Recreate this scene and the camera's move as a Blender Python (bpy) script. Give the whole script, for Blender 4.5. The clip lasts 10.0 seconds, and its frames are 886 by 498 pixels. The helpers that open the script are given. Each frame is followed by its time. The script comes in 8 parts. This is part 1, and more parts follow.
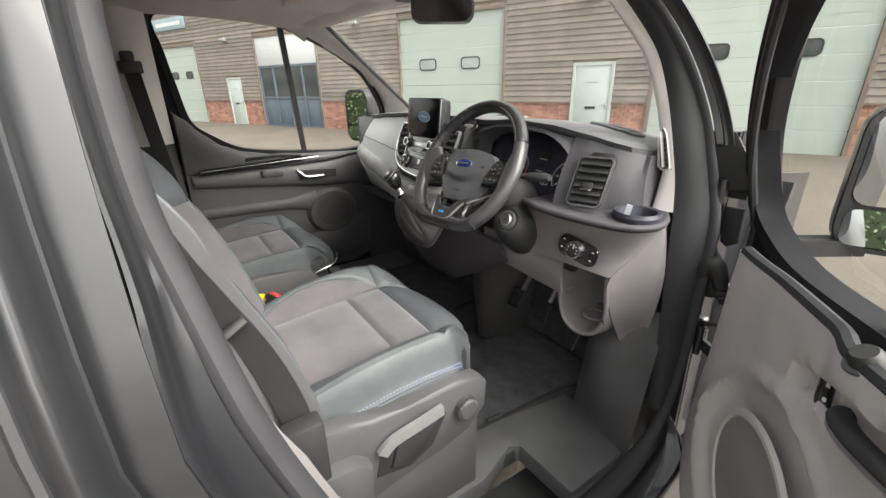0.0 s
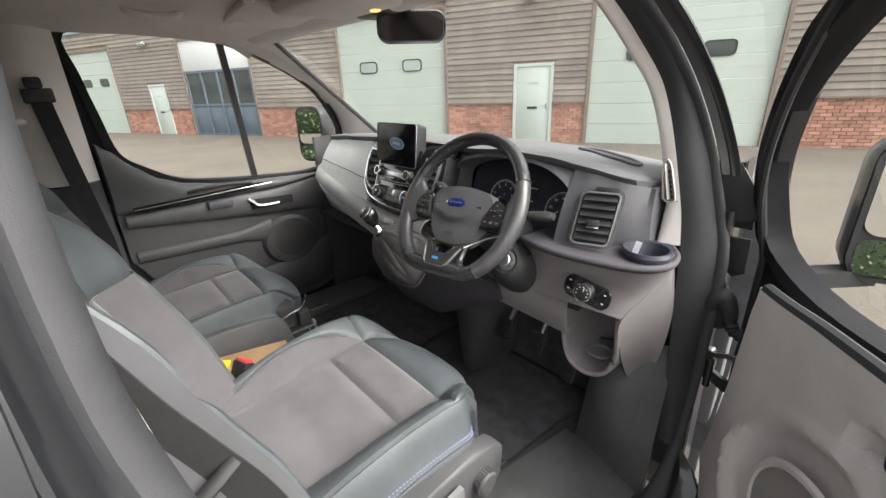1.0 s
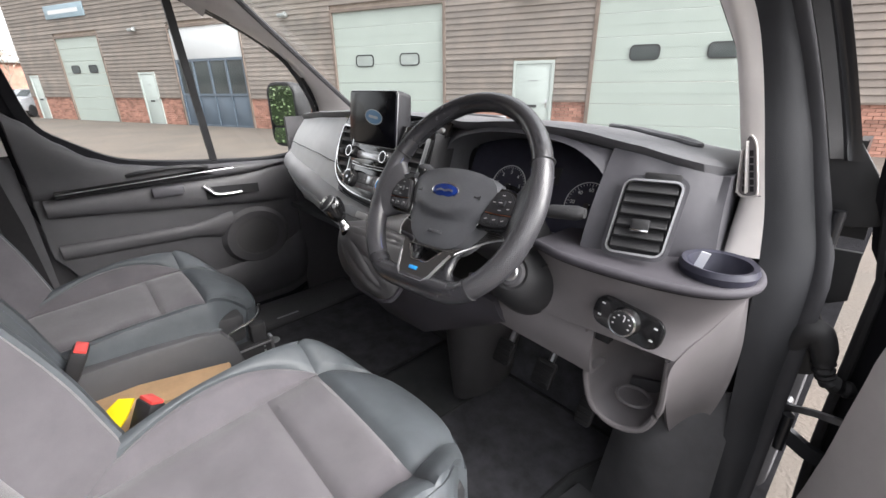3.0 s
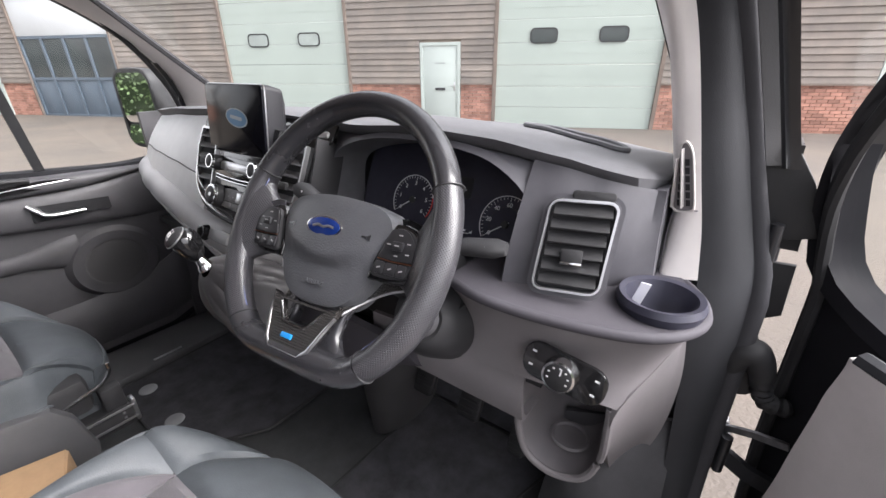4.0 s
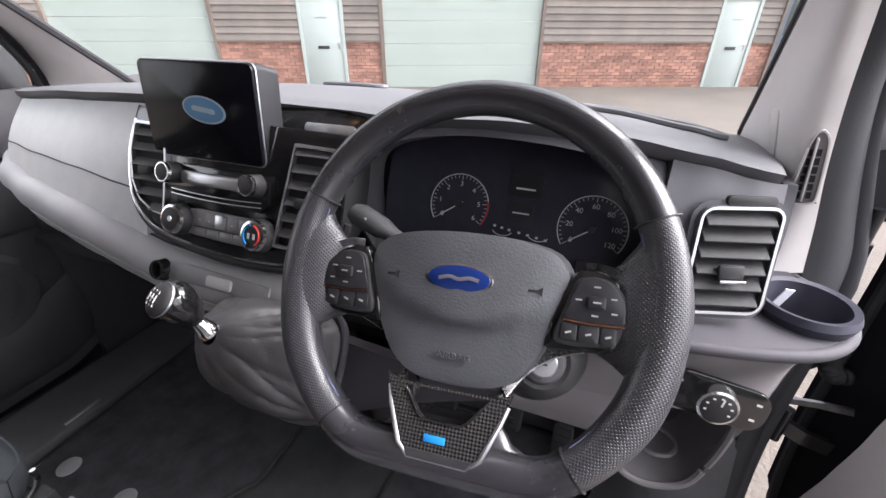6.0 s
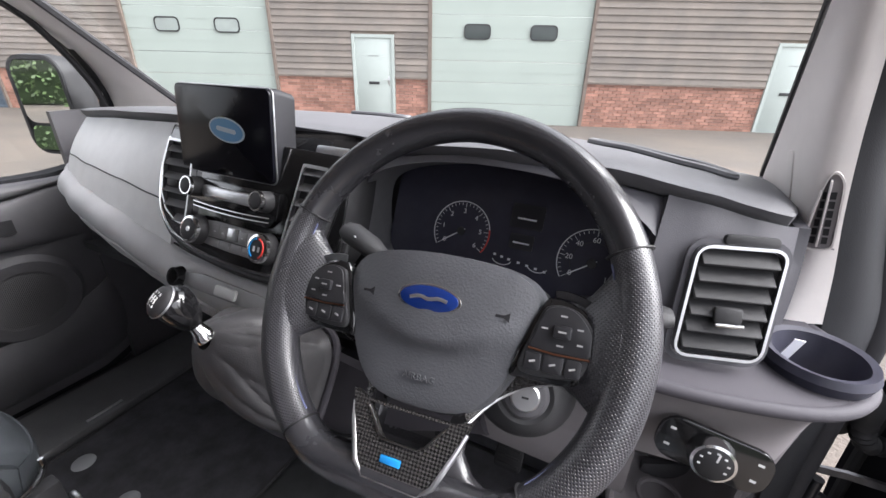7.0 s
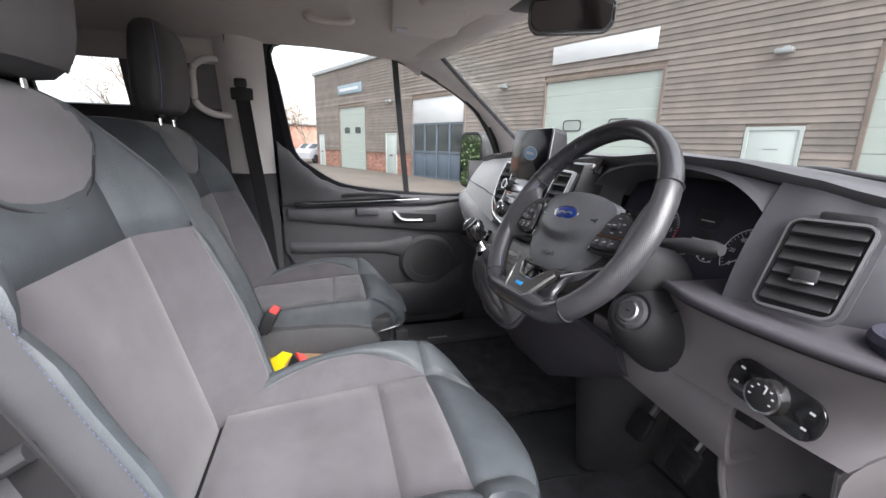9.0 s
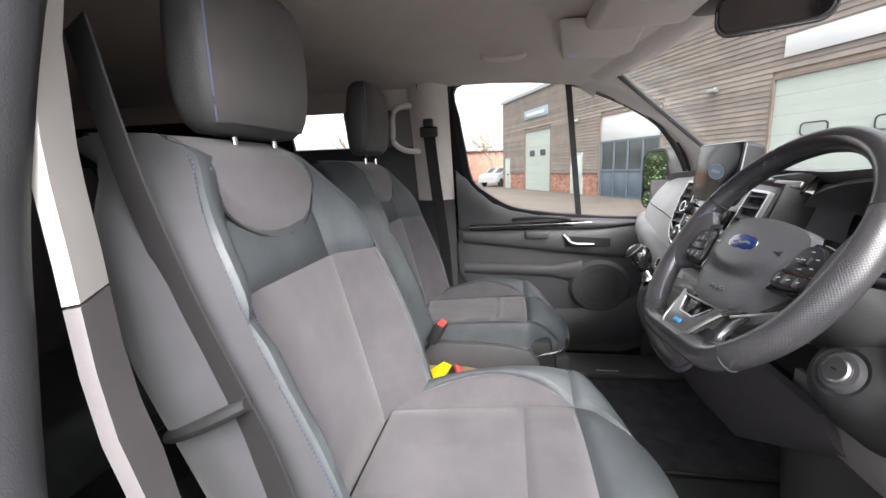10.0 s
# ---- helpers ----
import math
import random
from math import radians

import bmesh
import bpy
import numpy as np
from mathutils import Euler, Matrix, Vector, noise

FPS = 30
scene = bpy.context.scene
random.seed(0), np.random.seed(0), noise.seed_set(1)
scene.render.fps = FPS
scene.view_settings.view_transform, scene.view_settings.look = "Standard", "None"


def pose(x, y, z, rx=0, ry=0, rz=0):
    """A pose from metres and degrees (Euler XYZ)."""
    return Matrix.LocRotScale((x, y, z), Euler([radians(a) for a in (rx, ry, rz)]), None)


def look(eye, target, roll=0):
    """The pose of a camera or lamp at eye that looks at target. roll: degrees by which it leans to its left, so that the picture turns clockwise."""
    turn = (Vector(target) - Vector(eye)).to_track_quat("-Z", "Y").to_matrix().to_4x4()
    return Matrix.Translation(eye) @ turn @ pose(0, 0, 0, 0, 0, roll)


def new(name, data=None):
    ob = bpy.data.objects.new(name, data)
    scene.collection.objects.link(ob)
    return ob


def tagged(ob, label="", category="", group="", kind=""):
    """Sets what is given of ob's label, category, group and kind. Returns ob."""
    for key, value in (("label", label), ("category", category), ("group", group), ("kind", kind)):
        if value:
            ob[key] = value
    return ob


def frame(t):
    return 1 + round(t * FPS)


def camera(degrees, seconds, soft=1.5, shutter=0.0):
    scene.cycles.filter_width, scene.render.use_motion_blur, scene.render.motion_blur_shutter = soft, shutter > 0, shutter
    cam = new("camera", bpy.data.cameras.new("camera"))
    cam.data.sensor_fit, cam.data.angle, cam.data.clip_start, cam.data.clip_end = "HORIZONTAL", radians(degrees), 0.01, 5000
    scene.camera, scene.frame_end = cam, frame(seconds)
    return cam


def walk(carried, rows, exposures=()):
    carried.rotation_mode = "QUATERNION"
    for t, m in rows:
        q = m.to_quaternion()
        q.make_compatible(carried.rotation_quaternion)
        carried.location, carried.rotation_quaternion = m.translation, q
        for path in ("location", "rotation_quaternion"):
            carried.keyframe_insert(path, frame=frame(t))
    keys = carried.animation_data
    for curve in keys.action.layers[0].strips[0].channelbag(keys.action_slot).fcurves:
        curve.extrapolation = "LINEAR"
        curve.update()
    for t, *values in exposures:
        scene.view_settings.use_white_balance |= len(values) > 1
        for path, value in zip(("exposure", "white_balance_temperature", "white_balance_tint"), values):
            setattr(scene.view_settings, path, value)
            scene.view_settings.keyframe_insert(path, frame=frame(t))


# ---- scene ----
cam = camera(93.7, 10.0)
PATH = [
    (0, (1.373, -0.683, 1.593), (-0.174, 0.349, 0.857), -1.1),
    (0.5, (1.278, -0.661, 1.635), (-0.189, 0.488, 0.91), -2.4),
    (1, (1.185, -0.68, 1.667), (-0.216, 0.539, 0.926), -2.3),
    (1.5, (1.109, -0.646, 1.655), (-0.268, 0.591, 0.898), -1.6),
    (2, (1.035, -0.59, 1.625), (-0.356, 0.629, 0.866), -0.9),
    (2.2, (1.019, -0.574, 1.603), (-0.393, 0.628, 0.854), -0.7),
    (3.3, (0.974, -0.424, 1.568), (-0.359, 0.863, 0.816), -0.6),
    (3.5, (0.959, -0.382, 1.573), (-0.313, 0.958, 0.807), -0.6),
    (4, (0.885, -0.315, 1.585), (-0.2, 1.152, 0.767), -0.5),
    (4.5, (0.759, -0.287, 1.59), (-0.154, 1.257, 0.708), -0.9),
    (5, (0.677, -0.291, 1.604), (-0.081, 1.306, 0.667), -0.7),
    (5.5, (0.611, -0.299, 1.604), (-0.045, 1.318, 0.627), -0.2),
    (6, (0.563, -0.308, 1.604), (-0.058, 1.324, 0.629), 0.3),
    (6.2, (0.552, -0.314, 1.605), (-0.077, 1.323, 0.643), 0.4),
    (7.3, (0.687, -0.282, 1.585), (-0.251, 1.304, 0.808), 1.8),
    (7.5, (0.744, -0.279, 1.574), (-0.298, 1.262, 0.84), 2.0),
    (8, (0.873, -0.291, 1.547), (-0.47, 1.049, 0.914), 2.3),
    (8.5, (0.976, -0.344, 1.517), (-0.667, 0.653, 0.964), 2.1),
    (9, (1.09, -0.397, 1.501), (-0.779, 0.128, 1.017), 1.3),
    (9.5, (1.136, -0.377, 1.505), (-0.82, -0.386, 1.088), -0.8),
    (10, (1.123, -0.336, 1.514), (-0.813, -0.662, 1.135), -2.0),
]
walk(cam, [(t, look(eye, target, roll)) for t, eye, target, roll in PATH], [(0, 1.97, 6900, 7), (2, 2.04, 6550, 9), (3.5, 2.07, 6450, 14), (5.5, 2.26, 6300, 17), (6.5, 2.24, 6300, 16), (8, 1.92, 6200, 12), (9, 1.96, 6300, 13), (10, 2.14, 6500, 12)])

# ---- world, sun ----
world = bpy.data.worlds.new("overcast")
scene.world = world
world.use_nodes = True
wn = world.node_tree.nodes
wl = world.node_tree.links
sky = wn.new("ShaderNodeTexSky")
sky.sky_type = "NISHITA"
sky.sun_disc = False
sky.sun_elevation = radians(42)
sky.sun_rotation = radians(67)
sky.air_density, sky.dust_density, sky.ozone_density = 1.0, 4.0, 1.0
grey = wn.new("ShaderNodeHueSaturation")
grey.inputs["Saturation"].default_value = 0.12
wl.new(sky.outputs["Color"], grey.inputs["Color"])
wl.new(grey.outputs["Color"], wn["Background"].inputs["Color"])
wn["Background"].inputs["Strength"].default_value = 0.15

sun_data = bpy.data.lights.new("sun", "SUN")
sun_data.energy, sun_data.angle, sun_data.color = 1.7, radians(50), (1.0, 0.97, 0.93)
sun = new("sun", sun_data)
sun.matrix_world = look((27.4, 11.6, 26.8), (0, 0, 0))

# ---- mesh helpers ----
def thing(name, label, category, group="", kind="", at=(0, 0, 0)):
    ob = new(name)
    ob.empty_display_size = 0.05
    ob.location = at
    return tagged(ob, label, category, group, kind)


def finish(bm, material, smooth=38):
    me = bpy.data.meshes.new("m")
    bmesh.ops.recalc_face_normals(bm, faces=bm.faces)
    if smooth:
        for f in bm.faces:
            f.smooth = True
        for e in bm.edges:
            if len(e.link_faces) == 2 and e.calc_face_angle(0) > radians(smooth):
                e.smooth = False
    bm.to_mesh(me)
    bm.free()
    if material:
        me.materials.append(material)
    return me


def part(name, bm, material, parent=None, label="", smooth=38, m=None):
    me = finish(bm, material, smooth)
    me.name = name
    ob = new(name, me)
    if m is not None:
        ob.matrix_basis = m
    if parent is not None:
        ob.parent = parent
        ob.matrix_parent_inverse = parent_offset(parent).inverted()
    if label:
        ob["label"] = label
    return ob


def parent_offset(ob):
    m = ob.matrix_basis.copy()
    while ob.parent is not None:
        m = ob.parent.matrix_basis @ ob.matrix_parent_inverse @ m
        ob = ob.parent
    return m


def block(lo, hi, bevel=0.0, seg=2, bm=None, m=None):
    bm = bm or bmesh.new()
    mid = [(a + b) / 2 for a, b in zip(lo, hi)]
    size = [abs(b - a) for a, b in zip(lo, hi)]
    got = bmesh.ops.create_cube(bm, size=1, matrix=(m or Matrix()) @ Matrix.Translation(mid) @ Matrix.Diagonal((*size, 1)))
    if bevel:
        vs = set(got["verts"])
        edges = [e for e in bm.edges if e.verts[0] in vs and e.verts[1] in vs]
        bmesh.ops.bevel(bm, geom=edges, offset=bevel, segments=seg, affect="EDGES", profile=0.5)
    return bm


def loft(rings, bm=None, closed=True, caps=True, loop=False):
    """Skins rings of points, each with the same count."""
    bm = bm or bmesh.new()
    vs = [[bm.verts.new(Vector(p)) for p in ring] for ring in rings]
    n = len(rings[0])
    for i in range(len(vs) if loop else len(vs) - 1):
        a, b = vs[i], vs[(i + 1) % len(vs)]
        for j in range(n if closed else n - 1):
            k = (j + 1) % n
            bm.faces.new((a[j], a[k], b[k], b[j]))
    if caps and closed and not loop:
        bm.faces.new(vs[0])
        bm.faces.new(list(reversed(vs[-1])))
    return bm


def sheet(f, nu, nv, thick=0.0, bm=None):
    """A surface f(u, v), u and v from 0 to 1, given a thickness."""
    bm2 = loft([[f(i / nu, j / nv) for j in range(nv + 1)] for i in range(nu + 1)], None, False, False)
    if thick:
        bmesh.ops.recalc_face_normals(bm2, faces=bm2.faces)
        bmesh.ops.solidify(bm2, geom=bm2.faces[:], thickness=thick)
    return bm2 if bm is None else merge(bm, bm2)


def merge(bm, other, m=None):
    me = bpy.data.meshes.new("tmp")
    if m is not None:
        other.transform(m)
    other.to_mesh(me)
    other.free()
    bm.from_mesh(me)
    bpy.data.meshes.remove(me)
    return bm


def spline(points, n, loop=False):
    """Smooth points along a line."""
    pts = [Vector(p) for p in points]
    k = len(pts)
    out = []
    spans = k if loop else k - 1
    total = n if loop else n - 1
    for i in range(n):
        s = i * spans / total
        a = min(int(s), spans - 1)
        t = s - a
        get = (lambda q: pts[q % k]) if loop else (lambda q: pts[max(0, min(k - 1, q))])
        p0, p1, p2, p3 = get(a - 1), get(a), get(a + 1), get(a + 2)
        out.append(0.5 * (2 * p1 + (p2 - p0) * t + (2 * p0 - 5 * p1 + 4 * p2 - p3) * t * t + (3 * p1 - p0 - 3 * p2 + p3) * t ** 3))
    return out


def tube(points, radius, sides=8, loop=False, bm=None, flat=1.0, up=(0, 0, 1)):
    """A round bar along points; radius a number or one for each point; flat squeezes it along up."""
    pts = [Vector(p) for p in points]
    n = len(pts)
    rings = []
    for i, p in enumerate(pts):
        a = pts[(i - 1) % n] if loop or i else pts[i]
        b = pts[(i + 1) % n] if loop or i < n - 1 else pts[i]
        d = (b - a).normalized()
        u = Vector(up)
        if abs(d.dot(u)) > 0.97:
            u = Vector((1, 0, 0))
        s = d.cross(u).normalized()
        u = s.cross(d).normalized()
        r = radius[i] if isinstance(radius, (list, tuple)) else radius
        rings.append([p + r * (math.cos(t) * s + flat * math.sin(t) * u) for t in (2 * math.pi * j / sides for j in range(sides))])
    return loft(rings, bm, True, True, loop)


def strip(points, width, thick, side, bm=None):
    """A flat band along points; side: the direction of its width."""
    pts = [Vector(p) for p in points]
    rings = []
    for i, p in enumerate(pts):
        d = (pts[min(i + 1, len(pts) - 1)] - pts[max(i - 1, 0)]).normalized()
        s = (Vector(side) - d * d.dot(Vector(side))).normalized() * width / 2
        n = d.cross(s).normalized() * thick / 2
        rings.append([p + s + n, p + s - n, p - s - n, p - s + n])
    return loft(rings, bm)


def lathe(profile, sides=24, bm=None, m=None, caps=False):
    """Turns a profile of (radius, height) round z."""
    rings = []
    for r, h in profile:
        rings.append([Vector((r * math.cos(t), r * math.sin(t), h)) for t in (2 * math.pi * j / sides for j in range(sides))])
    if m is not None:
        rings = [[m @ p for p in ring] for ring in rings]
    return loft(rings, bm, True, caps)


def plate(outline, depth, bm=None, m=None, bevel=0.0):
    """A flat outline in x, y, raised by depth along z, with its upper edges rounded."""
    bm2 = bmesh.new()
    low = [bm2.verts.new((x, y, 0)) for x, y in outline]
    f = bm2.faces.new(low)
    got = bmesh.ops.extrude_face_region(bm2, geom=[f])
    top = [v for v in got["geom"] if isinstance(v, bmesh.types.BMVert)]
    for v in top:
        v.co.z += depth
    if bevel:
        ts = set(top)
        edges = [e for e in bm2.edges if e.verts[0] in ts and e.verts[1] in ts]
        bmesh.ops.bevel(bm2, geom=edges, offset=bevel, segments=2, affect="EDGES", profile=0.5)
    if m is not None:
        bm2.transform(m)
    return bm2 if bm is None else merge(bm, bm2)


def rounded(w, h, r, n=4):
    """A rounded rectangle round the middle."""
    out = []
    for cx, cy, a0 in ((w / 2 - r, h / 2 - r, 0), (-w / 2 + r, h / 2 - r, 90), (-w / 2 + r, -h / 2 + r, 180), (w / 2 - r, -h / 2 + r, 270)):
        for i in range(n + 1):
            a = radians(a0 + 90 * i / n)
            out.append((cx + r * math.cos(a), cy + r * math.sin(a)))
    return out


def ring_plate(outer, inner, depth, m=None, bm=None):
    """A flat frame between two outlines of the same count, raised by depth."""
    rings = [[Vector((*p, 0)) for p in outer], [Vector((*p, depth)) for p in outer], [Vector((*p, depth)) for p in inner], [Vector((*p, 0)) for p in inner]]
    if m is not None:
        rings = [[m @ p for p in r] for r in rings]
    return loft(rings, bm, True, False, True)


def facing(p, right, normal):
    """The frame at p whose x runs to the right and whose z is the normal."""
    z = Vector(normal).normalized()
    x = (Vector(right) - z * z.dot(Vector(right))).normalized()
    y = z.cross(x)
    return Matrix.Translation(p) @ Matrix((x, y, z)).transposed().to_4x4()


def lerp_curve(points, x):
    """Interpolates rows (x, a, b, ...) smoothly at x."""
    if x <= points[0][0]:
        return points[0][1:]
    for p, q in zip(points, points[1:]):
        if x <= q[0]:
            t = (x - p[0]) / (q[0] - p[0])
            t = t * t * (3 - 2 * t) * 0.5 + t * 0.5
            return tuple(a + (b - a) * t for a, b in zip(p[1:], q[1:]))
    return points[-1][1:]


def smoothstep(a, b, x):
    t = max(0.0, min(1.0, (x - a) / (b - a)))
    return t * t * (3 - 2 * t)


def lettering(words, size, m, material, parent, depth=0.0004):
    curve = bpy.data.curves.new("writing", "FONT")
    curve.body, curve.size, curve.extrude, curve.align_x, curve.align_y = words, size, depth, "CENTER", "CENTER"
    tmp = bpy.data.objects.new("tmp", curve)
    scene.collection.objects.link(tmp)
    bpy.context.view_layer.update()
    me = bpy.data.meshes.new_from_object(tmp.evaluated_get(bpy.context.evaluated_depsgraph_get()))
    bpy.data.objects.remove(tmp)
    me.materials.clear()
    me.materials.append(material)
    ob = new("writing", me)
    ob.matrix_basis = m
    if parent is not None:
        ob.parent = parent
        ob.matrix_parent_inverse = parent_offset(parent).inverted()
    return ob


# ---- materials ----
def surface(name, colour, rough=0.5, metal=0.0, grain=0.0, grain_size=400.0, vary=0.0, vary_size=4.0, spec=0.5, coat=0.0, second=None, bump_dist=0.0006, sheen=0.0, per_piece=0.0):
    mat = bpy.data.materials.new(name)
    mat.use_nodes = True
    nt = mat.node_tree
    bsdf = nt.nodes["Principled BSDF"]
    bsdf.inputs["Roughness"].default_value = rough
    bsdf.inputs["Metallic"].default_value = metal
    bsdf.inputs["Specular IOR Level"].default_value = spec
    bsdf.inputs["Coat Weight"].default_value = coat
    bsdf.inputs["Coat Roughness"].default_value = 0.08
    bsdf.inputs["Sheen Weight"].default_value = sheen
    col = (*colour, 1)
    bsdf.inputs["Base Color"].default_value = col
    geo = nt.nodes.new("ShaderNodeNewGeometry")
    source = geo.outputs["Position"]
    out = None
    if vary or second:
        big = nt.nodes.new("ShaderNodeTexNoise")
        big.inputs["Scale"].default_value = vary_size
        big.inputs["Detail"].default_value = 6
        big.inputs["Roughness"].default_value = 0.65
        nt.links.new(source, big.inputs["Vector"])
        mix = nt.nodes.new("ShaderNodeMix")
        mix.data_type = "RGBA"
        other = second or tuple(c * (1 - vary) for c in colour)
        mix.inputs["A"].default_value = (*other, 1)
        mix.inputs["B"].default_value = col if second else (*(min(1, c * (1 + vary)) for c in colour), 1)
        ramp = nt.nodes.new("ShaderNodeMapRange")
        ramp.inputs["From Min"].default_value, ramp.inputs["From Max"].default_value = 0.32, 0.68
        nt.links.new(big.outputs["Fac"], ramp.inputs["Value"])
        nt.links.new(ramp.outputs["Result"], mix.inputs["Factor"])
        out = mix.outputs["Result"]
        rr = nt.nodes.new("ShaderNodeMapRange")
        rr.inputs["To Min"].default_value, rr.inputs["To Max"].default_value = max(0.02, rough - 0.06), min(1, rough + 0.08)
        nt.links.new(big.outputs["Fac"], rr.inputs["Value"])
        nt.links.new(rr.outputs["Result"], bsdf.inputs["Roughness"])
    if per_piece:
        info = nt.nodes.new("ShaderNodeObjectInfo")
        isl = nt.nodes.new("ShaderNodeNewGeometry")
        add = nt.nodes.new("ShaderNodeMath")
        add.operation = "ADD"
        nt.links.new(info.outputs["Random"], add.inputs[0])
        nt.links.new(isl.outputs["Random Per Island"], add.inputs[1])
        fr = nt.nodes.new("ShaderNodeMath")
        fr.operation = "FRACT"
        nt.links.new(add.outputs[0], fr.inputs[0])
        hs = nt.nodes.new("ShaderNodeHueSaturation")
        mr = nt.nodes.new("ShaderNodeMapRange")
        mr.inputs["To Min"].default_value, mr.inputs["To Max"].default_value = 1 - per_piece, 1 + per_piece
        nt.links.new(fr.outputs[0], mr.inputs["Value"])
        nt.links.new(mr.outputs["Result"], hs.inputs["Value"])
        if out:
            nt.links.new(out, hs.inputs["Color"])
        else:
            hs.inputs["Color"].default_value = col
        out = hs.outputs["Color"]
    if out:
        nt.links.new(out, bsdf.inputs["Base Color"])
    if grain:
        fine = nt.nodes.new("ShaderNodeTexNoise")
        fine.inputs["Scale"].default_value = grain_size
        fine.inputs["Detail"].default_value = 3
        nt.links.new(source, fine.inputs["Vector"])
        bump = nt.nodes.new("ShaderNodeBump")
        bump.inputs["Strength"].default_value = grain
        bump.inputs["Distance"].default_value = bump_dist
        nt.links.new(fine.outputs["Fac"], bump.inputs["Height"])
        nt.links.new(bump.outputs["Normal"], bsdf.inputs["Normal"])
    return mat


DASH = surface("charcoal soft plastic", (0.080, 0.078, 0.089), 0.50, grain=0.5, grain_size=900, vary=0.12, vary_size=14)
DASH_TOP = surface("dark grey dash pad", (0.112, 0.112, 0.120), 0.46, grain=0.6, grain_size=800, vary=0.12, vary_size=10)
TAUPE = surface("warm grey moulded plastic", (0.190, 0.176, 0.183), 0.55, grain=0.5, grain_size=900, vary=0.08, vary_size=9)
TRIM = surface("pale grey pillar plastic", (0.74, 0.70, 0.68), 0.6, grain=0.3, grain_size=700, vary=0.05, vary_size=8)
LINING = surface("grey woven roof lining", (0.753, 0.696, 0.660), 0.9, grain=0.8, grain_size=1500, vary=0.05, vary_size=6)
# On the passenger door this is the driver's card colour, darkened for shade.
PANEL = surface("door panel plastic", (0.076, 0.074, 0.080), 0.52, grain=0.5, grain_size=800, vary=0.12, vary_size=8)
LEATHER = surface("dark grey leather", (0.072, 0.081, 0.089), 0.48, spec=0.5, grain=0.8, grain_size=520, vary=0.2, vary_size=10, bump_dist=0.0007)
SUEDE = surface("taupe suede cloth", (0.095, 0.088, 0.097), 0.92, grain=0.6, grain_size=1400, vary=0.16, vary_size=9, sheen=0.25)
CLOTH = surface("charcoal seat cloth", (0.095, 0.089, 0.091), 0.9, grain=0.8, grain_size=1600, vary=0.12, vary_size=12, sheen=0.15)
STITCH = surface("pale blue thread", (0.18, 0.20, 0.34), 0.85)
RIM = surface("black steering leather", (0.030, 0.030, 0.034), 0.25, spec=1.0, grain=0.25, grain_size=700, vary=0.06, vary_size=12)
PAD = surface("black airbag cover", (0.105, 0.108, 0.117), 0.34, grain=0.8, grain_size=420, vary=0.1, vary_size=20, bump_dist=0.0007)
GLOSS = surface("piano black", (0.012, 0.012, 0.013), 0.12, coat=0.6, vary=0.2, vary_size=30)
BLACK = surface("matt black plastic", (0.026, 0.026, 0.028), 0.6, grain=0.4, grain_size=700, vary=0.2, vary_size=20)
# Near-black stands in for shade in slots, recesses and the rear cab.
DARK = surface("cavity plastic with shade in its colour", (0.015, 0.015, 0.017), 0.8, vary=0.2)
CHROME = surface("brushed chrome", (0.72, 0.72, 0.72), 0.16, metal=1.0, vary=0.06, vary_size=40)
SATIN = surface("satin silver", (0.62, 0.62, 0.63), 0.34, metal=1.0, vary=0.08, vary_size=30)
RUBBER = surface("black rubber seal", (0.020, 0.020, 0.022), 0.62, grain=0.4, grain_size=600, vary=0.2, vary_size=12)
PAINT = surface("magnetic grey metallic paint", (0.026, 0.027, 0.031), 0.34, metal=0.35, coat=0.5, vary=0.1, vary_size=8, grain=0.06, grain_size=2500, bump_dist=0.0002)
CARPET = surface("black carpet", (0.062, 0.062, 0.070), 0.97, grain=1.0, grain_size=900, vary=0.35, vary_size=16, bump_dist=0.002)
RUBBERMAT = surface("black rubber floor", (0.055, 0.057, 0.059), 0.6, grain=0.8, grain_size=500, vary=0.3, vary_size=10, bump_dist=0.001)
BELT = surface("seat belt webbing", (0.030, 0.029, 0.031), 0.80, spec=0.25, grain=0.8, grain_size=1500, vary=0.1, vary_size=20)
CARD = surface("brown cardboard", (0.46, 0.30, 0.17), 0.85, grain=0.4, grain_size=300, vary=0.12, vary_size=14)
YELLOW = surface("yellow tag plastic", (0.85, 0.66, 0.01), 0.5)
RED = surface("red buckle button", (0.72, 0.07, 0.06), 0.4)
STEEL = surface("zinc hinge steel", (0.28, 0.28, 0.29), 0.42, metal=1.0, vary=0.25, vary_size=40)
WHITE = surface("white print", (0.8, 0.8, 0.8), 0.5)
BLUE = surface("deep blue enamel", (0.010, 0.035, 0.20), 0.25, coat=0.6)
SKYBLUE = surface("bright blue badge", (0.02, 0.30, 0.75), 0.4)
PAPER = surface("white paper slip", (0.75, 0.76, 0.82), 0.7)
REDMARK = surface("red print", (0.6, 0.03, 0.02), 0.5)


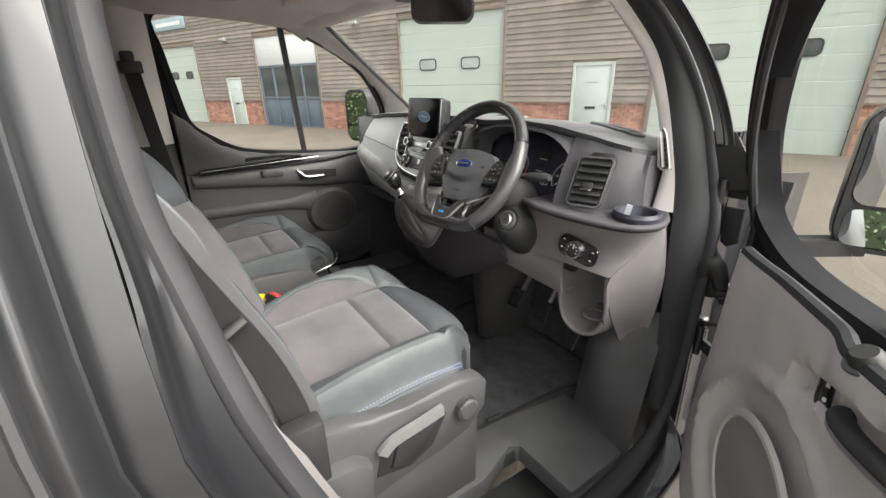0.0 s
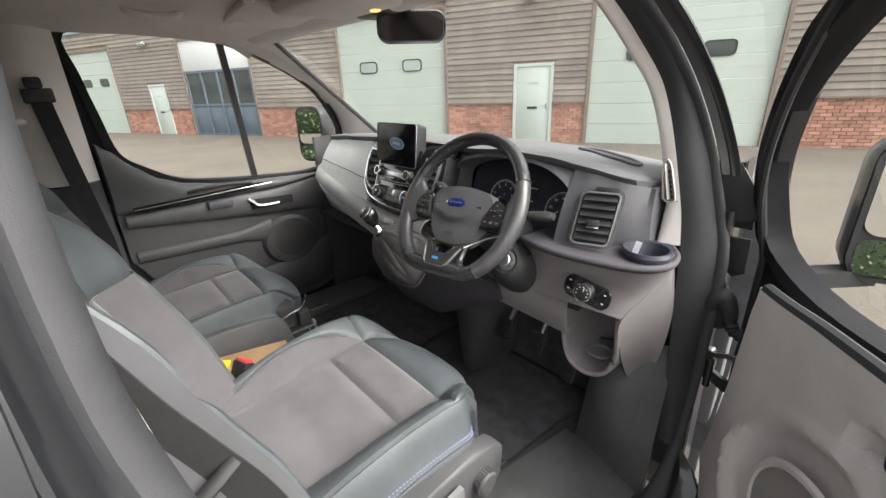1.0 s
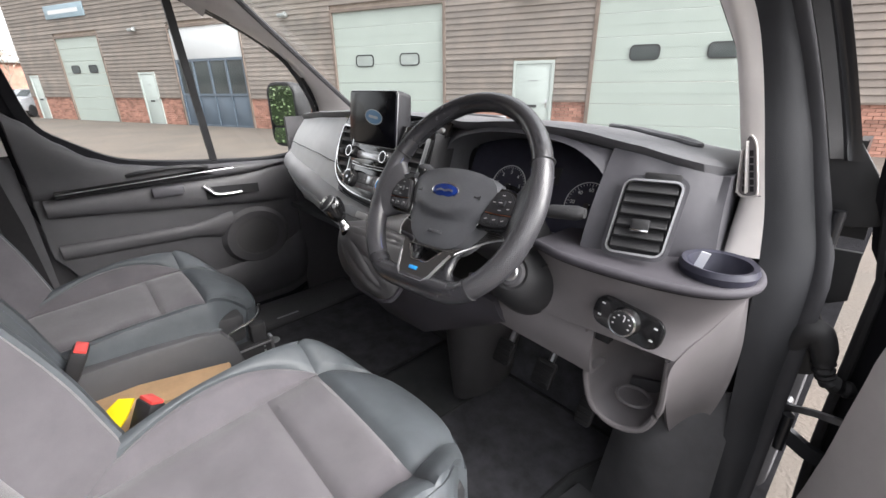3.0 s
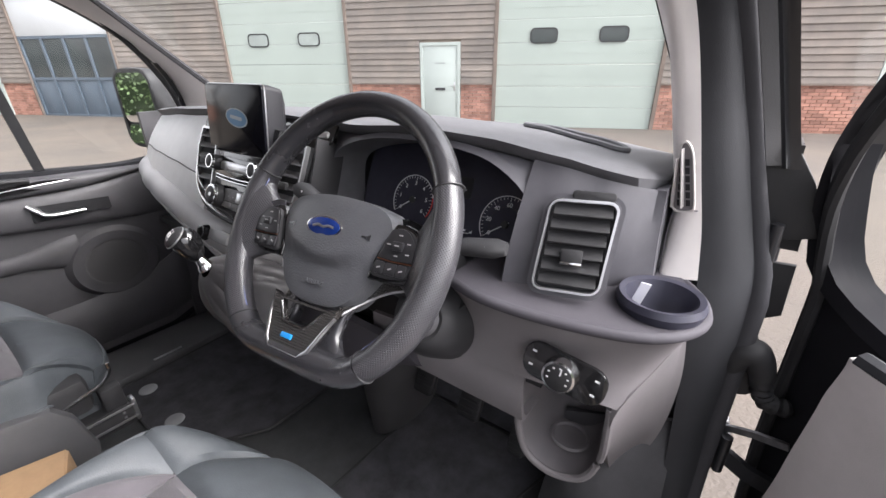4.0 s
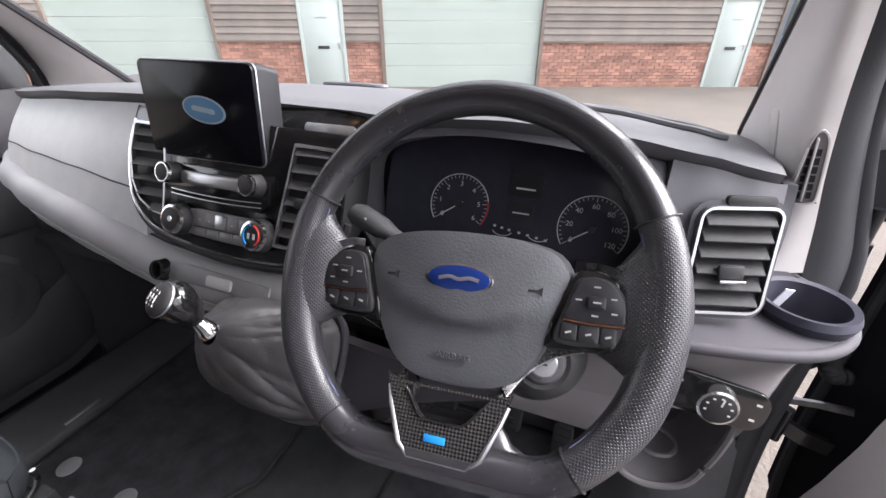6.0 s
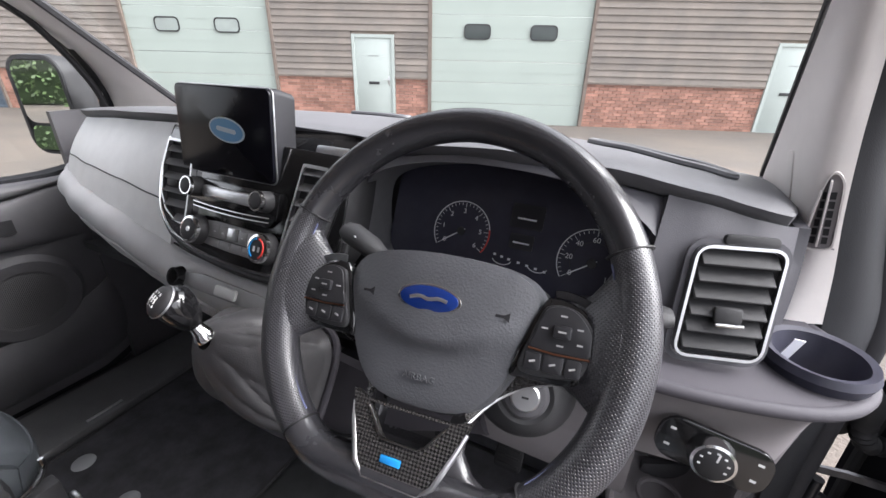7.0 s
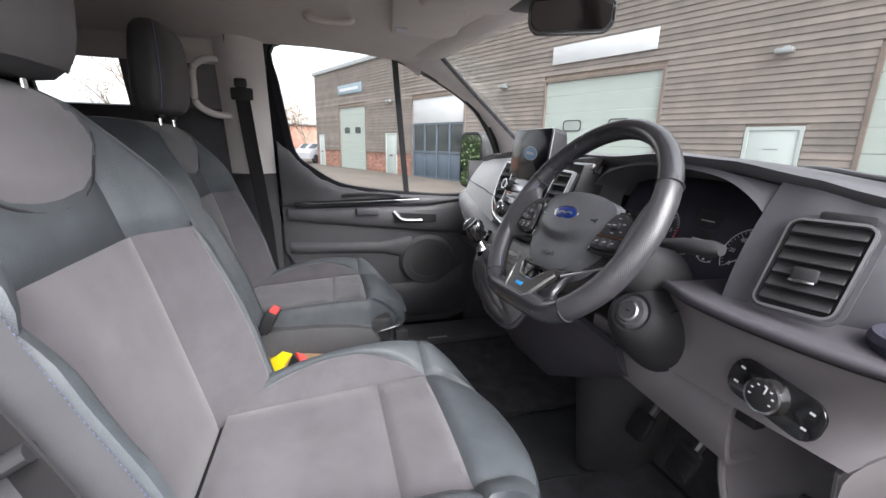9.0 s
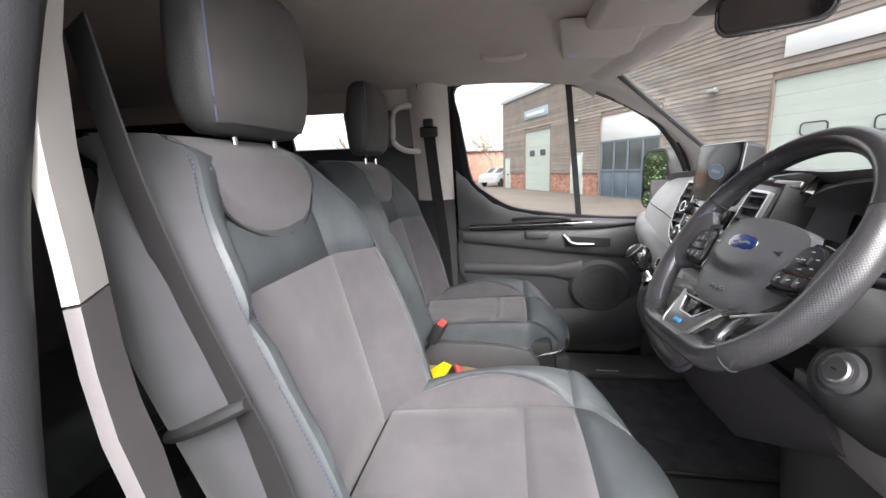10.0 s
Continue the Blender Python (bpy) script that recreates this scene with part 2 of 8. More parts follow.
def glass(name, tint=(0.95, 0.97, 0.96), rough=0.0):
    mat = bpy.data.materials.new(name)
    mat.use_nodes = True
    nt = mat.node_tree
    nt.nodes.remove(nt.nodes["Principled BSDF"])
    clear = nt.nodes.new("ShaderNodeBsdfTransparent")
    clear.inputs["Color"].default_value = (*tint, 1)
    shine = nt.nodes.new("ShaderNodeBsdfGlossy")
    shine.inputs["Roughness"].default_value = rough
    face = nt.nodes.new("ShaderNodeLayerWeight")
    face.inputs["Blend"].default_value = 0.5
    power = nt.nodes.new("ShaderNodeMath")
    power.operation = "POWER"
    power.inputs[1].default_value = 5.0
    nt.links.new(face.outputs["Facing"], power.inputs[0])
    fres = nt.nodes.new("ShaderNodeMapRange")
    fres.inputs["To Min"].default_value, fres.inputs["To Max"].default_value = 0.035, 0.7
    nt.links.new(power.outputs[0], fres.inputs["Value"])
    mix = nt.nodes.new("ShaderNodeMixShader")
    nt.links.new(fres.outputs[0], mix.inputs[0])
    nt.links.new(clear.outputs[0], mix.inputs[1])
    nt.links.new(shine.outputs[0], mix.inputs[2])
    nt.links.new(mix.outputs[0], nt.nodes["Material Output"].inputs["Surface"])
    return mat


GLASS = glass("window glass")
MIRROR = surface("mirror silver", (0.85, 0.86, 0.86), 0.01, metal=1.0)

# ---- yard and the row of workshop units ----
BLD = pose(0.92, -1.328, -0.033, 0, 0, 23.0)
WALL = 12.75
CLAD = surface("weathered cedar boards", (0.246, 0.212, 0.184), 0.85, grain=0.8, grain_size=60, vary=0.0, vary_size=1.6, second=(0.176, 0.157, 0.141), bump_dist=0.004, per_piece=0.16)
BRICK = surface("red facing brick", (0.365, 0.192, 0.145), 0.9, grain=0.8, grain_size=90, vary=0.26, vary_size=2.2, bump_dist=0.003, per_piece=0.28)
MORTAR = surface("mortar", (0.344, 0.287, 0.238), 0.95, grain=0.7, grain_size=120, vary=0.15)
SHUTTER = surface("pale green-white coated steel", (0.385, 0.439, 0.402), 0.5, vary=0.04, vary_size=1.2)
UPVC = surface("white door", (0.426, 0.476, 0.451), 0.4, vary=0.04, vary_size=2.0)
FRAME_WOOD = surface("weathered timber trim", (0.180, 0.143, 0.119), 0.85, grain=0.7, grain_size=60, vary=0.2, vary_size=2, bump_dist=0.003)
SLATE = surface("slate blue shopfront paint", (0.094, 0.123, 0.156), 0.45, vary=0.08, vary_size=2)
GREYMETAL = surface("grey aluminium", (0.34, 0.36, 0.36), 0.4, metal=0.6, vary=0.1)
SIGN = surface("white sign board", (0.590, 0.607, 0.615), 0.5, vary=0.05, vary_size=1)
SIGNBLUE = surface("blue sign board", (0.246, 0.328, 0.377), 0.5, vary=0.08, vary_size=1)
TARMAC = surface("worn concrete yard", (0.123, 0.102, 0.084), 0.88, grain=0.9, grain_size=45, vary=0.22, second=(0.080, 0.071, 0.062), vary_size=0.55, bump_dist=0.01)
PAVER = surface("brown block paving", (0.176, 0.127, 0.100), 0.92, grain=0.8, grain_size=60, vary=0.18, vary_size=1.1, bump_dist=0.006, per_piece=0.2)
LEAF = surface("hedge leaf", (0.070, 0.110, 0.042), 0.6, vary=0.35, vary_size=3, per_piece=0.35)
BARK = surface("grey bark", (0.16, 0.13, 0.10), 0.9, grain=0.8, grain_size=40, vary=0.25)
BLOSSOM = surface("pale blossom twigs", (0.50, 0.44, 0.38), 0.8, vary=0.2, per_piece=0.2)
WINDOWGLASS = surface("dark reflecting window", (0.05, 0.06, 0.06), 0.06, spec=0.8, vary=0.3, vary_size=0.7)

# Pale colour stands in for light reflected in the panes of door_2.
PALEPANE = surface("window with pale reflection in its colour", (0.33, 0.37, 0.35), 0.2, vary=0.15, vary_size=1.5)

OPENINGS = [  # from, to, top
    (-28.55, -27.7, 2.05), (-25.25, -21.70, 3.72), (-19.55, -18.42, 2.10), (-17.05, -13.10, 3.72),
    (-9.10, -5.08, 3.72), (-3.06, -1.94, 2.11), (-1.08, 3.02, 3.60), (7.39, 8.45, 2.10), (9.0, 13.0, 3.70),
]
LEFT, RIGHT, TOP, BRICK_TOP = -29.0, 18.0, 5.95, 1.09


def clear_spans(z0, z1):
    """The stretches of wall between openings at that height."""
    at, out = LEFT, []
    for a, b, top in OPENINGS:
        if z0 < top - 0.01:
            out.append((at, a))
            at = b
    out.append((at, RIGHT))
    return out


def make_ground():
    bm = bmesh.new()
    n = 24
    for i in range(n + 1):
        for j in range(n + 1):
            f = lambda k: math.copysign(abs(k) ** 2.2, k) * 600
            bm.verts.new((f(2 * i / n - 1), f(2 * j / n - 1), -0.005))
    bm.verts.ensure_lookup_table()
    for i in range(n):
        for j in range(n):
            a = i * (n + 1) + j
            bm.faces.new([bm.verts[k] for k in (a, a + n + 1, a + n + 2, a + 1)])
    tagged(part("ground", bm, TARMAC, smooth=0), "worn grey concrete yard in front of the units", "ground", kind="structure")
    bm = block((LEFT - 3, WALL - 2.6, -0.2), (RIGHT, WALL + 0.05, 0.012), 0.004)
    tagged(part("pavement", bm, PAVER, m=BLD), "brown block paved strip along the workshop units", "pavement", kind="structure")


def make_wall():
    wall = thing("wall_workshop", "row of workshop units clad in weathered boards over red brick", "building", kind="structure")
    bm = bmesh.new()
    for z0, z1 in ((0, 2.05), (2.05, 2.11), (2.11, 3.60), (3.60, 3.72), (3.72, TOP)):
        for a, b in clear_spans(z0, z1):
            block((a, WALL + 0.045, z0), (b, WALL + 0.30, z1), bm=bm)
    part("backing_wall", bm, MORTAR, wall, m=BLD, smooth=0)
    # joined brickwork, all but the stretch beside the large door
    bm = bmesh.new()
    verts, faces, near = [], [], []
    rng = random.Random(4)
    rows = 14
    h = BRICK_TOP / rows
    for a, b in clear_spans(0, 1.0):
        for r in range(rows):
            x = a + (0 if r % 2 else -0.1125)
            while x < b:
                x0, x1 = max(a, x + 0.005), min(b, x + 0.22)
                if x1 - x0 > 0.03:
                    y = WALL + rng.uniform(-0.004, 0.003)
                    z0, z1 = r * h + 0.005, (r + 1) * h - 0.005
                    if 3.0 < a < 4.0:
                        near.append((x0, x1, y, z0))
                    else:
                        k = len(verts)
                        verts += [(x0, y, z0), (x1, y, z0), (x1, y, z1), (x0, y, z1), (x0, y + 0.05, z0), (x1, y + 0.05, z0), (x1, y + 0.05, z1), (x0, y + 0.05, z1)]
                        faces += [(k, k + 1, k + 2, k + 3), (k + 3, k + 2, k + 6, k + 7), (k, k + 4, k + 5, k + 1), (k + 1, k + 5, k + 6, k + 2), (k, k + 3, k + 7, k + 4)]
                x += 0.225
    me = bpy.data.meshes.new("brickwork")
    me.from_pydata(verts, [], faces)
    me.materials.append(BRICK)
    ob = new("brickwork", me)
    ob.matrix_basis = BLD
    ob.parent = wall
    ob["kind"] = "stuff"
    # boards, one by one
    pitch = 0.152
    z = BRICK_TOP + 0.02
    while z < TOP - 0.05:
        for a, b in clear_spans(z, z + pitch):
            if b - a < 0.05:
                continue
            bm = bmesh.new()
            prof = [(WALL - 0.030, 0.0), (WALL - 0.036, 0.012), (WALL - 0.012, pitch + 0.01), (WALL + 0.044, pitch + 0.01), (WALL + 0.044, 0.0)]
            loft([[(a, y, z + dz) for y, dz in prof], [(b, y, z + dz) for y, dz in prof]], bm)
            part("board", bm, CLAD, wall, m=BLD, smooth=0)
        z += pitch
    bm = block((LEFT - 0.15, WALL - 0.12, TOP - 0.02), (RIGHT, WALL + 4, TOP + 0.22), 0.01)
    part("roof_edge", bm, GREYMETAL, wall, "grey metal eaves", m=BLD)
    bm = bmesh.new()
    block((LEFT, WALL + 0.3, 0), (LEFT + 0.3, WALL + 9, TOP), bm=bm)
    part("end_wall", bm, MORTAR, wall, m=BLD, smooth=0)
    bm = block((LEFT, WALL - 0.045, BRICK_TOP - 0.02), (LEFT + 0.01, WALL, BRICK_TOP))
    for a, b in clear_spans(0, 1.0):
        block((a, WALL - 0.048, BRICK_TOP - 0.012), (b, WALL + 0.02, BRICK_TOP + 0.022), bm=bm)
    part("drip_trim", bm, FRAME_WOOD, wall, m=BLD, smooth=0)
    # the stretch of brickwork beside the large door, brick by brick
    shared = {}
    for x0, x1, y, z0 in near:
        key = round(x1 - x0, 3)
        if key not in shared:
            shared[key] = finish(block((0, 0, 0), (key, 0.05, h - 0.01)), BRICK, 0)
        ob = new("brick", shared[key])
        ob.matrix_basis = BLD @ pose(x0, y, z0)
        ob.parent = wall
    return wall


def make_garage(a, b, top, win_z, name, pane_mat=None):
    door = thing(name, "tall pale green-white sectional garage door with two small windows, closed", "garage door", "garage doors", "structure")
    bm = bmesh.new()
    n = 7
    for i in range(n):
        z0, z1 = 0.02 + (top - 0.02) * i / n, 0.02 + (top - 0.02) * (i + 1) / n
        bm2 = block((a + 0.09, WALL + 0.02, z0 + 0.004), (b - 0.09, WALL + 0.07, z1 - 0.004), 0.006, 1)
        mid = (z0 + z1) / 2
        block((a + 0.12, WALL + 0.016, mid - 0.008), (b - 0.12, WALL + 0.022, mid + 0.008), bm=bm2)
        part("door_panel", bm2, SHUTTER, door, m=BLD)
    bm = bmesh.new()
    for x in (a, b - 0.09):
        block((x, WALL - 0.045, 0), (x + 0.09, WALL + 0.1, top), 0.005, 1, bm=bm)
    block((a + 0.09, WALL - 0.045, top - 0.085), (b - 0.09, WALL + 0.1, top), 0.005, 1, bm=bm)
    part("frame", bm, FRAME_WOOD, door, "weathered timber door frame", m=BLD)
    w = b - a
    for f in (0.30, 0.70):
        x = a + w * f
        m = BLD @ facing((x, WALL + 0.016, win_z), (1, 0, 0), (0, -1, 0))
        o, i = rounded(0.67, 0.35, 0.11), rounded(0.61, 0.29, 0.09)
        frame_ob = part("window_frame", ring_plate(o, i, 0.02), RUBBER, door, "black rubber window surround", m=m)
        part("pane", plate(i, 0.012), pane_mat or WINDOWGLASS, door, m=m)
    return door


def make_door(a, b, name):
    door = thing(name, "white personnel door with letterbox and lever handle, closed", "door", "white doors", "structure")
    top = 2.06
    bm = bmesh.new()
    block((a - 0.05, WALL - 0.035, 0), (a + 0.03, WALL + 0.08, top + 0.05), 0.004, 1, bm=bm)
    block((b - 0.03, WALL - 0.035, 0), (b + 0.05, WALL + 0.08, top + 0.05), 0.004, 1, bm=bm)
    block((a + 0.03, WALL - 0.035, top - 0.03), (b - 0.03, WALL + 0.08, top + 0.05), 0.004, 1, bm=bm)
    part("frame", bm, UPVC, door, m=BLD)
    bm = block((a + 0.034, WALL - 0.012, 0.02), (b - 0.034, WALL + 0.05, top - 0.034), 0.006, 2)
    leaf = part("leaf", bm, UPVC, door, m=BLD)
    w = b - a
    mid = (a + b) / 2
    part("letterbox", block((mid - 0.14, WALL - 0.03, 0.93), (mid + 0.14, WALL - 0.008, 1.0), 0.006), BLACK, leaf, "black letterbox", m=BLD)
    bm = block((b - 0.13, WALL - 0.02, 0.92), (b - 0.09, WALL - 0.01, 1.14), 0.004)
    tube([(b - 0.11, WALL - 0.02, 1.05), (b - 0.11, WALL - 0.06, 1.05), (b - 0.23, WALL - 0.065, 1.05)], 0.011, 8, bm=bm)
    part("door_handle", bm, SATIN, leaf, "satin lever handle", m=BLD)
    part("notice", block((mid - 0.14, WALL - 0.0145, 1.60), (mid + 0.14, WALL - 0.0115, 1.625)), GREYMETAL, leaf, m=BLD)
    part("threshold", block((a - 0.05, WALL - 0.06, 0.0), (b + 0.05, WALL - 0.036, 0.035), 0.004), GREYMETAL, door, m=BLD)
    return door


def make_shop(a, b, top, name):
    shop = thing(name, "slate blue shopfront with windows below a pale fascia panel", "shopfront", kind="structure")
    bm = bmesh.new()
    cols = [a + 0.06 + (b - a - 0.12) * k / 4 for k in range(5)]
    for x in cols:
        block((x - 0.045, WALL - 0.02, 0.0), (x + 0.045, WALL + 0.09, 2.52), 0.006, 1, bm=bm)
    for z in (0.04, 1.22, 2.48):
        for x0, x1 in zip(cols, cols[1:]):
            block((x0 + 0.045, WALL - 0.014, z - 0.045), (x1 - 0.045, WALL + 0.085, z + 0.045), 0.006, 1, bm=bm)
    part("frame", bm, SLATE, shop, m=BLD)
    for x0, x1 in zip(cols, cols[1:]):
        part("panel", block((x0 + 0.046, WALL + 0.02, 0.086), (x1 - 0.046, WALL + 0.05, 1.174), 0.01), SLATE, shop, m=BLD)
        part("pane", block((x0 + 0.046, WALL + 0.03, 1.266), (x1 - 0.046, WALL + 0.045, 2.434)), WINDOWGLASS, shop, m=BLD)
    part("fascia", block((a + 0.02, WALL - 0.01, 2.53), (b - 0.02, WALL + 0.08, top - 0.07), 0.006), SIGN, shop, "pale blank fascia panel", m=BLD)
    bm = bmesh.new()
    for x in (a - 0.07, b):
        block((x, WALL - 0.06, 0), (x + 0.07, WALL + 0.1, top), 0.005, 1, bm=bm)
    block((a, WALL - 0.06, top - 0.068), (b, WALL + 0.1, top + 0.03), 0.005, 1, bm=bm)
    part("surround", bm, FRAME_WOOD, shop, m=BLD)
    return shop


def make_signs():
    for a, b, z0, z1, mat, lab in ((-8.80, -5.40, 4.16, 4.70, SIGN, "blank white sign board over the garage door"),
                                   (-0.75, 2.6, 4.08, 4.65, SIGN, "blank white sign board over the garage door"),
                                   (-25.2, -22.1, 4.42, 4.95, SIGNBLUE, "pale blue sign board with one white bar")):
        sign = thing("sign_board", lab, "sign", "sign boards")
        part("board", block((a, WALL - 0.075, z0), (b, WALL - 0.038, z1), 0.005), mat, sign, m=BLD)
        if mat is SIGNBLUE:
            part("bar", block((a + 0.3, WALL - 0.08, z0 + 0.18), (b - 0.4, WALL - 0.0755, z0 + 0.34)), SIGN, sign, m=BLD)
    for x in (-2.56, -10.9, -19.0):
        lamp = thing("wall_lamp", "small grey wall lamp on the boarding, unlit", "lamp", "wall lamps")
        part("bracket", block((x - 0.06, WALL - 0.09, 3.68), (x + 0.06, WALL - 0.036, 3.80), 0.01), GREYMETAL, lamp, m=BLD)
        part("head", block((x - 0.17, WALL - 0.26, 3.62), (x + 0.17, WALL - 0.08, 3.74), 0.03), GREYMETAL, lamp, m=BLD)


def make_hedge(x0, x1, y, depth, height, seed, density=260):
    """A clipped hedge of leaves on a dense core."""
    rng = random.Random(seed)
    verts, faces = [], []
    for _ in range(int((x1 - x0) * density)):
        x = rng.uniform(x0, x1)
        side = rng.random()
        z = rng.uniform(0.05, height) if side < 0.75 else height * rng.uniform(0.93, 1.05)
        yy = (y + depth * (0.5 + rng.uniform(-0.10, 0.10))) if side < 0.75 else y + rng.uniform(-0.5, 0.5) * depth
        c = Vector((x, yy + 0.12 * noise.noise(Vector((x, z, seed))), z + 0.1 * noise.noise(Vector((x * 0.8, seed, 0)))))
        a = Vector((rng.uniform(-1, 1), rng.uniform(-1, 1), rng.uniform(-1, 1))).normalized() * 0.075
        b = a.cross(Vector((rng.uniform(-1, 1), rng.uniform(-1, 1), rng.uniform(-1, 1)))).normalized() * 0.045
        k = len(verts)
        verts += [c - a, c + b, c + a, c - b]
        faces.append((k, k + 1, k + 2, k + 3))
    me = bpy.data.meshes.new("hedge")
    me.from_pydata(verts, [], faces)
    me.materials.append(LEAF)
    hedge = thing("hedge", "dense green clipped hedge at the edge of the yard", "hedge")
    ob = new("leaves", me)
    ob["kind"] = "stuff"
    ob.parent = hedge
    part("core", block((x0, y - depth * 0.4, 0), (x1, y + depth * 0.38, height * 0.95), 0.1), surface("shaded twigs", (0.02, 0.035, 0.012), 0.95, vary=0.3), hedge)


def make_tree(at, height, seed, mat=BLOSSOM, spread=2.2, leaves=1600):
    rng = random.Random(seed)
    tree = thing("tree", "bare pale spring tree behind the yard", "tree", at=at)
    bm = bmesh.new()
    tips = []

    def limb(p, d, length, r, depth):
        pts, q = [Vector(p)], Vector(p)
        for _ in range(4):
            d = (d + Vector((rng.uniform(-1, 1), rng.uniform(-1, 1), rng.uniform(-0.3, 0.8))) * 0.22).normalized()
            q = q + d * length / 4
            pts.append(q.copy())
        tube(pts, [r * (1 - 0.13 * k) for k in range(5)], 6, bm=bm)
        if depth:
            for _ in range(4 if depth > 1 else 3):
                e = (d + Vector((rng.uniform(-1, 1), rng.uniform(-1, 1), rng.uniform(-0.2, 0.7)))).normalized()
                limb(pts[rng.randint(2, 4)], e, length * 0.66, r * 0.5, depth - 1)
        else:
            tips.append(q)

    limb((0, 0, 0), Vector((0, 0, 1)), height * 0.42, height * 0.022, 3)
    bm.transform(Matrix.Translation(at))
    part("trunk", bm, BARK, tree, "grey branching trunk")
    bm = bmesh.new()
    verts, faces = [], []
    for k in range(leaves):
        c = rng.choice(tips) + Vector((rng.gauss(0, 1), rng.gauss(0, 1), rng.gauss(0, 0.8))) * height * 0.05 + Vector(at)
        a = Vector((rng.uniform(-1, 1), rng.uniform(-1, 1), rng.uniform(-1, 1))).normalized() * 0.09
        b = a.cross(Vector((rng.uniform(-1, 1), rng.uniform(-1, 1), 1))).normalized() * 0.05
        i = len(verts)
        verts += [c - a, c + b, c + a, c - b]
        faces.append((i, i + 1, i + 2, i + 3))
    me = bpy.data.meshes.new("crown")
    me.from_pydata(verts, [], faces)
    me.materials.append(mat)
    ob = new("crown", me)
    ob.parent = tree
    ob.matrix_parent_inverse = parent_offset(tree).inverted()


def make_parked_car(m):
    car = thing("car", "small silver hatchback parked beside the end unit", "car")
    paint = surface("silver car paint", (0.30, 0.31, 0.33), 0.25, coat=0.6, vary=0.03)
    prof = [(-2.0, 0.35), (-2.02, 0.75), (-1.85, 0.98), (-1.1, 1.05), (-0.45, 1.42), (0.9, 1.46), (1.65, 1.05), (1.95, 0.95), (2.0, 0.4)]
    rings = []
    for x, s in ((-0.82, 0.9), (-0.78, 0.98), (0, 1.0), (0.78, 0.98), (0.82, 0.9)):
        rings.append([(x, y * (0.97 + 0.03 * s), 0.35 + (z - 0.35) * s) for y, z in prof])
    part("body", loft(rings), paint, car, m=m)
    part("windscreen", sheet(lambda u, v: Vector((-0.66 + 1.32 * u, -1.06 + 0.6 * v, 1.07 + 0.34 * v)), 4, 2, 0.02), WINDOWGLASS, car, m=m)
    for sx in (-1, 1):
        part("window", block((sx * 0.80 - 0.012, -0.4, 1.06), (sx * 0.80 + 0.012, 1.2, 1.36), 0.01), WINDOWGLASS, car, m=m)
        for y in (-1.25, 1.3):
            part("wheel", lathe([(0.0, -0.1), (0.2, -0.1), (0.31, -0.09), (0.33, 0), (0.31, 0.09), (0.2, 0.1), (0, 0.1)], 20, m=pose(sx * 0.75, y, 0.33, 0, 90, 0)), BLACK, car, m=m)


make_ground()
make_wall()
make_garage(-25.25, -21.70, 3.72, 2.31, "door_1")
make_garage(-9.10, -5.08, 3.72, 2.245, "door_2", PALEPANE)
make_garage(-1.08, 3.02, 3.60, 2.215, "door_3")
make_door(-28.5, -27.75, "door_4")
make_door(-19.49, -18.48, "door_5")
make_door(-3.0, -2.0, "door_6")
make_door(7.45, 8.39, "door_7")
make_shop(-16.98, -13.17, 3.70, "window_1")
make_shop(9.07, 12.93, 3.68, "window_2")
make_signs()
make_hedge(-22, 16, -13.5, 1.6, 3.4, 3)
for at, h, s in (((-38, -8, 0), 8, 1), ((-34, -14, 0), 9, 2), ((-20, -17, 0), 10, 5), ((-42, -2, 0), 7, 7), ((-28, -20, 0), 9, 9)):
    make_tree(at, h, s)
make_parked_car(pose(-33.5, -1.2, 0, 0, 0, 60))
# low brick building beyond the end of the row
far = thing("far_building", "low brick building with a flat grey roof beyond the row", "building")
part("wall", block((-60, 8, 0), (-46, 20, 3.3), 0.02), BRICK, far, m=pose(0, 0, 0, 0, 0, 20))
part("roof", block((-60.4, 7.6, 3.3), (-45.6, 20.4, 3.7), 0.03), GREYMETAL, far, m=pose(0, 0, 0, 0, 0, 20))

# ---- the van: shell ----
def side_x(z):
    """Half the cab's width at a height."""
    return 1.03 - 0.28 * max(0.0, z - 1.272)


WINDOW = [(-0.580, 1.873), (-0.385, 1.887), (-0.207, 1.880), (-0.07, 1.85), (0.055, 1.802), (0.155, 1.757), (0.25, 1.703), (0.325, 1.648), (0.39, 1.586), (0.44, 1.51),
          (0.455, 1.42), (0.43, 1.30), (0.26, 1.255), (-0.016, 1.270), (-0.19, 1.288), (-0.336, 1.317), (-0.45, 1.385), (-0.525, 1.455), (-0.552, 1.60), (-0.572, 1.74)]
OPENING = [(-0.67, 1.85), (-0.71, 1.70), (-0.713, 1.52), (-0.695, 1.40), (-0.657, 1.22), (-0.595, 1.02), (-0.515, 0.82), (-0.41, 0.68), (-0.30, 0.59), (0.0, 0.565), (0.2, 0.585),
           (0.33, 0.68), (0.385, 0.85), (0.395, 1.05), (0.395, 1.25), (0.40, 1.42), (0.385, 1.53), (0.31, 1.66), (0.17, 1.78), (-0.02, 1.865), (-0.28, 1.91), (-0.53, 1.90)]


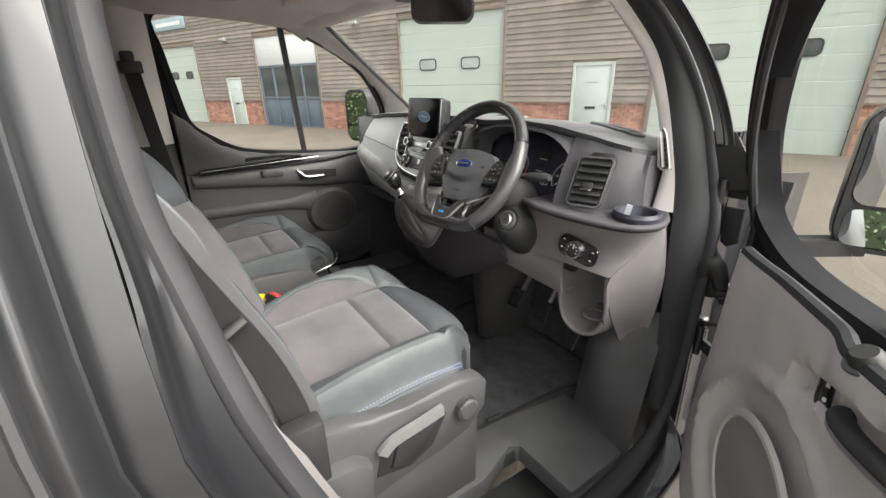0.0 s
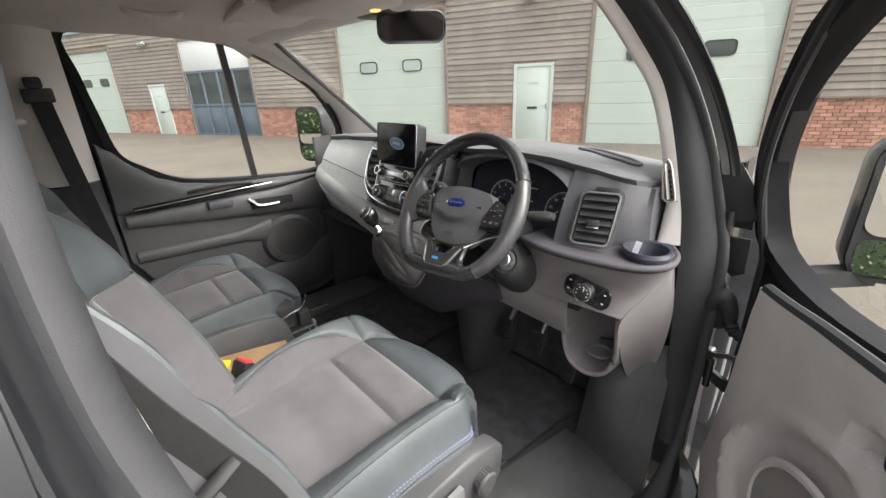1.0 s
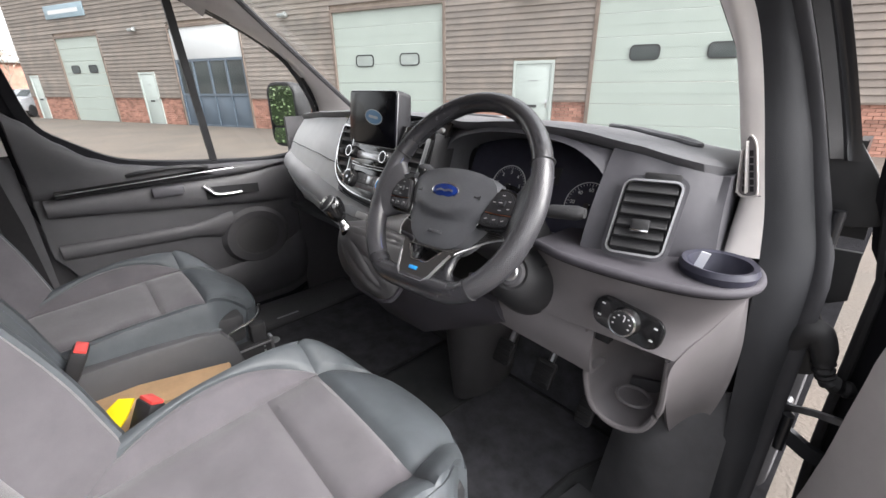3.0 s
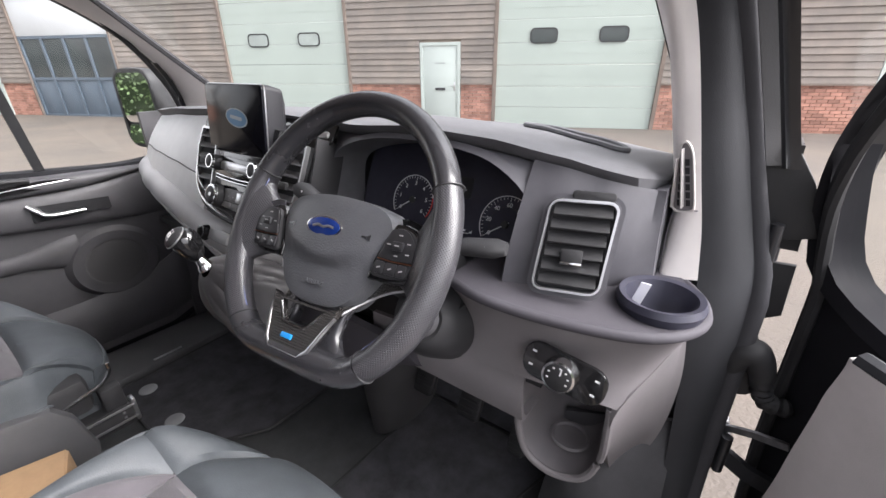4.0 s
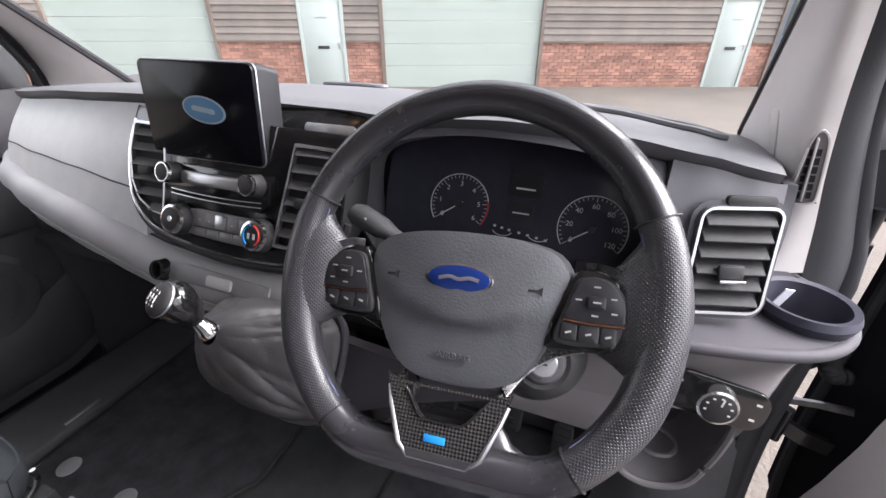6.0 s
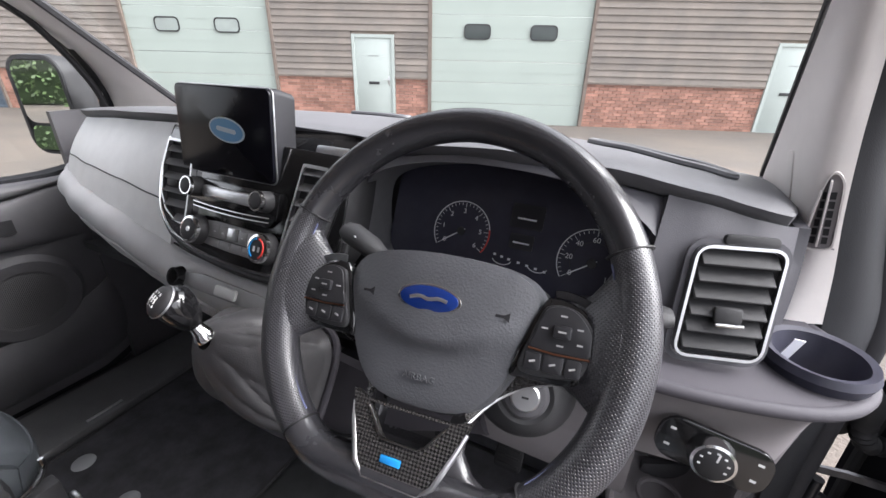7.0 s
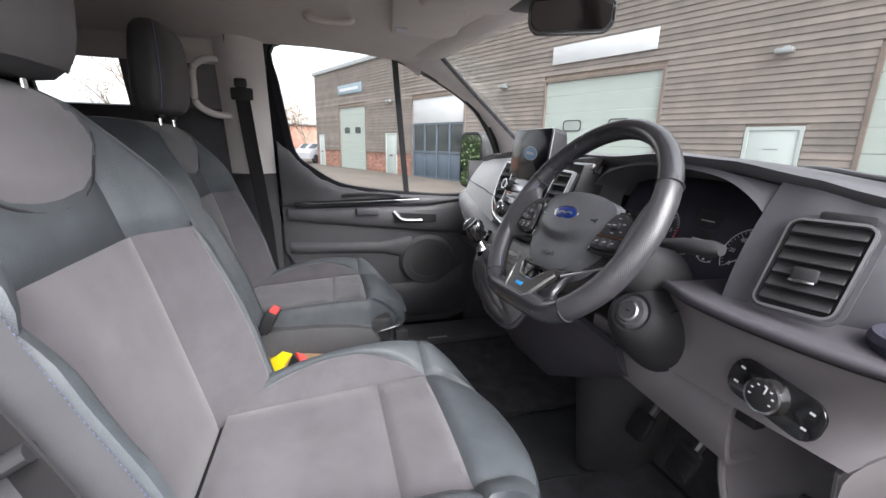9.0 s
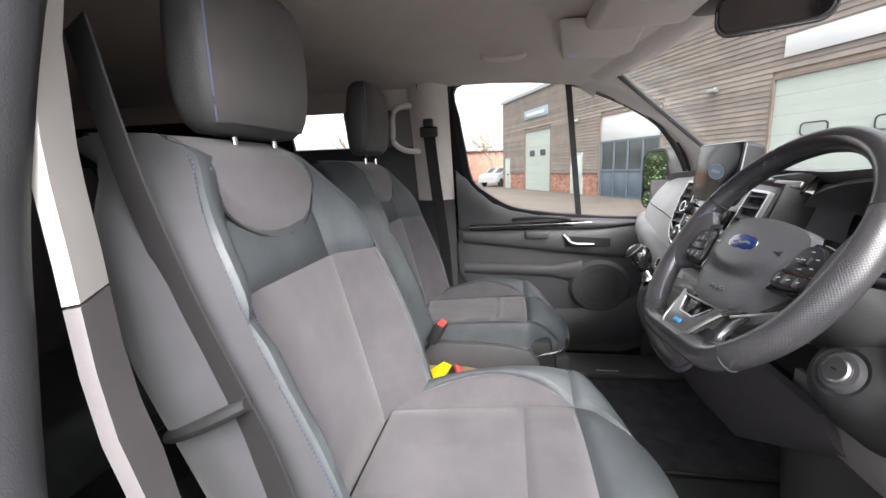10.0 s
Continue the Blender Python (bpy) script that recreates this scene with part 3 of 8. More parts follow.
def grown(loop, by):
    """A closed (y, z) outline pushed outwards."""
    out = []
    n = len(loop)
    area = sum(loop[i][0] * loop[(i + 1) % n][1] - loop[(i + 1) % n][0] * loop[i][1] for i in range(n))
    s = 1 if area > 0 else -1
    for i in range(n):
        (y0, z0), (y1, z1) = loop[i - 1], loop[(i + 1) % n]
        d = math.hypot(y1 - y0, z1 - z0)
        out.append((loop[i][0] + s * by * (z1 - z0) / d, loop[i][1] - s * by * (y1 - y0) / d))
    return out


def smooth_loop(loop, n):
    return [(p.x, p.y) for p in spline([(y, z, 0) for y, z in loop], n, True)]


def on_side(loop, s, off=0.0):
    """A (y, z) outline laid on the left (-1) or right (1) flank."""
    return [Vector((s * (side_x(z) + off), y, z)) for y, z in loop]


def screen_base(x):
    return Vector((x, 0.93 - 0.31 * (x / 0.80) ** 2, 1.415 + 0.005 * (x / 0.80) ** 2))


def screen_top(x):
    return Vector((x, 0.20 - 0.13 * (x / 0.70) ** 2, 1.895 - 0.032 * (x / 0.70) ** 2))


LOWER = surface("grey step plastic", (0.105, 0.106, 0.110), 0.5, grain=0.7, grain_size=420, vary=0.15, vary_size=8)
SEALGREY = surface("grey door seal rubber", (0.045, 0.045, 0.050), 0.60, spec=0.25, grain=0.5, grain_size=700, vary=0.12, vary_size=9)
KICK = surface("black soft trim", (0.075, 0.074, 0.079), 0.8, grain=0.8, grain_size=600, vary=0.2, vary_size=8)
FLANGE = surface("dark grey seal rubber", (0.036, 0.037, 0.041), 0.60, spec=0.25, grain=0.5, grain_size=700, vary=0.12, vary_size=9)
van = thing("van", "dark grey metallic van, cab seen through its open driver's door", "van")
DOOR_LOOP = smooth_loop(OPENING, 88)


PILLAR = {}


def make_shell():
    # floor, bulkhead, toe board
    part("floor_pan", block((-0.96, -3.1, 0.50), (0.70, 0.62, 0.56), 0.01), RUBBERMAT, van, "black rubber cab floor")
    bm = sheet(lambda u, v: Vector((-1.0 + 1.98 * u, 0.56 + 0.20 * v, 0.56 + 0.76 * v ** 0.9)), 6, 8, 0.02)
    part("bulkhead", bm, CARPET, van)
    part("passenger_sill", block((-0.90, -0.75, 0.555), (-0.688, 0.48, 0.590), 0.012, 2), LOWER, van, "grey passenger sill trim")
    part("sill_badge", block((-0.718, 0.042, 0.590), (-0.708, 0.140, 0.5925), 0.001), SATIN, van, "bright sill strip")
    part("kick_panel", sheet(lambda u, v: Vector((-0.955, 0.30 + 0.55 * u, 0.55 + 0.88 * v)), 4, 6, 0.02), PANEL, van)
    # roof lining
    def roof(u, v):
        x = -0.80 + 1.6 * u
        y = 0.16 - 0.10 * (x / 0.8) ** 2 - v * 3.2
        return Vector((x, y, 1.945 - 0.055 * abs(x / 0.8) ** 3 - 0.04 * max(0, 1 - v * 8)))
    part("roof_lining", sheet(roof, 16, 20, 0.02), LINING, van, "pale grey roof lining")
    across = []
    for k in range(25):
        p = roof(0.08 + 0.84 * k / 24, 0.27)
        across.append(Vector((p.x, -0.733, p.z - 0.011)))
    part("roof_seam", tube(across, 0.0028, 6), TAUPE, van, "joint across the roof lining")
    part("seam_drop", tube(spline([across[1], across[0], (-0.705, -0.738, 1.905), (-0.745, -0.742, 1.88), (-0.765, -0.745, 1.84)], 14), 0.0028, 6), TAUPE, van)
    part("roof_panel", sheet(lambda u, v: Vector((-0.87 + 1.74 * u, 0.2 - 3.78 * v, 2.02 - 0.075 * abs(2 * u - 1) ** 3)), 10, 4, 0.03), PAINT, van)
    # windscreen
    bm = sheet(lambda u, v: screen_base(-0.80 + 1.6 * u).lerp(screen_top(-0.73 + 1.46 * u), v) + Vector((0, 0, 0.05 * math.sin(math.pi * v))), 16, 8)
    pane = part("windscreen", bm, GLASS, van, "clear windscreen")
    pane.visible_shadow = False
    # bonnet edge and scuttle under the glass
    part("scuttle", sheet(lambda u, v: screen_base(-0.86 + 1.72 * u) + Vector((0, 0.02 + 0.20 * v, -0.05 - 0.09 * v)), 16, 3, 0.03), BLACK, van)
    part("bonnet", sheet(lambda u, v: Vector((-0.86 + 1.72 * u, 1.05 - 0.35 * (2 * u - 1) ** 2 + 0.75 * v, 1.25 - 0.14 * v - 0.16 * v * v - 0.03 * (2 * u - 1) ** 2)), 12, 6, 0.03), PAINT, van)
    # pillars at the screen, both sides
    for s in (-1, 1):
        if s < 0:
            near = [(-(side_x(z) - 0.03), y, z) for y, z in ((0.455, 1.36), (0.455, 1.44), (0.44, 1.51), (0.39, 1.586), (0.325, 1.648), (0.25, 1.703), (0.155, 1.757), (0.055, 1.802), (-0.07, 1.85), (-0.207, 1.895))]
        else:
            near = [(0.866, 0.348, 1.286), (0.855, 0.351, 1.36), (0.840, 0.348, 1.43), (0.822, 0.335, 1.52), (0.806, 0.313, 1.60), (0.791, 0.286, 1.66), (0.770, 0.226, 1.725), (0.757, 0.13, 1.79), (0.750, 0.0, 1.845), (0.748, -0.15, 1.885)]
        outer = spline(near, 30)
        edge = [screen_base(s * 0.80).lerp(screen_top(s * 0.70), k / 9) + Vector((0, -0.012, 0)) for k in range(10)]
        if s > 0:
            edge = [Vector((0.815, 0.335, 1.270)), Vector((0.806, 0.42, 1.34)), Vector((0.80, 0.585, 1.405))] + edge
        inner = spline(edge, 30)
        def pillar(u, v, o=outer, i=inner):
            k = min(28, int(u * 29))
            t = u * 29 - k
            a, b = o[k].lerp(o[k + 1], t), i[k].lerp(i[k + 1], t)
            if s > 0:
                c = Vector((lerp_curve([(1.27, 0.816), (1.38, 0.808), (1.46, 0.790), (1.52, 0.7815), (1.60, 0.772), (1.66, 0.764), (1.75, 0.745), (1.90, 0.735)], a.z)[0], a.y - 0.016, a.z + 0.25 * (b.z - a.z)))
                wa, wc, wb = (1 - v) ** 2, 5.0 * v * (1 - v), v * v
                return (a * wa + c * wc + b * wb) / (wa + wc + wb)
            bulge = Vector((-s * 0.010, -0.006, 0)) * math.sin(math.pi * v)
            return a.lerp(b, v) + bulge
        PILLAR[s] = pillar
        part("screen_pillar", sheet(pillar, 40, 10), TRIM, van, "pale grey screen pillar trim")
        if s > 0:
            full = [Vector((0.905, 0.335, 0.72)), Vector((0.89, 0.345, 0.95)), Vector((0.875, 0.343, 1.18))] + [Vector(p) for p in near]
            line = spline(full, 40)
            rim = spline([Vector((side_x(p.z) - 0.088, y, p.z)) for p, y in zip(full, (0.345, 0.391, 0.392, 0.394, 0.395, 0.396, 0.385, 0.348, 0.305, 0.235, 0.150, 0.025, -0.14))], 40)
            def flange(u, v):
                k = min(38, int(u * 39))
                a = line[k].lerp(line[k + 1], u * 39 - k)
                b = rim[k].lerp(rim[k + 1], u * 39 - k)
                return a.lerp(b, v) + Vector((0.004, -0.010, 0)) * math.sin(math.pi * v)
            part("seal_flange", sheet(flange, 60, 6), FLANGE, van, "dark grey rubber pillar edge")
        part("screen_seal", tube([p + Vector((0, 0.012, 0)) for p in inner[4 if s > 0 else 0:]], 0.010 if s < 0 else 0.004, 6), RUBBER, van)
        # cant rail between door and lining
        def rail(u, v, s=s):
            y = 0.02 - 0.86 * u
            a = Vector((s * (side_x(1.9) - 0.02), y, 1.893 - (0.09 * max(0, 1 - u * 4) ** 2)))
            b = Vector((s * 0.76, y, 1.915 - 0.03 * max(0, 1 - u * 5)))
            return a.lerp(b, v) + Vector((-s * 0.01, 0, -0.012)) * math.sin(math.pi * v)
        part("cant_rail", sheet(rail, 12, 5, 0.012), TRIM, van)
    # header trim at the top of the screen
    bm = sheet(lambda u, v: screen_top(-0.72 + 1.44 * u) + Vector((0, 0.01 - 0.10 * v, 0.012 * v - 0.03 * math.sin(math.pi * v) * 0.5)), 16, 4, 0.015)
    part("header_trim", bm, LINING, van)


def make_doorway():
    """The seal, the painted jamb and the flank round the open driver's door."""
    loop = DOOR_LOOP
    seal = [p + Vector((-0.085 - 0.005 * smoothstep(-0.2, 0.1, y) * smoothstep(1.3, 1.5, z), 0, 0)) for p, (y, z) in zip(on_side(loop, 1), loop)]
    # outside the seal, up the screen pillar: a black channel, then the painted outer pillar
    start = max(range(len(loop)), key=lambda k: loop[k][0] + (0 if loop[k][1] > 1.44 else -9))
    run = [loop[(start + k * d) % len(loop)] for d in (1, -1) for k in range(30) if loop[(start + d) % len(loop)][1] > loop[start][1]]
    run = [p for p in run if p[0] > -0.45 and p[1] > 1.40]
    rail = spline([(y, z, 0) for y, z in run], 60)
    def edge_strip(x0, d0, x1, d1, u, v):
        p = rail[min(59, int(round(u * 59)))]
        return Vector((side_x(p.y) + x0 + (x1 - x0) * v, p.x + d0 + (d1 - d0) * v, p.y))
    part("pillar_channel", sheet(lambda u, v: edge_strip(-0.076, 0.010, -0.054, 0.030, u, v), 58, 3, 0.004), RUBBER, van, "black channel beside the door seal")
    part("outer_pillar", sheet(lambda u, v: edge_strip(-0.056, 0.004 + 0.006 * math.sin(math.pi * v), -0.036, 0.012, u, v), 58, 5, 0.006), PAINT, van, "dark grey painted screen pillar")
    thick = [0.017 - 0.008 * max(smoothstep(0.2, 0.34, y), smoothstep(-0.30, 0.08, y) * smoothstep(1.40, 1.55, z)) for y, z in loop]
    part("door_seal", tube(seal, thick, 12, True, None, 1.7, (1, 0, 0)), SEALGREY, van, "dark grey rubber door seal")
    def step(off, by):
        """One line of the jamb; at the hinge post it stays inboard, and behind the driver it closes up towards the roof."""
        out = []
        lines = [on_side(grown(loop, by * k), 1) for k in (0.28, 1.0)]
        tight = []
        for (y, z), p, q in zip(loop, *lines):
            near = smoothstep(-0.25, -0.45, y) * smoothstep(1.26, 1.50, z)
            tight.append(q.lerp(p, near))
        for (y, z), p, q in zip(loop, tight, on_side(grown(loop, min(by, 0.012)), 1)):
            post = max(smoothstep(0.28, 0.36, y) * smoothstep(0.62, 0.72, z), smoothstep(-0.30, 0.08, y) * smoothstep(1.40, 1.55, z))
            out.append(p.lerp(q, post) + Vector((off * (1 - post) - 0.082 * post, 0, 0)))
        return out
    rings = [step(-0.072, 0.004), step(-0.060, 0.012), step(-0.056, 0.030), step(-0.050, 0.036), step(-0.020, 0.040), step(-0.004, 0.043), step(0.002, 0.050), step(0.004, 0.062)]
    part("door_jamb", loft(rings, None, True, False), PAINT, van, "dark grey painted door jamb")
    # flank behind the door
    def flank(u, v, s=1):
        z = 0.42 + 1.55 * v
        edge = -0.775 + 0.06 * max(0, 1 - abs(z - 1.15) / 0.7)
        for (y0, z0), (y1, z1) in zip(FLANK_EDGE, FLANK_EDGE[1:]):
            if z0 <= z <= z1:
                edge = y0 + (y1 - y0) * (z - z0) / (z1 - z0)
        y = edge - 0.30 * u / 0.5 if u < 0.5 else edge - 0.30 - 5.0 * (u - 0.5)
        back_of = edge - y
        groove = 0.016 * math.exp(-((back_of - 0.044) / 0.0085) ** 2)
        roll = 0.010 * math.exp(-((back_of - 0.066) / 0.010) ** 2)
        return Vector((s * (side_x(z) + 0.008 - groove + roll - 0.03 * max(0, 1.0 - z)), y, z))
    FLANK_EDGE = [(-0.30, 0.40), (-0.50, 0.62), (-0.56, 0.80), (-0.64, 1.02), (-0.705, 1.22), (-0.723, 1.30), (-0.728, 1.40), (-0.730, 1.52), (-0.728, 1.70), (-0.70, 1.90), (-0.6, 2.0)]
    part("flank", sheet(flank, 200, 30, 0.02), PAINT, van, "dark grey metallic side panel")
    part("panel_gap", tube([flank(0.145, v / 20) + Vector((-0.001, 0, 0)) for v in range(21)], 0.006, 6), BLACK, van)
    part("slide_rail", strip([flank(0.52 + 0.022 * k, 0.60) + Vector((0.008, 0, 0)) for k in range(20)], 0.035, 0.012, (0, 0, 1)), BLACK, van)
    # inner trim of the pillar behind the driver
    def inner_pillar(u, v):
        z = 0.60 + 1.28 * v
        edge = lerp_curve([(0.6, -0.36), (0.8, -0.46), (1.0, -0.545), (1.2, -0.615), (1.4, -0.655), (1.55, -0.675), (1.75, -0.68), (1.9, -0.66)], z)[0]
        return Vector((side_x(z) - 0.090 - 0.20 * max(0.0, 1.65 - max(z, 1.25)) - 0.064 * u, edge - 0.043 - 0.042 * u, z))
    split = (1.412 - 0.60) / 1.28
    part("pillar_trim", sheet(lambda u, v: inner_pillar(u, split + 0.0012 + (0.9988 - split) * v), 4, 14, 0.012), TRIM, van, "pale upper pillar trim")
    part("pillar_trim", sheet(lambda u, v: inner_pillar(u, (split - 0.0012) * v), 4, 14, 0.012), TAUPE, van, "grey lower pillar trim")
    # front bulkhead beside the pedals
    part("front_bulkhead", block((0.55, 0.56, 0.28), (0.97, 0.60, 1.05), 0.01), KICK, van, "black soft bulkhead cover")
    # sill step
    part("sill", block((0.69, -0.62, 0.36), (0.985, 0.44, 0.442), 0.01), RUBBERMAT, van, "black step sill")
    def kick(u, v):
        a = Vector((0.715 - 0.05 * v, 0.31 + 0.01 * v, 0.97 - 0.41 * v))
        b = Vector((0.895 + 0.02 * v, 0.372 - 0.127 * v, 1.00 - 0.44 * v))
        return a.lerp(b, u) + Vector((-0.01, -0.05, 0.01)) * math.sin(math.pi * u) * math.sin(math.pi * min(1, v * 1.1))
    part("kick_trim", sheet(kick, 12, 12, 0.012), KICK, van, "black soft kick trim below the dash")
    deck = [(0.60, -0.52), (0.735, -0.52), (0.735, -0.13), (0.690, 0.0), (0.706, 0.028), (0.90, 0.032), (0.90, 0.31), (0.63, 0.32), (0.585, 0.02)]
    part("step_deck", plate(deck, 0.060, bevel=0.008), LOWER, van, "grey moulded step surround", m=pose(0, 0, 0.512))
    part("sill_riser", block((0.895, -0.56, 0.40), (0.955, 0.31, 0.555), 0.012), LOWER, van)
    for k in range(9):
        part("step_rib", block((0.745, -0.50 + k * 0.055, 0.440), (0.885, -0.485 + k * 0.055, 0.447), 0.002, 1), KICK, van)
    part("sill_panel", block((0.93, -0.75, 0.30), (1.0, 0.5, 0.47), 0.02), PAINT, van)
    # front wing beyond the hinge post
    part("wing", sheet(lambda u, v: Vector((0.935 - 0.10 * u, 0.50 + 0.9 * u, 0.45 + (0.92 - 0.12 * u) * v)), 8, 8, 0.02), PAINT, van)
    part("hinge_post", sheet(lambda u, v: Vector((0.865 + 0.075 * u + 0.02 * max(0, 0.5 - v), 0.437 + 0.01 * u, 0.55 + 0.93 * v)), 3, 8, 0.02), PAINT, van, "dark grey painted hinge post")
    part("post_side", sheet(lambda u, v: Vector((0.942 + 0.02 * max(0, 0.5 - v), 0.447 + 0.06 * u, 0.55 + 0.93 * v)), 2, 8, 0.012), PAINT, van)


def make_far_side():
    """The passenger flank and the rear of the cab."""
    def wall_left(u, v):
        z = 0.55 + 1.36 * v
        return Vector((-(side_x(z) - 0.05), -0.66 - 2.4 * u, z))
    # lower and upper rear wall with a window between
    for name, v0, v1 in (("rear_side_trim", 0.0, 0.794), ("rear_side_trim", 0.912, 1.0)):
        part(name, sheet(lambda u, v: wall_left(u, v0 + (v1 - v0) * v), 10, 6, 0.02), PANEL if v0 == 0 else LINING, van)
    for u0, u1 in ((0.0, 0.19), (0.31, 1.0)):
        # Trim is greyed and blackened here for deep shade in the rear.
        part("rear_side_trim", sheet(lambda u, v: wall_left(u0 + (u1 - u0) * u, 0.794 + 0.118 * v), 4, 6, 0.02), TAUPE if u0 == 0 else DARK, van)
    pane = part("rear_side_glass", sheet(lambda u, v: wall_left(0.17 + 0.16 * u, 0.78 + 0.145 * v) + Vector((-0.03, 0, 0)), 4, 3, 0.004), GLASS, van)
    pane.visible_shadow = False
    part("left_flank", sheet(lambda u, v: Vector((-(side_x(0.4 + 0.9 * v) + 0.01), -0.64 - 2.93 * u, 0.4 + 0.9 * v)), 8, 6, 0.02), PAINT, van)
    for y0, y1, z0, z1 in ((-0.66, -3.57, 1.30, 1.59), (-0.66, -1.0, 1.59, 1.84), (-1.5, -3.57, 1.59, 1.84), (-0.66, -3.57, 1.84, 1.97)):
        part("left_flank", sheet(lambda u, v: Vector((-(side_x(z0 + (z1 - z0) * v) + 0.01), y0 + (y1 - y0) * u, z0 + (z1 - z0) * v)), 4, 3, 0.02), PAINT, van)
    back_wall = [(0.96, 0.42), (1.03, 1.0), (1.03, 1.272), (0.855, 1.90), (0.80, 1.98), (-0.80, 1.98), (-0.855, 1.90), (-1.03, 1.272), (-1.03, 1.0), (-0.96, 0.42)]
    part("rear_wall", plate(back_wall, 0.04, bevel=0.015), PAINT, van, "dark grey painted rear end", m=facing((0, -3.55, 0), (1, 0, 0), (0, -1, 0)))
    # Rear walls take a near-black colour in place of shade.
    part("rear_bulkhead", block((-0.95, -3.12, 0.5), (0.95, -3.06, 1.95)), DARK, van, "load bulkhead coloured near-black for the unlit rear")
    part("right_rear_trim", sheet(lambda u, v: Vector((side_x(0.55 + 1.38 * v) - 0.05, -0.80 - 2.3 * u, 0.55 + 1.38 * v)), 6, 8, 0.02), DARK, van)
    part("passenger_jamb", sheet(lambda u, v: Vector((-(side_x(0.45 + 0.70 * v) - 0.016), -0.36 - 0.42 * u, 0.45 + 0.70 * v)), 6, 8, 0.012), PANEL, van, "dark passenger door jamb")
    # belt pillar between the doors
    def belt_pillar(u, v):
        z = 0.6 + 1.29 * v
        return Vector((-(side_x(z) - 0.066 - 0.04 * math.sin(math.pi * u)), -0.622 - 0.163 * u, z))
    part("belt_pillar", sheet(lambda u, v: belt_pillar(u, 0.595 + 0.405 * v), 6, 12, 0.015), TRIM, van, "pale upper belt pillar")
    part("belt_pillar", sheet(lambda u, v: belt_pillar(u, 0.590 * v), 6, 12, 0.015), PANEL, van, "dark lower belt pillar")
    grip = spline([(-0.83, -0.762, 1.795), (-0.785, -0.805, 1.800), (-0.768, -0.858, 1.770), (-0.768, -0.866, 1.690), (-0.772, -0.862, 1.635), (-0.790, -0.815, 1.602), (-0.84, -0.762, 1.598)], 28)
    # Pale trim given the darker grey to paint in deep shade.
    part("rear_side_trim", sheet(lambda u, v: wall_left(0.19 * u, 0.632 + 0.16 * v) + Vector((0.003, 0, 0)), 4, 6, 0.012), TAUPE, van, "pale trim behind the belt pillar, greyed for deep shade")
    part("grab_handle", tube(grip, 0.013, 10), TRIM, van, "pale grab handle on the pillar")
    for y in (-0.44, ):
        top = spline([(-0.50, y, 1.925), (-0.485, y + 0.012, 1.898), (-0.48, y + 0.075, 1.890), (-0.485, y + 0.138, 1.896), (-0.50, y + 0.15, 1.922)], 18)
        part("roof_handle", tube(top, 0.012, 8), LINING, van, "fabric coloured roof handle")


make_shell()
make_doorway()
make_far_side()

# ---- dashboard ----
LIP = [  # x, y, z of the pad's front edge
    (-0.80, 0.32, 1.440), (-0.70, 0.275, 1.458), (-0.45, 0.235, 1.478), (-0.185, 0.205, 1.492), (0.0, 0.215, 1.495), (0.20, 0.225, 1.490),
    (0.30, 0.205, 1.490), (0.45, 0.195, 1.500), (0.58, 0.205, 1.492), (0.68, 0.225, 1.474), (0.745, 0.252, 1.456), (0.775, 0.275, 1.447), (0.792, 0.31, 1.438), (0.80, 0.36, 1.43),
]
LEDGE = [(-0.83, 0.270, 1.288), (-0.70, 0.200, 1.287), (-0.53, 0.152, 1.284), (-0.37, 0.127, 1.272), (-0.23, 0.115, 1.250), (-0.10, 0.105, 1.230), (0.02, 0.10, 1.222), (0.10, 0.10, 1.225), (0.20, 0.11, 1.24)]
dashboard = thing("dashboard", "dark grey van dashboard with centre screen and chrome vents", "dashboard")


def lip(x):
    return Vector((x, *lerp_curve(LIP, x)))


def ledge(x):
    return Vector((x, *lerp_curve(LEDGE, x)))


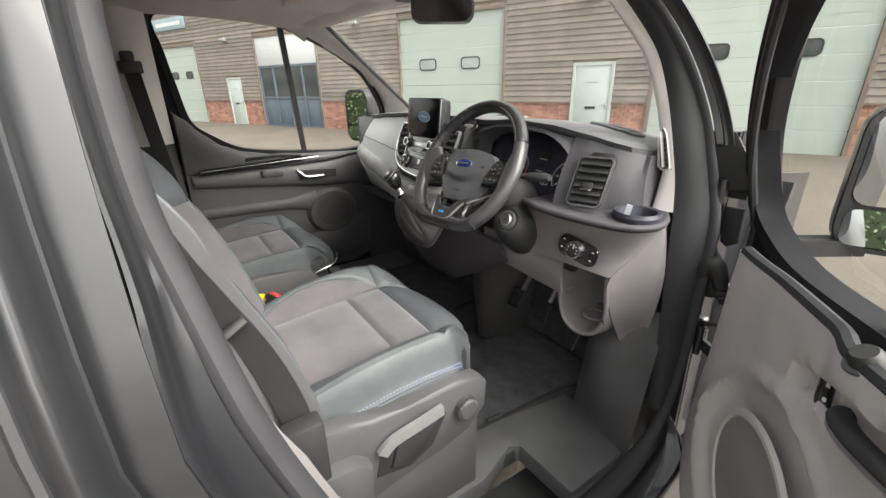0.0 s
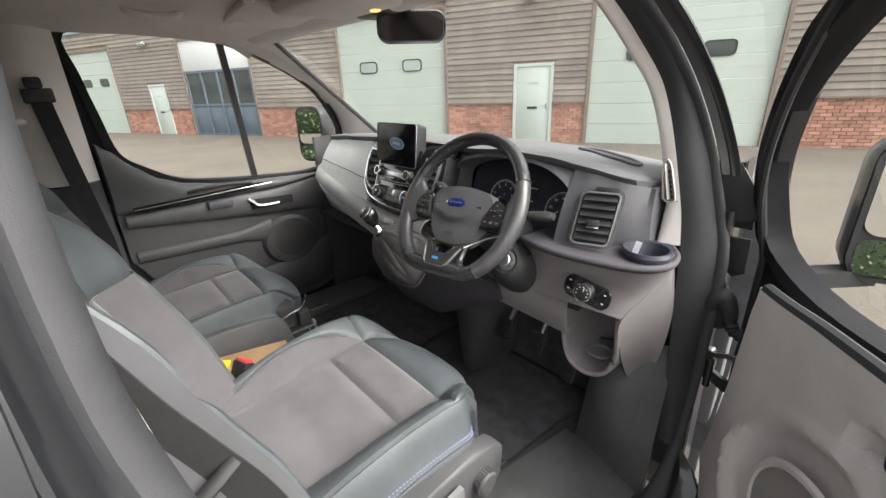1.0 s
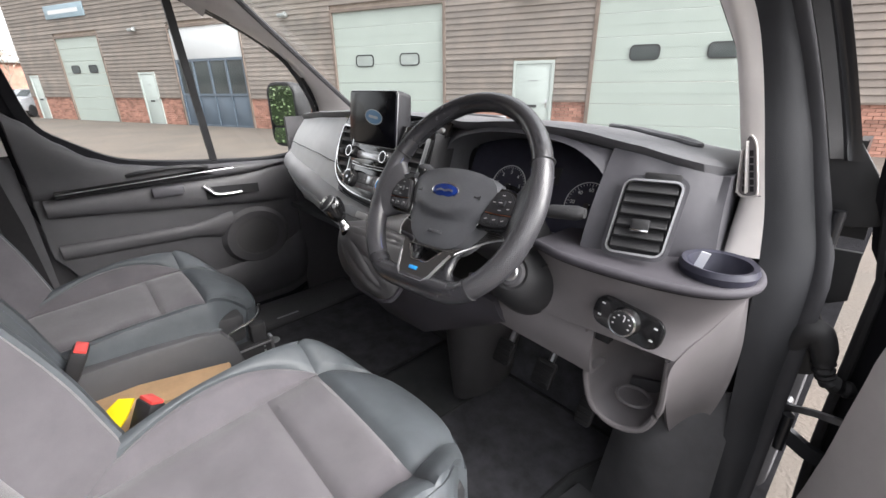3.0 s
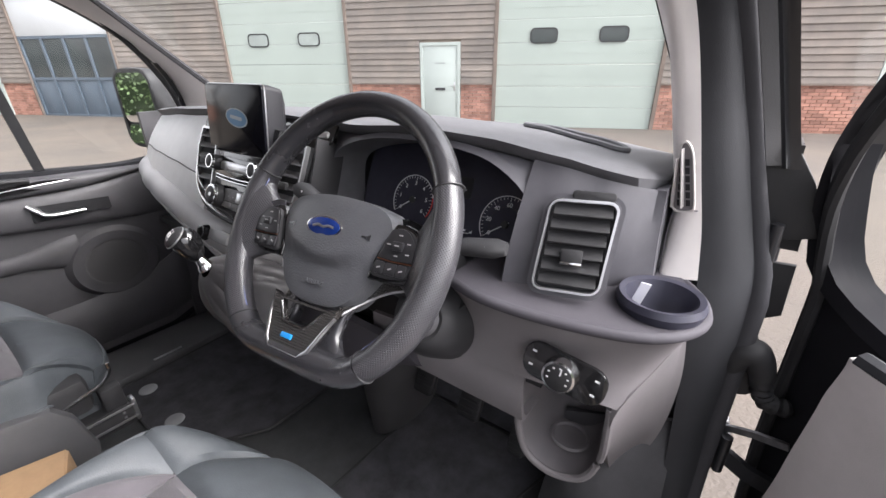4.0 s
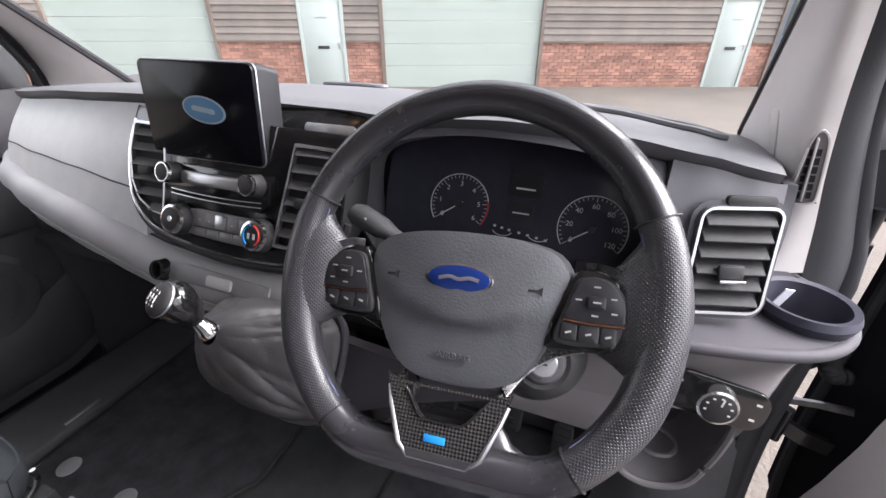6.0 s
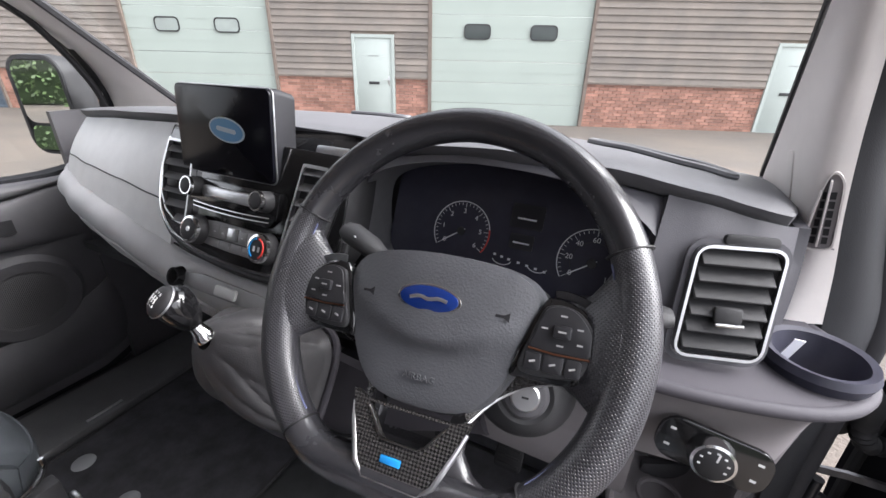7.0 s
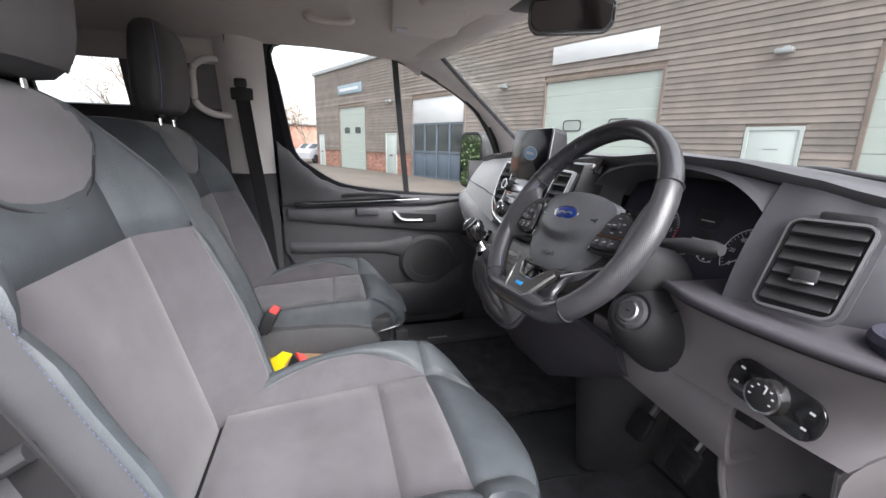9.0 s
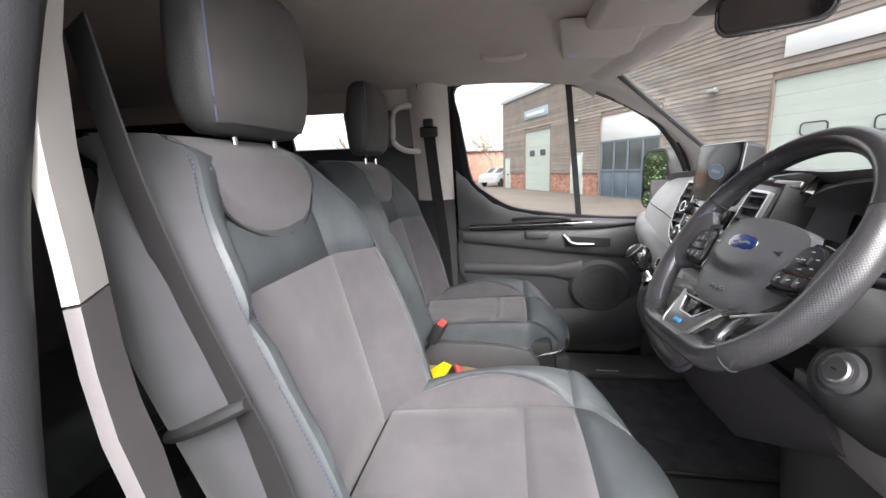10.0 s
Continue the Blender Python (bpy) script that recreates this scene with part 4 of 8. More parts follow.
def make_dash():
    def top(u, v):
        x = -0.80 + 1.60 * u
        a, b = lip(x), screen_base(x * 0.97) + Vector((0, 0.02, -0.012))
        if v < 0.12:
            t = v / 0.12
            return a + Vector((0, 0.012 - 0.014 * math.sin(math.pi * (0.12 + 0.38 * t) * 1.32) + 0.030 * (1 - t) ** 2, -0.015 - 0.015 * math.cos(math.pi * t)))
        t = (v - 0.12) / 0.88
        p = (a + Vector((0, 0.012, 0))).lerp(b, t)
        return p + Vector((0, 0, 0.012 * math.sin(math.pi * t)))
    part("pad", sheet(top, 60, 22, 0.02), DASH_TOP, dashboard, "dark grey soft top pad")
    # speaker and vent slots near the screen
    def on_pad(x, y):
        a, b = lip(x).y + 0.012, screen_base(x * 0.97).y + 0.02
        return top((x + 0.80) / 1.60, 0.12 + 0.88 * (y - a) / (b - a))
    for cx, cy, lx, ly, turn in ((0.630, 0.425, 0.108, 0.030, -20), (-0.02, 0.62, 0.085, 0.024, 0)):
        def oval(a, k=1.0):
            ca, sa = math.cos(a), math.sin(a)
            x, y = k * lx * math.copysign(abs(ca) ** 0.7, ca), k * ly * math.copysign(abs(sa) ** 0.8, sa)
            return on_pad(cx + x * math.cos(radians(turn)) - y * math.sin(radians(turn)), cy + x * math.sin(radians(turn)) + y * math.cos(radians(turn)))
        turns = [2 * math.pi * k / 40 for k in range(40)]
        part("demist_slot", loft([[oval(a, k) + Vector((0, 0, 0.0025)) for a in turns] for k in (1.0, 0.6, 0.02)], None, True, True), DARK, dashboard, "dark demist outlet")
        part("demist_rim", tube([oval(a) + Vector((0, 0, 0.003)) for a in turns], 0.0055, 8, True), DASH_TOP, dashboard, "raised outlet rim")
    # passenger upper panel
    def upper(u, v):
        x = -0.80 + 0.640 * u
        a, b = lip(x) + Vector((0, 0.010, -0.022)), ledge(x) + Vector((0, 0.004, 0.014))
        return a.lerp(b, v) + Vector((0, -0.012 * math.sin(math.pi * v), 0))
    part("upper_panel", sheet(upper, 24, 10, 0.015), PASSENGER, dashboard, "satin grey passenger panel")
    part("panel_seam", tube([upper(u / 20, 0.62) + Vector((0, -0.001, 0)) for u in range(1, 21)], 0.0016, 5), BLACK, dashboard)
    # ledge roll and lower glove box panel
    def band(u, v):
        x = -0.83 + 1.03 * u
        a = math.pi * (v - 0.08) * 0.92
        return ledge(x) + Vector((0, 0.012 - 0.038 * math.sin(a), 0.040 * math.cos(a) - 0.016))
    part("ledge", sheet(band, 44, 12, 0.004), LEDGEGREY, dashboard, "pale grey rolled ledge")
    part("ledge_seam", tube([band(u / 40, 0.06) for u in range(41)], 0.0018, 5), BLACK, dashboard)
    def lower(u, v):
        x = -0.88 + 0.98 * u
        a = ledge(min(x, 0.1)) + Vector((0, 0.000, -0.048))
        mid = a + Vector((0, 0.010 + 0.02 * (1 - u), -0.080))
        b = Vector((x, 0.26 + 0.07 * (1 - u), 1.07 - 0.02 * u))
        return a.lerp(mid, v).lerp(mid.lerp(b, v), v)
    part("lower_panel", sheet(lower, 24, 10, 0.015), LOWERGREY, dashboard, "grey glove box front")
    part("glovebox_slot", strip([lower(u / 10, 0.55) + Vector((0, -0.004, 0)) for u in range(5, 8)], 0.012, 0.006, (0, 0, 1)), BLACK, dashboard)
    part("under_panel", sheet(lambda u, v: Vector((-0.88 + 1.2 * u, 0.25 + 0.3 * v, 1.06 - 0.05 * v)), 6, 4, 0.02), BLACK, dashboard)
    # driver's upper fascia, binnacle sides
    def fascia(u, v):
        x = 0.645 + 0.160 * u
        a = lip(min(x, 0.790)) + Vector((0, 0.008, -0.018))
        a.x = x
        y = 0.165 + 0.11 * u + 0.035 * u ** 3
        b = Vector((x + 0.008 * u - 0.012 * (1 - u), y, 1.268))
        return a.lerp(b, v) + Vector((0, -0.012 * math.sin(math.pi * v), 0))
    part("vent_fascia", sheet(fascia, 14, 10, 0.02), DASH, dashboard)
    part("dash_end", sheet(lambda u, v: fascia(1, v).lerp(Vector((0.800, 0.50, 1.42 - 0.15 * v)), u), 4, 6, 0.015), DASH, dashboard)


def make_stack():
    """Centre stack: black panel, screen, vents, radio and heater knobs."""
    m0 = facing((0.0, 0.147, 1.40), (1, 0, 0), (0, -1, 0.38))
    curve = lambda pts, n=40: [(p.x, p.y) for p in spline([(x, y, 0) for x, y in pts], n)]
    swoop = curve([(-0.148, 0.078), (-0.166, 0.028), (-0.170, -0.020), (-0.160, -0.070), (-0.126, -0.104), (-0.080, -0.119), (-0.022, -0.128), (0.070, -0.132), (0.155, -0.126), (0.210, -0.108), (0.242, -0.070), (0.248, 0.0), (0.245, 0.068)], 60)
    part("stack_panel", plate(swoop, 0.004, bevel=0.0015), GLOSS, dashboard, "gloss black centre panel", m=m0)
    part("stack_body", plate([(x * 0.98, y * 0.98) for x, y in swoop], -0.07), BLACK, dashboard, m=m0)
    part("stack_chrome", tube([Vector((x, y - 0.001, 0.003)) for x, y in swoop[2:50]], 0.0030, 6), CHROME, dashboard, "chrome stack outline", m=m0)
    part("stack_rim", tube([Vector((x * 1.03, y * 1.06 - 0.002, -0.004)) for x, y in swoop[:52]], 0.0055, 8), BLACK, dashboard, m=m0)
    # swept vents either side of the screen
    left = [(-0.146, 0.056), (-0.080, 0.054), (-0.076, -0.010), (-0.078, -0.088), (-0.106, -0.084), (-0.134, -0.068), (-0.150, -0.040), (-0.156, 0.010)]
    right = [(0.169, 0.049), (0.160, 0.0), (0.142, -0.100), (0.168, -0.100), (0.198, -0.088), (0.220, -0.060), (0.232, -0.010), (0.236, 0.047)]
    for corners in (left, right):
        cx, cy = sum(x for x, _ in corners) / 8, sum(y for _, y in corners) / 8
        out = []
        for k, (x, y) in enumerate(corners):
            (px, py), (qx, qy) = corners[k - 1], corners[(k + 1) % 8]
            for t in (0.12, 0.0, -0.12):
                q, f = ((px, py), t) if t > 0 else ((qx, qy), -t)
                out.append((x + (q[0] - x) * f, y + (q[1] - y) * f) if t else (x + (cx - x) * 0.012, y + (cy - y) * 0.012))
        shrink = lambda k: [(cx + (x - cx) * k, cy + (y - cy) * (1 - (1 - k) * 0.6)) for x, y in out]
        vent = part("centre_vent", plate(out, 0.0015), DARK, dashboard, "chrome edged slatted air vent", m=m0 @ pose(0, 0, 0.0045))
        part("bezel", ring_plate(shrink(1.03), shrink(0.93), 0.009), SATIN, vent, "satin silver vent frame", m=m0 @ pose(0, 0, 0.0045))
        inside = shrink(0.93)
        for k in range(6):
            y = 0.040 - k * 0.0235
            xs = []
            for (x0, y0), (x1, y1) in zip(inside, inside[1:] + inside[:1]):
                if (y0 - y) * (y1 - y) < 0:
                    xs.append(x0 + (x1 - x0) * (y - y0) / (y1 - y0))
            if len(xs) >= 2:
                part("slat", block((min(xs), -0.0085, -0.0012), (max(xs), 0.0085, 0.0012), 0.0008, 1), SLATGREY, vent, m=m0 @ pose(0, y, 0.009, -38, 0, 0))
        part("tab", block((cx - 0.012, cy - 0.006, 0.012), (cx + 0.012, cy + 0.008, 0.021), 0.003), BLACK, vent, m=m0)
    # gloss shelf between screen and hood, with a small button bar
    mt = facing((0.150, 0.214, 1.462), (1, 0, 0), (0, -1, 0.75))
    part("upper_tray", plate(rounded(0.190, 0.050, 0.010), 0.004, bevel=0.0015), GLOSS, dashboard, "gloss black tray", m=mt)
    part("tray_bar", plate(rounded(0.085, 0.014, 0.005), 0.005, bevel=0.002), SATIN, dashboard, "silver button bar", m=mt @ pose(0.040, -0.006, 0.004))
    # screen
    ms = facing((0.007, 0.152, 1.481), (1, 0.03, 0), (0, -1, 0.12))
    screen = thing("touch_screen", "black tablet screen with a blue oval logo on the dashboard", "screen")
    face = rounded(0.216, 0.138, 0.010)
    rings = [[Vector((x * k + dx, y * k2 + dy, z)) for x, y in face] for k, k2, dx, dy, z in ((1.0, 1.0, 0, 0, 0.0), (1.012, 1.01, 0, 0, -0.004), (1.012, 1.01, 0, 0, -0.016), (1.0, 0.96, 0.010, -0.002, -0.034), (0.80, 0.80, 0.014, -0.012, -0.050))]
    part("housing", loft(rings), SCREENCASE, screen, "dark grey screen housing", m=ms)
    part("housing_edge", tube([Vector((x * 1.012, y * 1.01, -0.002)) for x, y in face], 0.0014, 6, True), SATIN, screen, "thin bright screen edge", m=ms)
    part("glass_face", plate(face, 0.004, bevel=0.002), SCREENGLASS, screen, m=ms)
    oval = [(0.037 * math.cos(a), 0.0165 * math.sin(a)) for a in (2 * math.pi * k / 28 for k in range(28))]
    part("logo_rim", plate([(x * 1.10, y * 1.14) for x, y in oval], 0.0003), LOGORIM, screen, m=ms @ pose(0.012, 0.004, 0.0042, 0, 0, -6))
    part("logo", plate(oval, 0.0003), LOGOBLUE, screen, m=ms @ pose(0.012, 0.004, 0.0048, 0, 0, -6))
    part("logo_bar", plate(rounded(0.044, 0.007, 0.0034), 0.0003), LOGORIM, screen, m=ms @ pose(0.012, 0.004, 0.0053, 0, 0, -6))
    part("stand", block((-0.07, -0.085, -0.055), (0.08, 0.03, -0.03), 0.012), BLACK, screen, m=ms)
    # radio bar with knobs
    mr = m0 @ pose(0.027, -0.021, 0.003) @ Matrix.Diagonal((0.95, 1, 1, 1))
    radio = thing("radio_panel", "gloss black radio strip with two round knobs", "radio")
    part("bar", plate([(-0.112, 0.020), (-0.108, -0.016), (-0.090, -0.028), (0.0, -0.034), (0.092, -0.036), (0.108, -0.022), (0.110, 0.020)], 0.010, bevel=0.003), GLOSS, radio, m=mr)
    part("slot", plate(rounded(0.130, 0.019, 0.006), 0.008, bevel=0.003), SATIN, radio, "silver bar between the knobs", m=mr @ pose(0.001, 0.001, 0.010))
    for dy in (-0.020, -0.027):
        part("line", tube([Vector((x, dy - 0.006 * (1 - (x / 0.1) ** 2) * 0.6, 0.0105)) for x in np.linspace(-0.092, 0.096, 14)], 0.0011, 5), CHROME, radio, m=mr)
    knob_prof = [(0.0, 0.026), (0.010, 0.026), (0.0130, 0.0245), (0.0145, 0.020), (0.0160, 0.012), (0.0170, 0.0)]
    for x in (-0.085, 0.086):
        k = part("knob", lathe(knob_prof, 24), BLACK, radio, "black knob with a chrome ring", m=mr @ pose(x, 0.004, 0.008))
        part("ring", lathe([(0.0128, 0.0255), (0.0150, 0.0255), (0.0156, 0.020), (0.0135, 0.020)], 24), CHROME, k, m=mr @ pose(x, 0.004, 0.008))
    # heater controls
    mh = m0 @ pose(0.039, -0.089, 0.003, -4, 0, 0) @ Matrix.Diagonal((0.95, 1, 1, 1))
    heater = thing("heater_panel", "grey heater control strip with two round knobs", "heater controls")
    part("plate", plate([(-0.086, 0.018), (-0.052, 0.021), (0.060, 0.021), (0.092, 0.018), (0.092, -0.016), (0.060, -0.023), (0.0, -0.023), (-0.052, -0.021), (-0.086, -0.018)], 0.008, bevel=0.003), HEATERGREY, heater, m=mh)
    big = [(0.0, 0.022), (0.017, 0.022), (0.0205, 0.020), (0.0235, 0.012), (0.0250, 0.0)]
    for x in (-0.083, 0.085):
        k = part("knob", lathe(big, 28), BLACK, heater, m=mh @ pose(x, 0, 0.007))
        part("ring", lathe([(0.0180, 0.0222), (0.0220, 0.0212), (0.0230, 0.016), (0.020, 0.016)], 28), CHROME, k, m=mh @ pose(x, 0, 0.007))
        if x > 0:
            for a0, a1, c in ((-60, 80, REDMARK), (100, 240, SKYBLUE)):
                pts = [Vector((0.0150 * math.cos(radians(a)), 0.0150 * math.sin(radians(a)), 0.0226)) for a in np.linspace(a0, a1, 12)]
                part("mark", tube(pts, 0.0014, 5), c, k, m=mh @ pose(x, 0, 0.007))
            for dx in (-0.005, 0.005):
                part("mark", block((dx - 0.002, -0.005, 0.0222), (dx + 0.002, 0.003, 0.0228)), KEYWHITE, k, m=mh @ pose(x, 0, 0.007))
        else:
            part("dot", lathe([(0, 0.0232), (0.004, 0.0232), (0.0045, 0.022)], 12), SATIN, k, m=mh @ pose(x, 0, 0.007))
    for x in (-0.042, -0.022, 0.026, 0.048):
        part("button", block((x - 0.0105, -0.0045, 0.006), (x + 0.0105, 0.0170, 0.0095), 0.002), HEATERGREY, heater, m=mh)
        part("symbol_bar", block((x - 0.002, 0.004, 0.0095), (x + 0.002, 0.006, 0.0099)), KEYWHITE, heater, m=mh)
    part("display", block((-0.010, -0.004, 0.006), (0.014, 0.017, 0.0110), 0.002), SATIN, heater, "silver hazard button", m=mh)
    for x in (-0.040, -0.014, 0.014, 0.042):
        part("button", block((x - 0.012, -0.019, 0.006), (x + 0.012, -0.0075, 0.0095), 0.002), HEATERGREY, heater, m=mh)
    part("line", tube([Vector((x, -0.0062, 0.0088)) for x in np.linspace(-0.056, 0.058, 8)], 0.0009, 5), BLACK, heater, m=mh)
    # button row on the ledge below
    md = facing((0.035, 0.079, 1.232), (1, 0.0, 0), (0, -1, 0.55))
    part("switch_panel", plate([(-0.105, 0.012), (-0.060, 0.018), (0.10, 0.014), (0.10, -0.012), (-0.060, -0.012), (-0.105, -0.010)], 0.004, bevel=0.0015), HEATERGREY, dashboard, m=md)
    part("hazard_button", plate(rounded(0.050, 0.018, 0.004), 0.005, bevel=0.002), LOWERGREY, dashboard, m=md @ pose(0.005, 0.001, 0.004))
    part("socket", lathe([(0, 0.006), (0.010, 0.006), (0.012, 0.014), (0.016, 0.014), (0.019, 0)], 20), GLOSS, dashboard, "round power socket", m=facing((-0.085, 0.078, 1.232), (1, 0, 0), (0, -1, 0.5)))


def make_cluster():
    cl = thing("instrument_cluster", "black instrument cluster with two white ringed dials", "instruments")
    mc = facing((0.455, 0.305, 1.350), (1, 0, 0), (0, -1, 0.42))
    part("face", plate(rounded(0.45, 0.19, 0.05), 0.006), CLUSTERBLACK, cl, m=mc)
    for x, r, lo, nums in ((-0.092, 0.049, -35, ("0", "1", "2", "3", "4", "5", "6")), (0.118, 0.050, -45, ("0", "20", "40", "60", "80", "100", "120"))):
        md = mc @ pose(x, -0.018 if x < 0 else -0.026, 0.007)
        dial = part("dial", lathe([(0.0, 0.0), (r, 0.0)], 40), CLUSTERBLACK, cl, m=md)
        arc = [Vector((r * math.cos(a), r * math.sin(a), 0.001)) for a in np.linspace(radians(215), radians(-35), 40)]
        part("ring", tube(arc, 0.0009, 5), DIALWHITE, dial, "white dial ring", m=md)
        if x < 0:
            red = [Vector((r * math.cos(a), r * math.sin(a), 0.0015)) for a in np.linspace(radians(12), radians(-35), 10)]
            part("red_zone", tube(red, 0.0013, 5), REDMARK, dial, m=md)
        ticks = bmesh.new()
        for k in range(31):
            a = radians(215 - 250 * k / 30)
            l = 0.008 if k % 5 == 0 else 0.004
            block((r - l - 0.002, -0.0004, 0), (r - 0.002, 0.0004, 0.0006), bm=ticks, m=Matrix.Rotation(a, 4, "Z"))
        part("ticks", ticks, DIALWHITE, dial, m=md, smooth=0)
        for k, w in enumerate(nums):
            a = radians(215 - 250 * k / 6)
            lettering(w, 0.011, md @ pose((r - 0.016) * math.cos(a), (r - 0.016) * math.sin(a), 0.001), DIALWHITE, dial)
        part("needle", block((-0.008, -0.0009, 0.002), (r - 0.012, 0.0009, 0.003), m=Matrix.Rotation(radians(215), 4, "Z")), DIALWHITE, dial, m=md)
        part("hub", lathe([(0, 0.006), (0.006, 0.006), (0.007, 0.001)], 16), BLACK, dial, m=md)
    part("display", plate(rounded(0.052, 0.038, 0.003), 0.001), DISPLAYGREY, cl, m=mc @ pose(0.012, 0.024, 0.007))
    part("display", plate(rounded(0.038, 0.024, 0.003), 0.001), DISPLAYGREY, cl, m=mc @ pose(0.010, -0.016, 0.007))
    part("reading_bar", block((-0.013, -0.0012, 0), (0.013, 0.0012, 0.0008)), DIALWHITE, cl, m=mc @ pose(0.010, -0.018, 0.0083))
    for k, x in enumerate((-0.028, -0.016, -0.004, 0.012, 0.026, 0.040, 0.054)):
        part("warning_mark", block((-0.0022, -0.0018, 0), (0.0022, 0.0018, 0.0006)), DIALWHITE, cl, m=mc @ pose(x, -0.043 - 0.0018 * k, 0.007))
    inner_ring = [Vector((0.118 + 0.031 * math.cos(a), -0.026 + 0.031 * math.sin(a), 0.008)) for a in np.linspace(radians(215), radians(-35), 36)]
    part("inner_ring", tube(inner_ring, 0.0005, 5), DISPLAYGREY, cl, m=mc)
    part("reading_bar", block((-0.015, -0.0014, 0), (0.015, 0.0014, 0.0008)), DIALWHITE, cl, m=mc @ pose(0.012, 0.020, 0.0083))
    for x in (-0.015, 0.042):
        arc = [Vector((x + 0.016 * math.cos(a), -0.047 + 0.010 * math.sin(a), 0.008)) for a in np.linspace(radians(200), radians(340), 10)]
        part("gauge_arc", tube(arc, 0.0008, 5), DIALWHITE, cl, m=mc)
    # binnacle: a hooded funnel from the pad to the cluster
    front = [(0.235, 0.205, 1.300), (0.232, 0.205, 1.390), (0.255, 0.205, 1.435), (0.325, 0.200, 1.462), (0.42, 0.196, 1.474), (0.535, 0.200, 1.468), (0.60, 0.205, 1.448), (0.652, 0.205, 1.402), (0.655, 0.200, 1.330), (0.61, 0.19, 1.265), (0.45, 0.185, 1.25), (0.30, 0.19, 1.262)]
    ring0 = spline(front, 48, True)
    mid = Vector((0.45, 0.205, 1.37))
    outer = [mid + (p - mid) * 1.07 + Vector((0, 0.012, 0)) for p in ring0]
    inner = [Vector((0.448 + (p.x - mid.x) * 1.03, 0.30, 1.354 + (p.z - 1.365) * 0.88)) for p in ring0]
    part("binnacle", loft([outer, ring0, [a.lerp(b, 0.10) for a, b in zip(ring0, inner)]], None, True, False), HOOD, cl, "dark grey hooded surround")
    part("hood_lining", loft([[a.lerp(b, k) for a, b in zip(ring0, inner)] for k in (0.10, 0.5, 1.0)], None, True, False), HOODLINING, cl, "black hood lining")
    top_run = [p for p in outer if p.z > 1.36]
    top_run.sort(key=lambda p: math.atan2(p.z - 1.30, mid.x - p.x))
    def brow(u, v):
        p = top_run[int(round(u * (len(top_run) - 1)))]
        q = lip(min(0.668, max(0.20, p.x + (0.02 if p.x > 0.6 else 0.0)))) + Vector((0, 0.022, -0.026))
        return p.lerp(q, v)
    part("brow", sheet(brow, len(top_run) - 1, 3, 0.004), HOOD, cl, "grey panel under the pad")
    part("back_plate", block((0.215, 0.345, 1.22), (0.645, 0.355, 1.458), 0.003), BLACK, cl)
    return cl


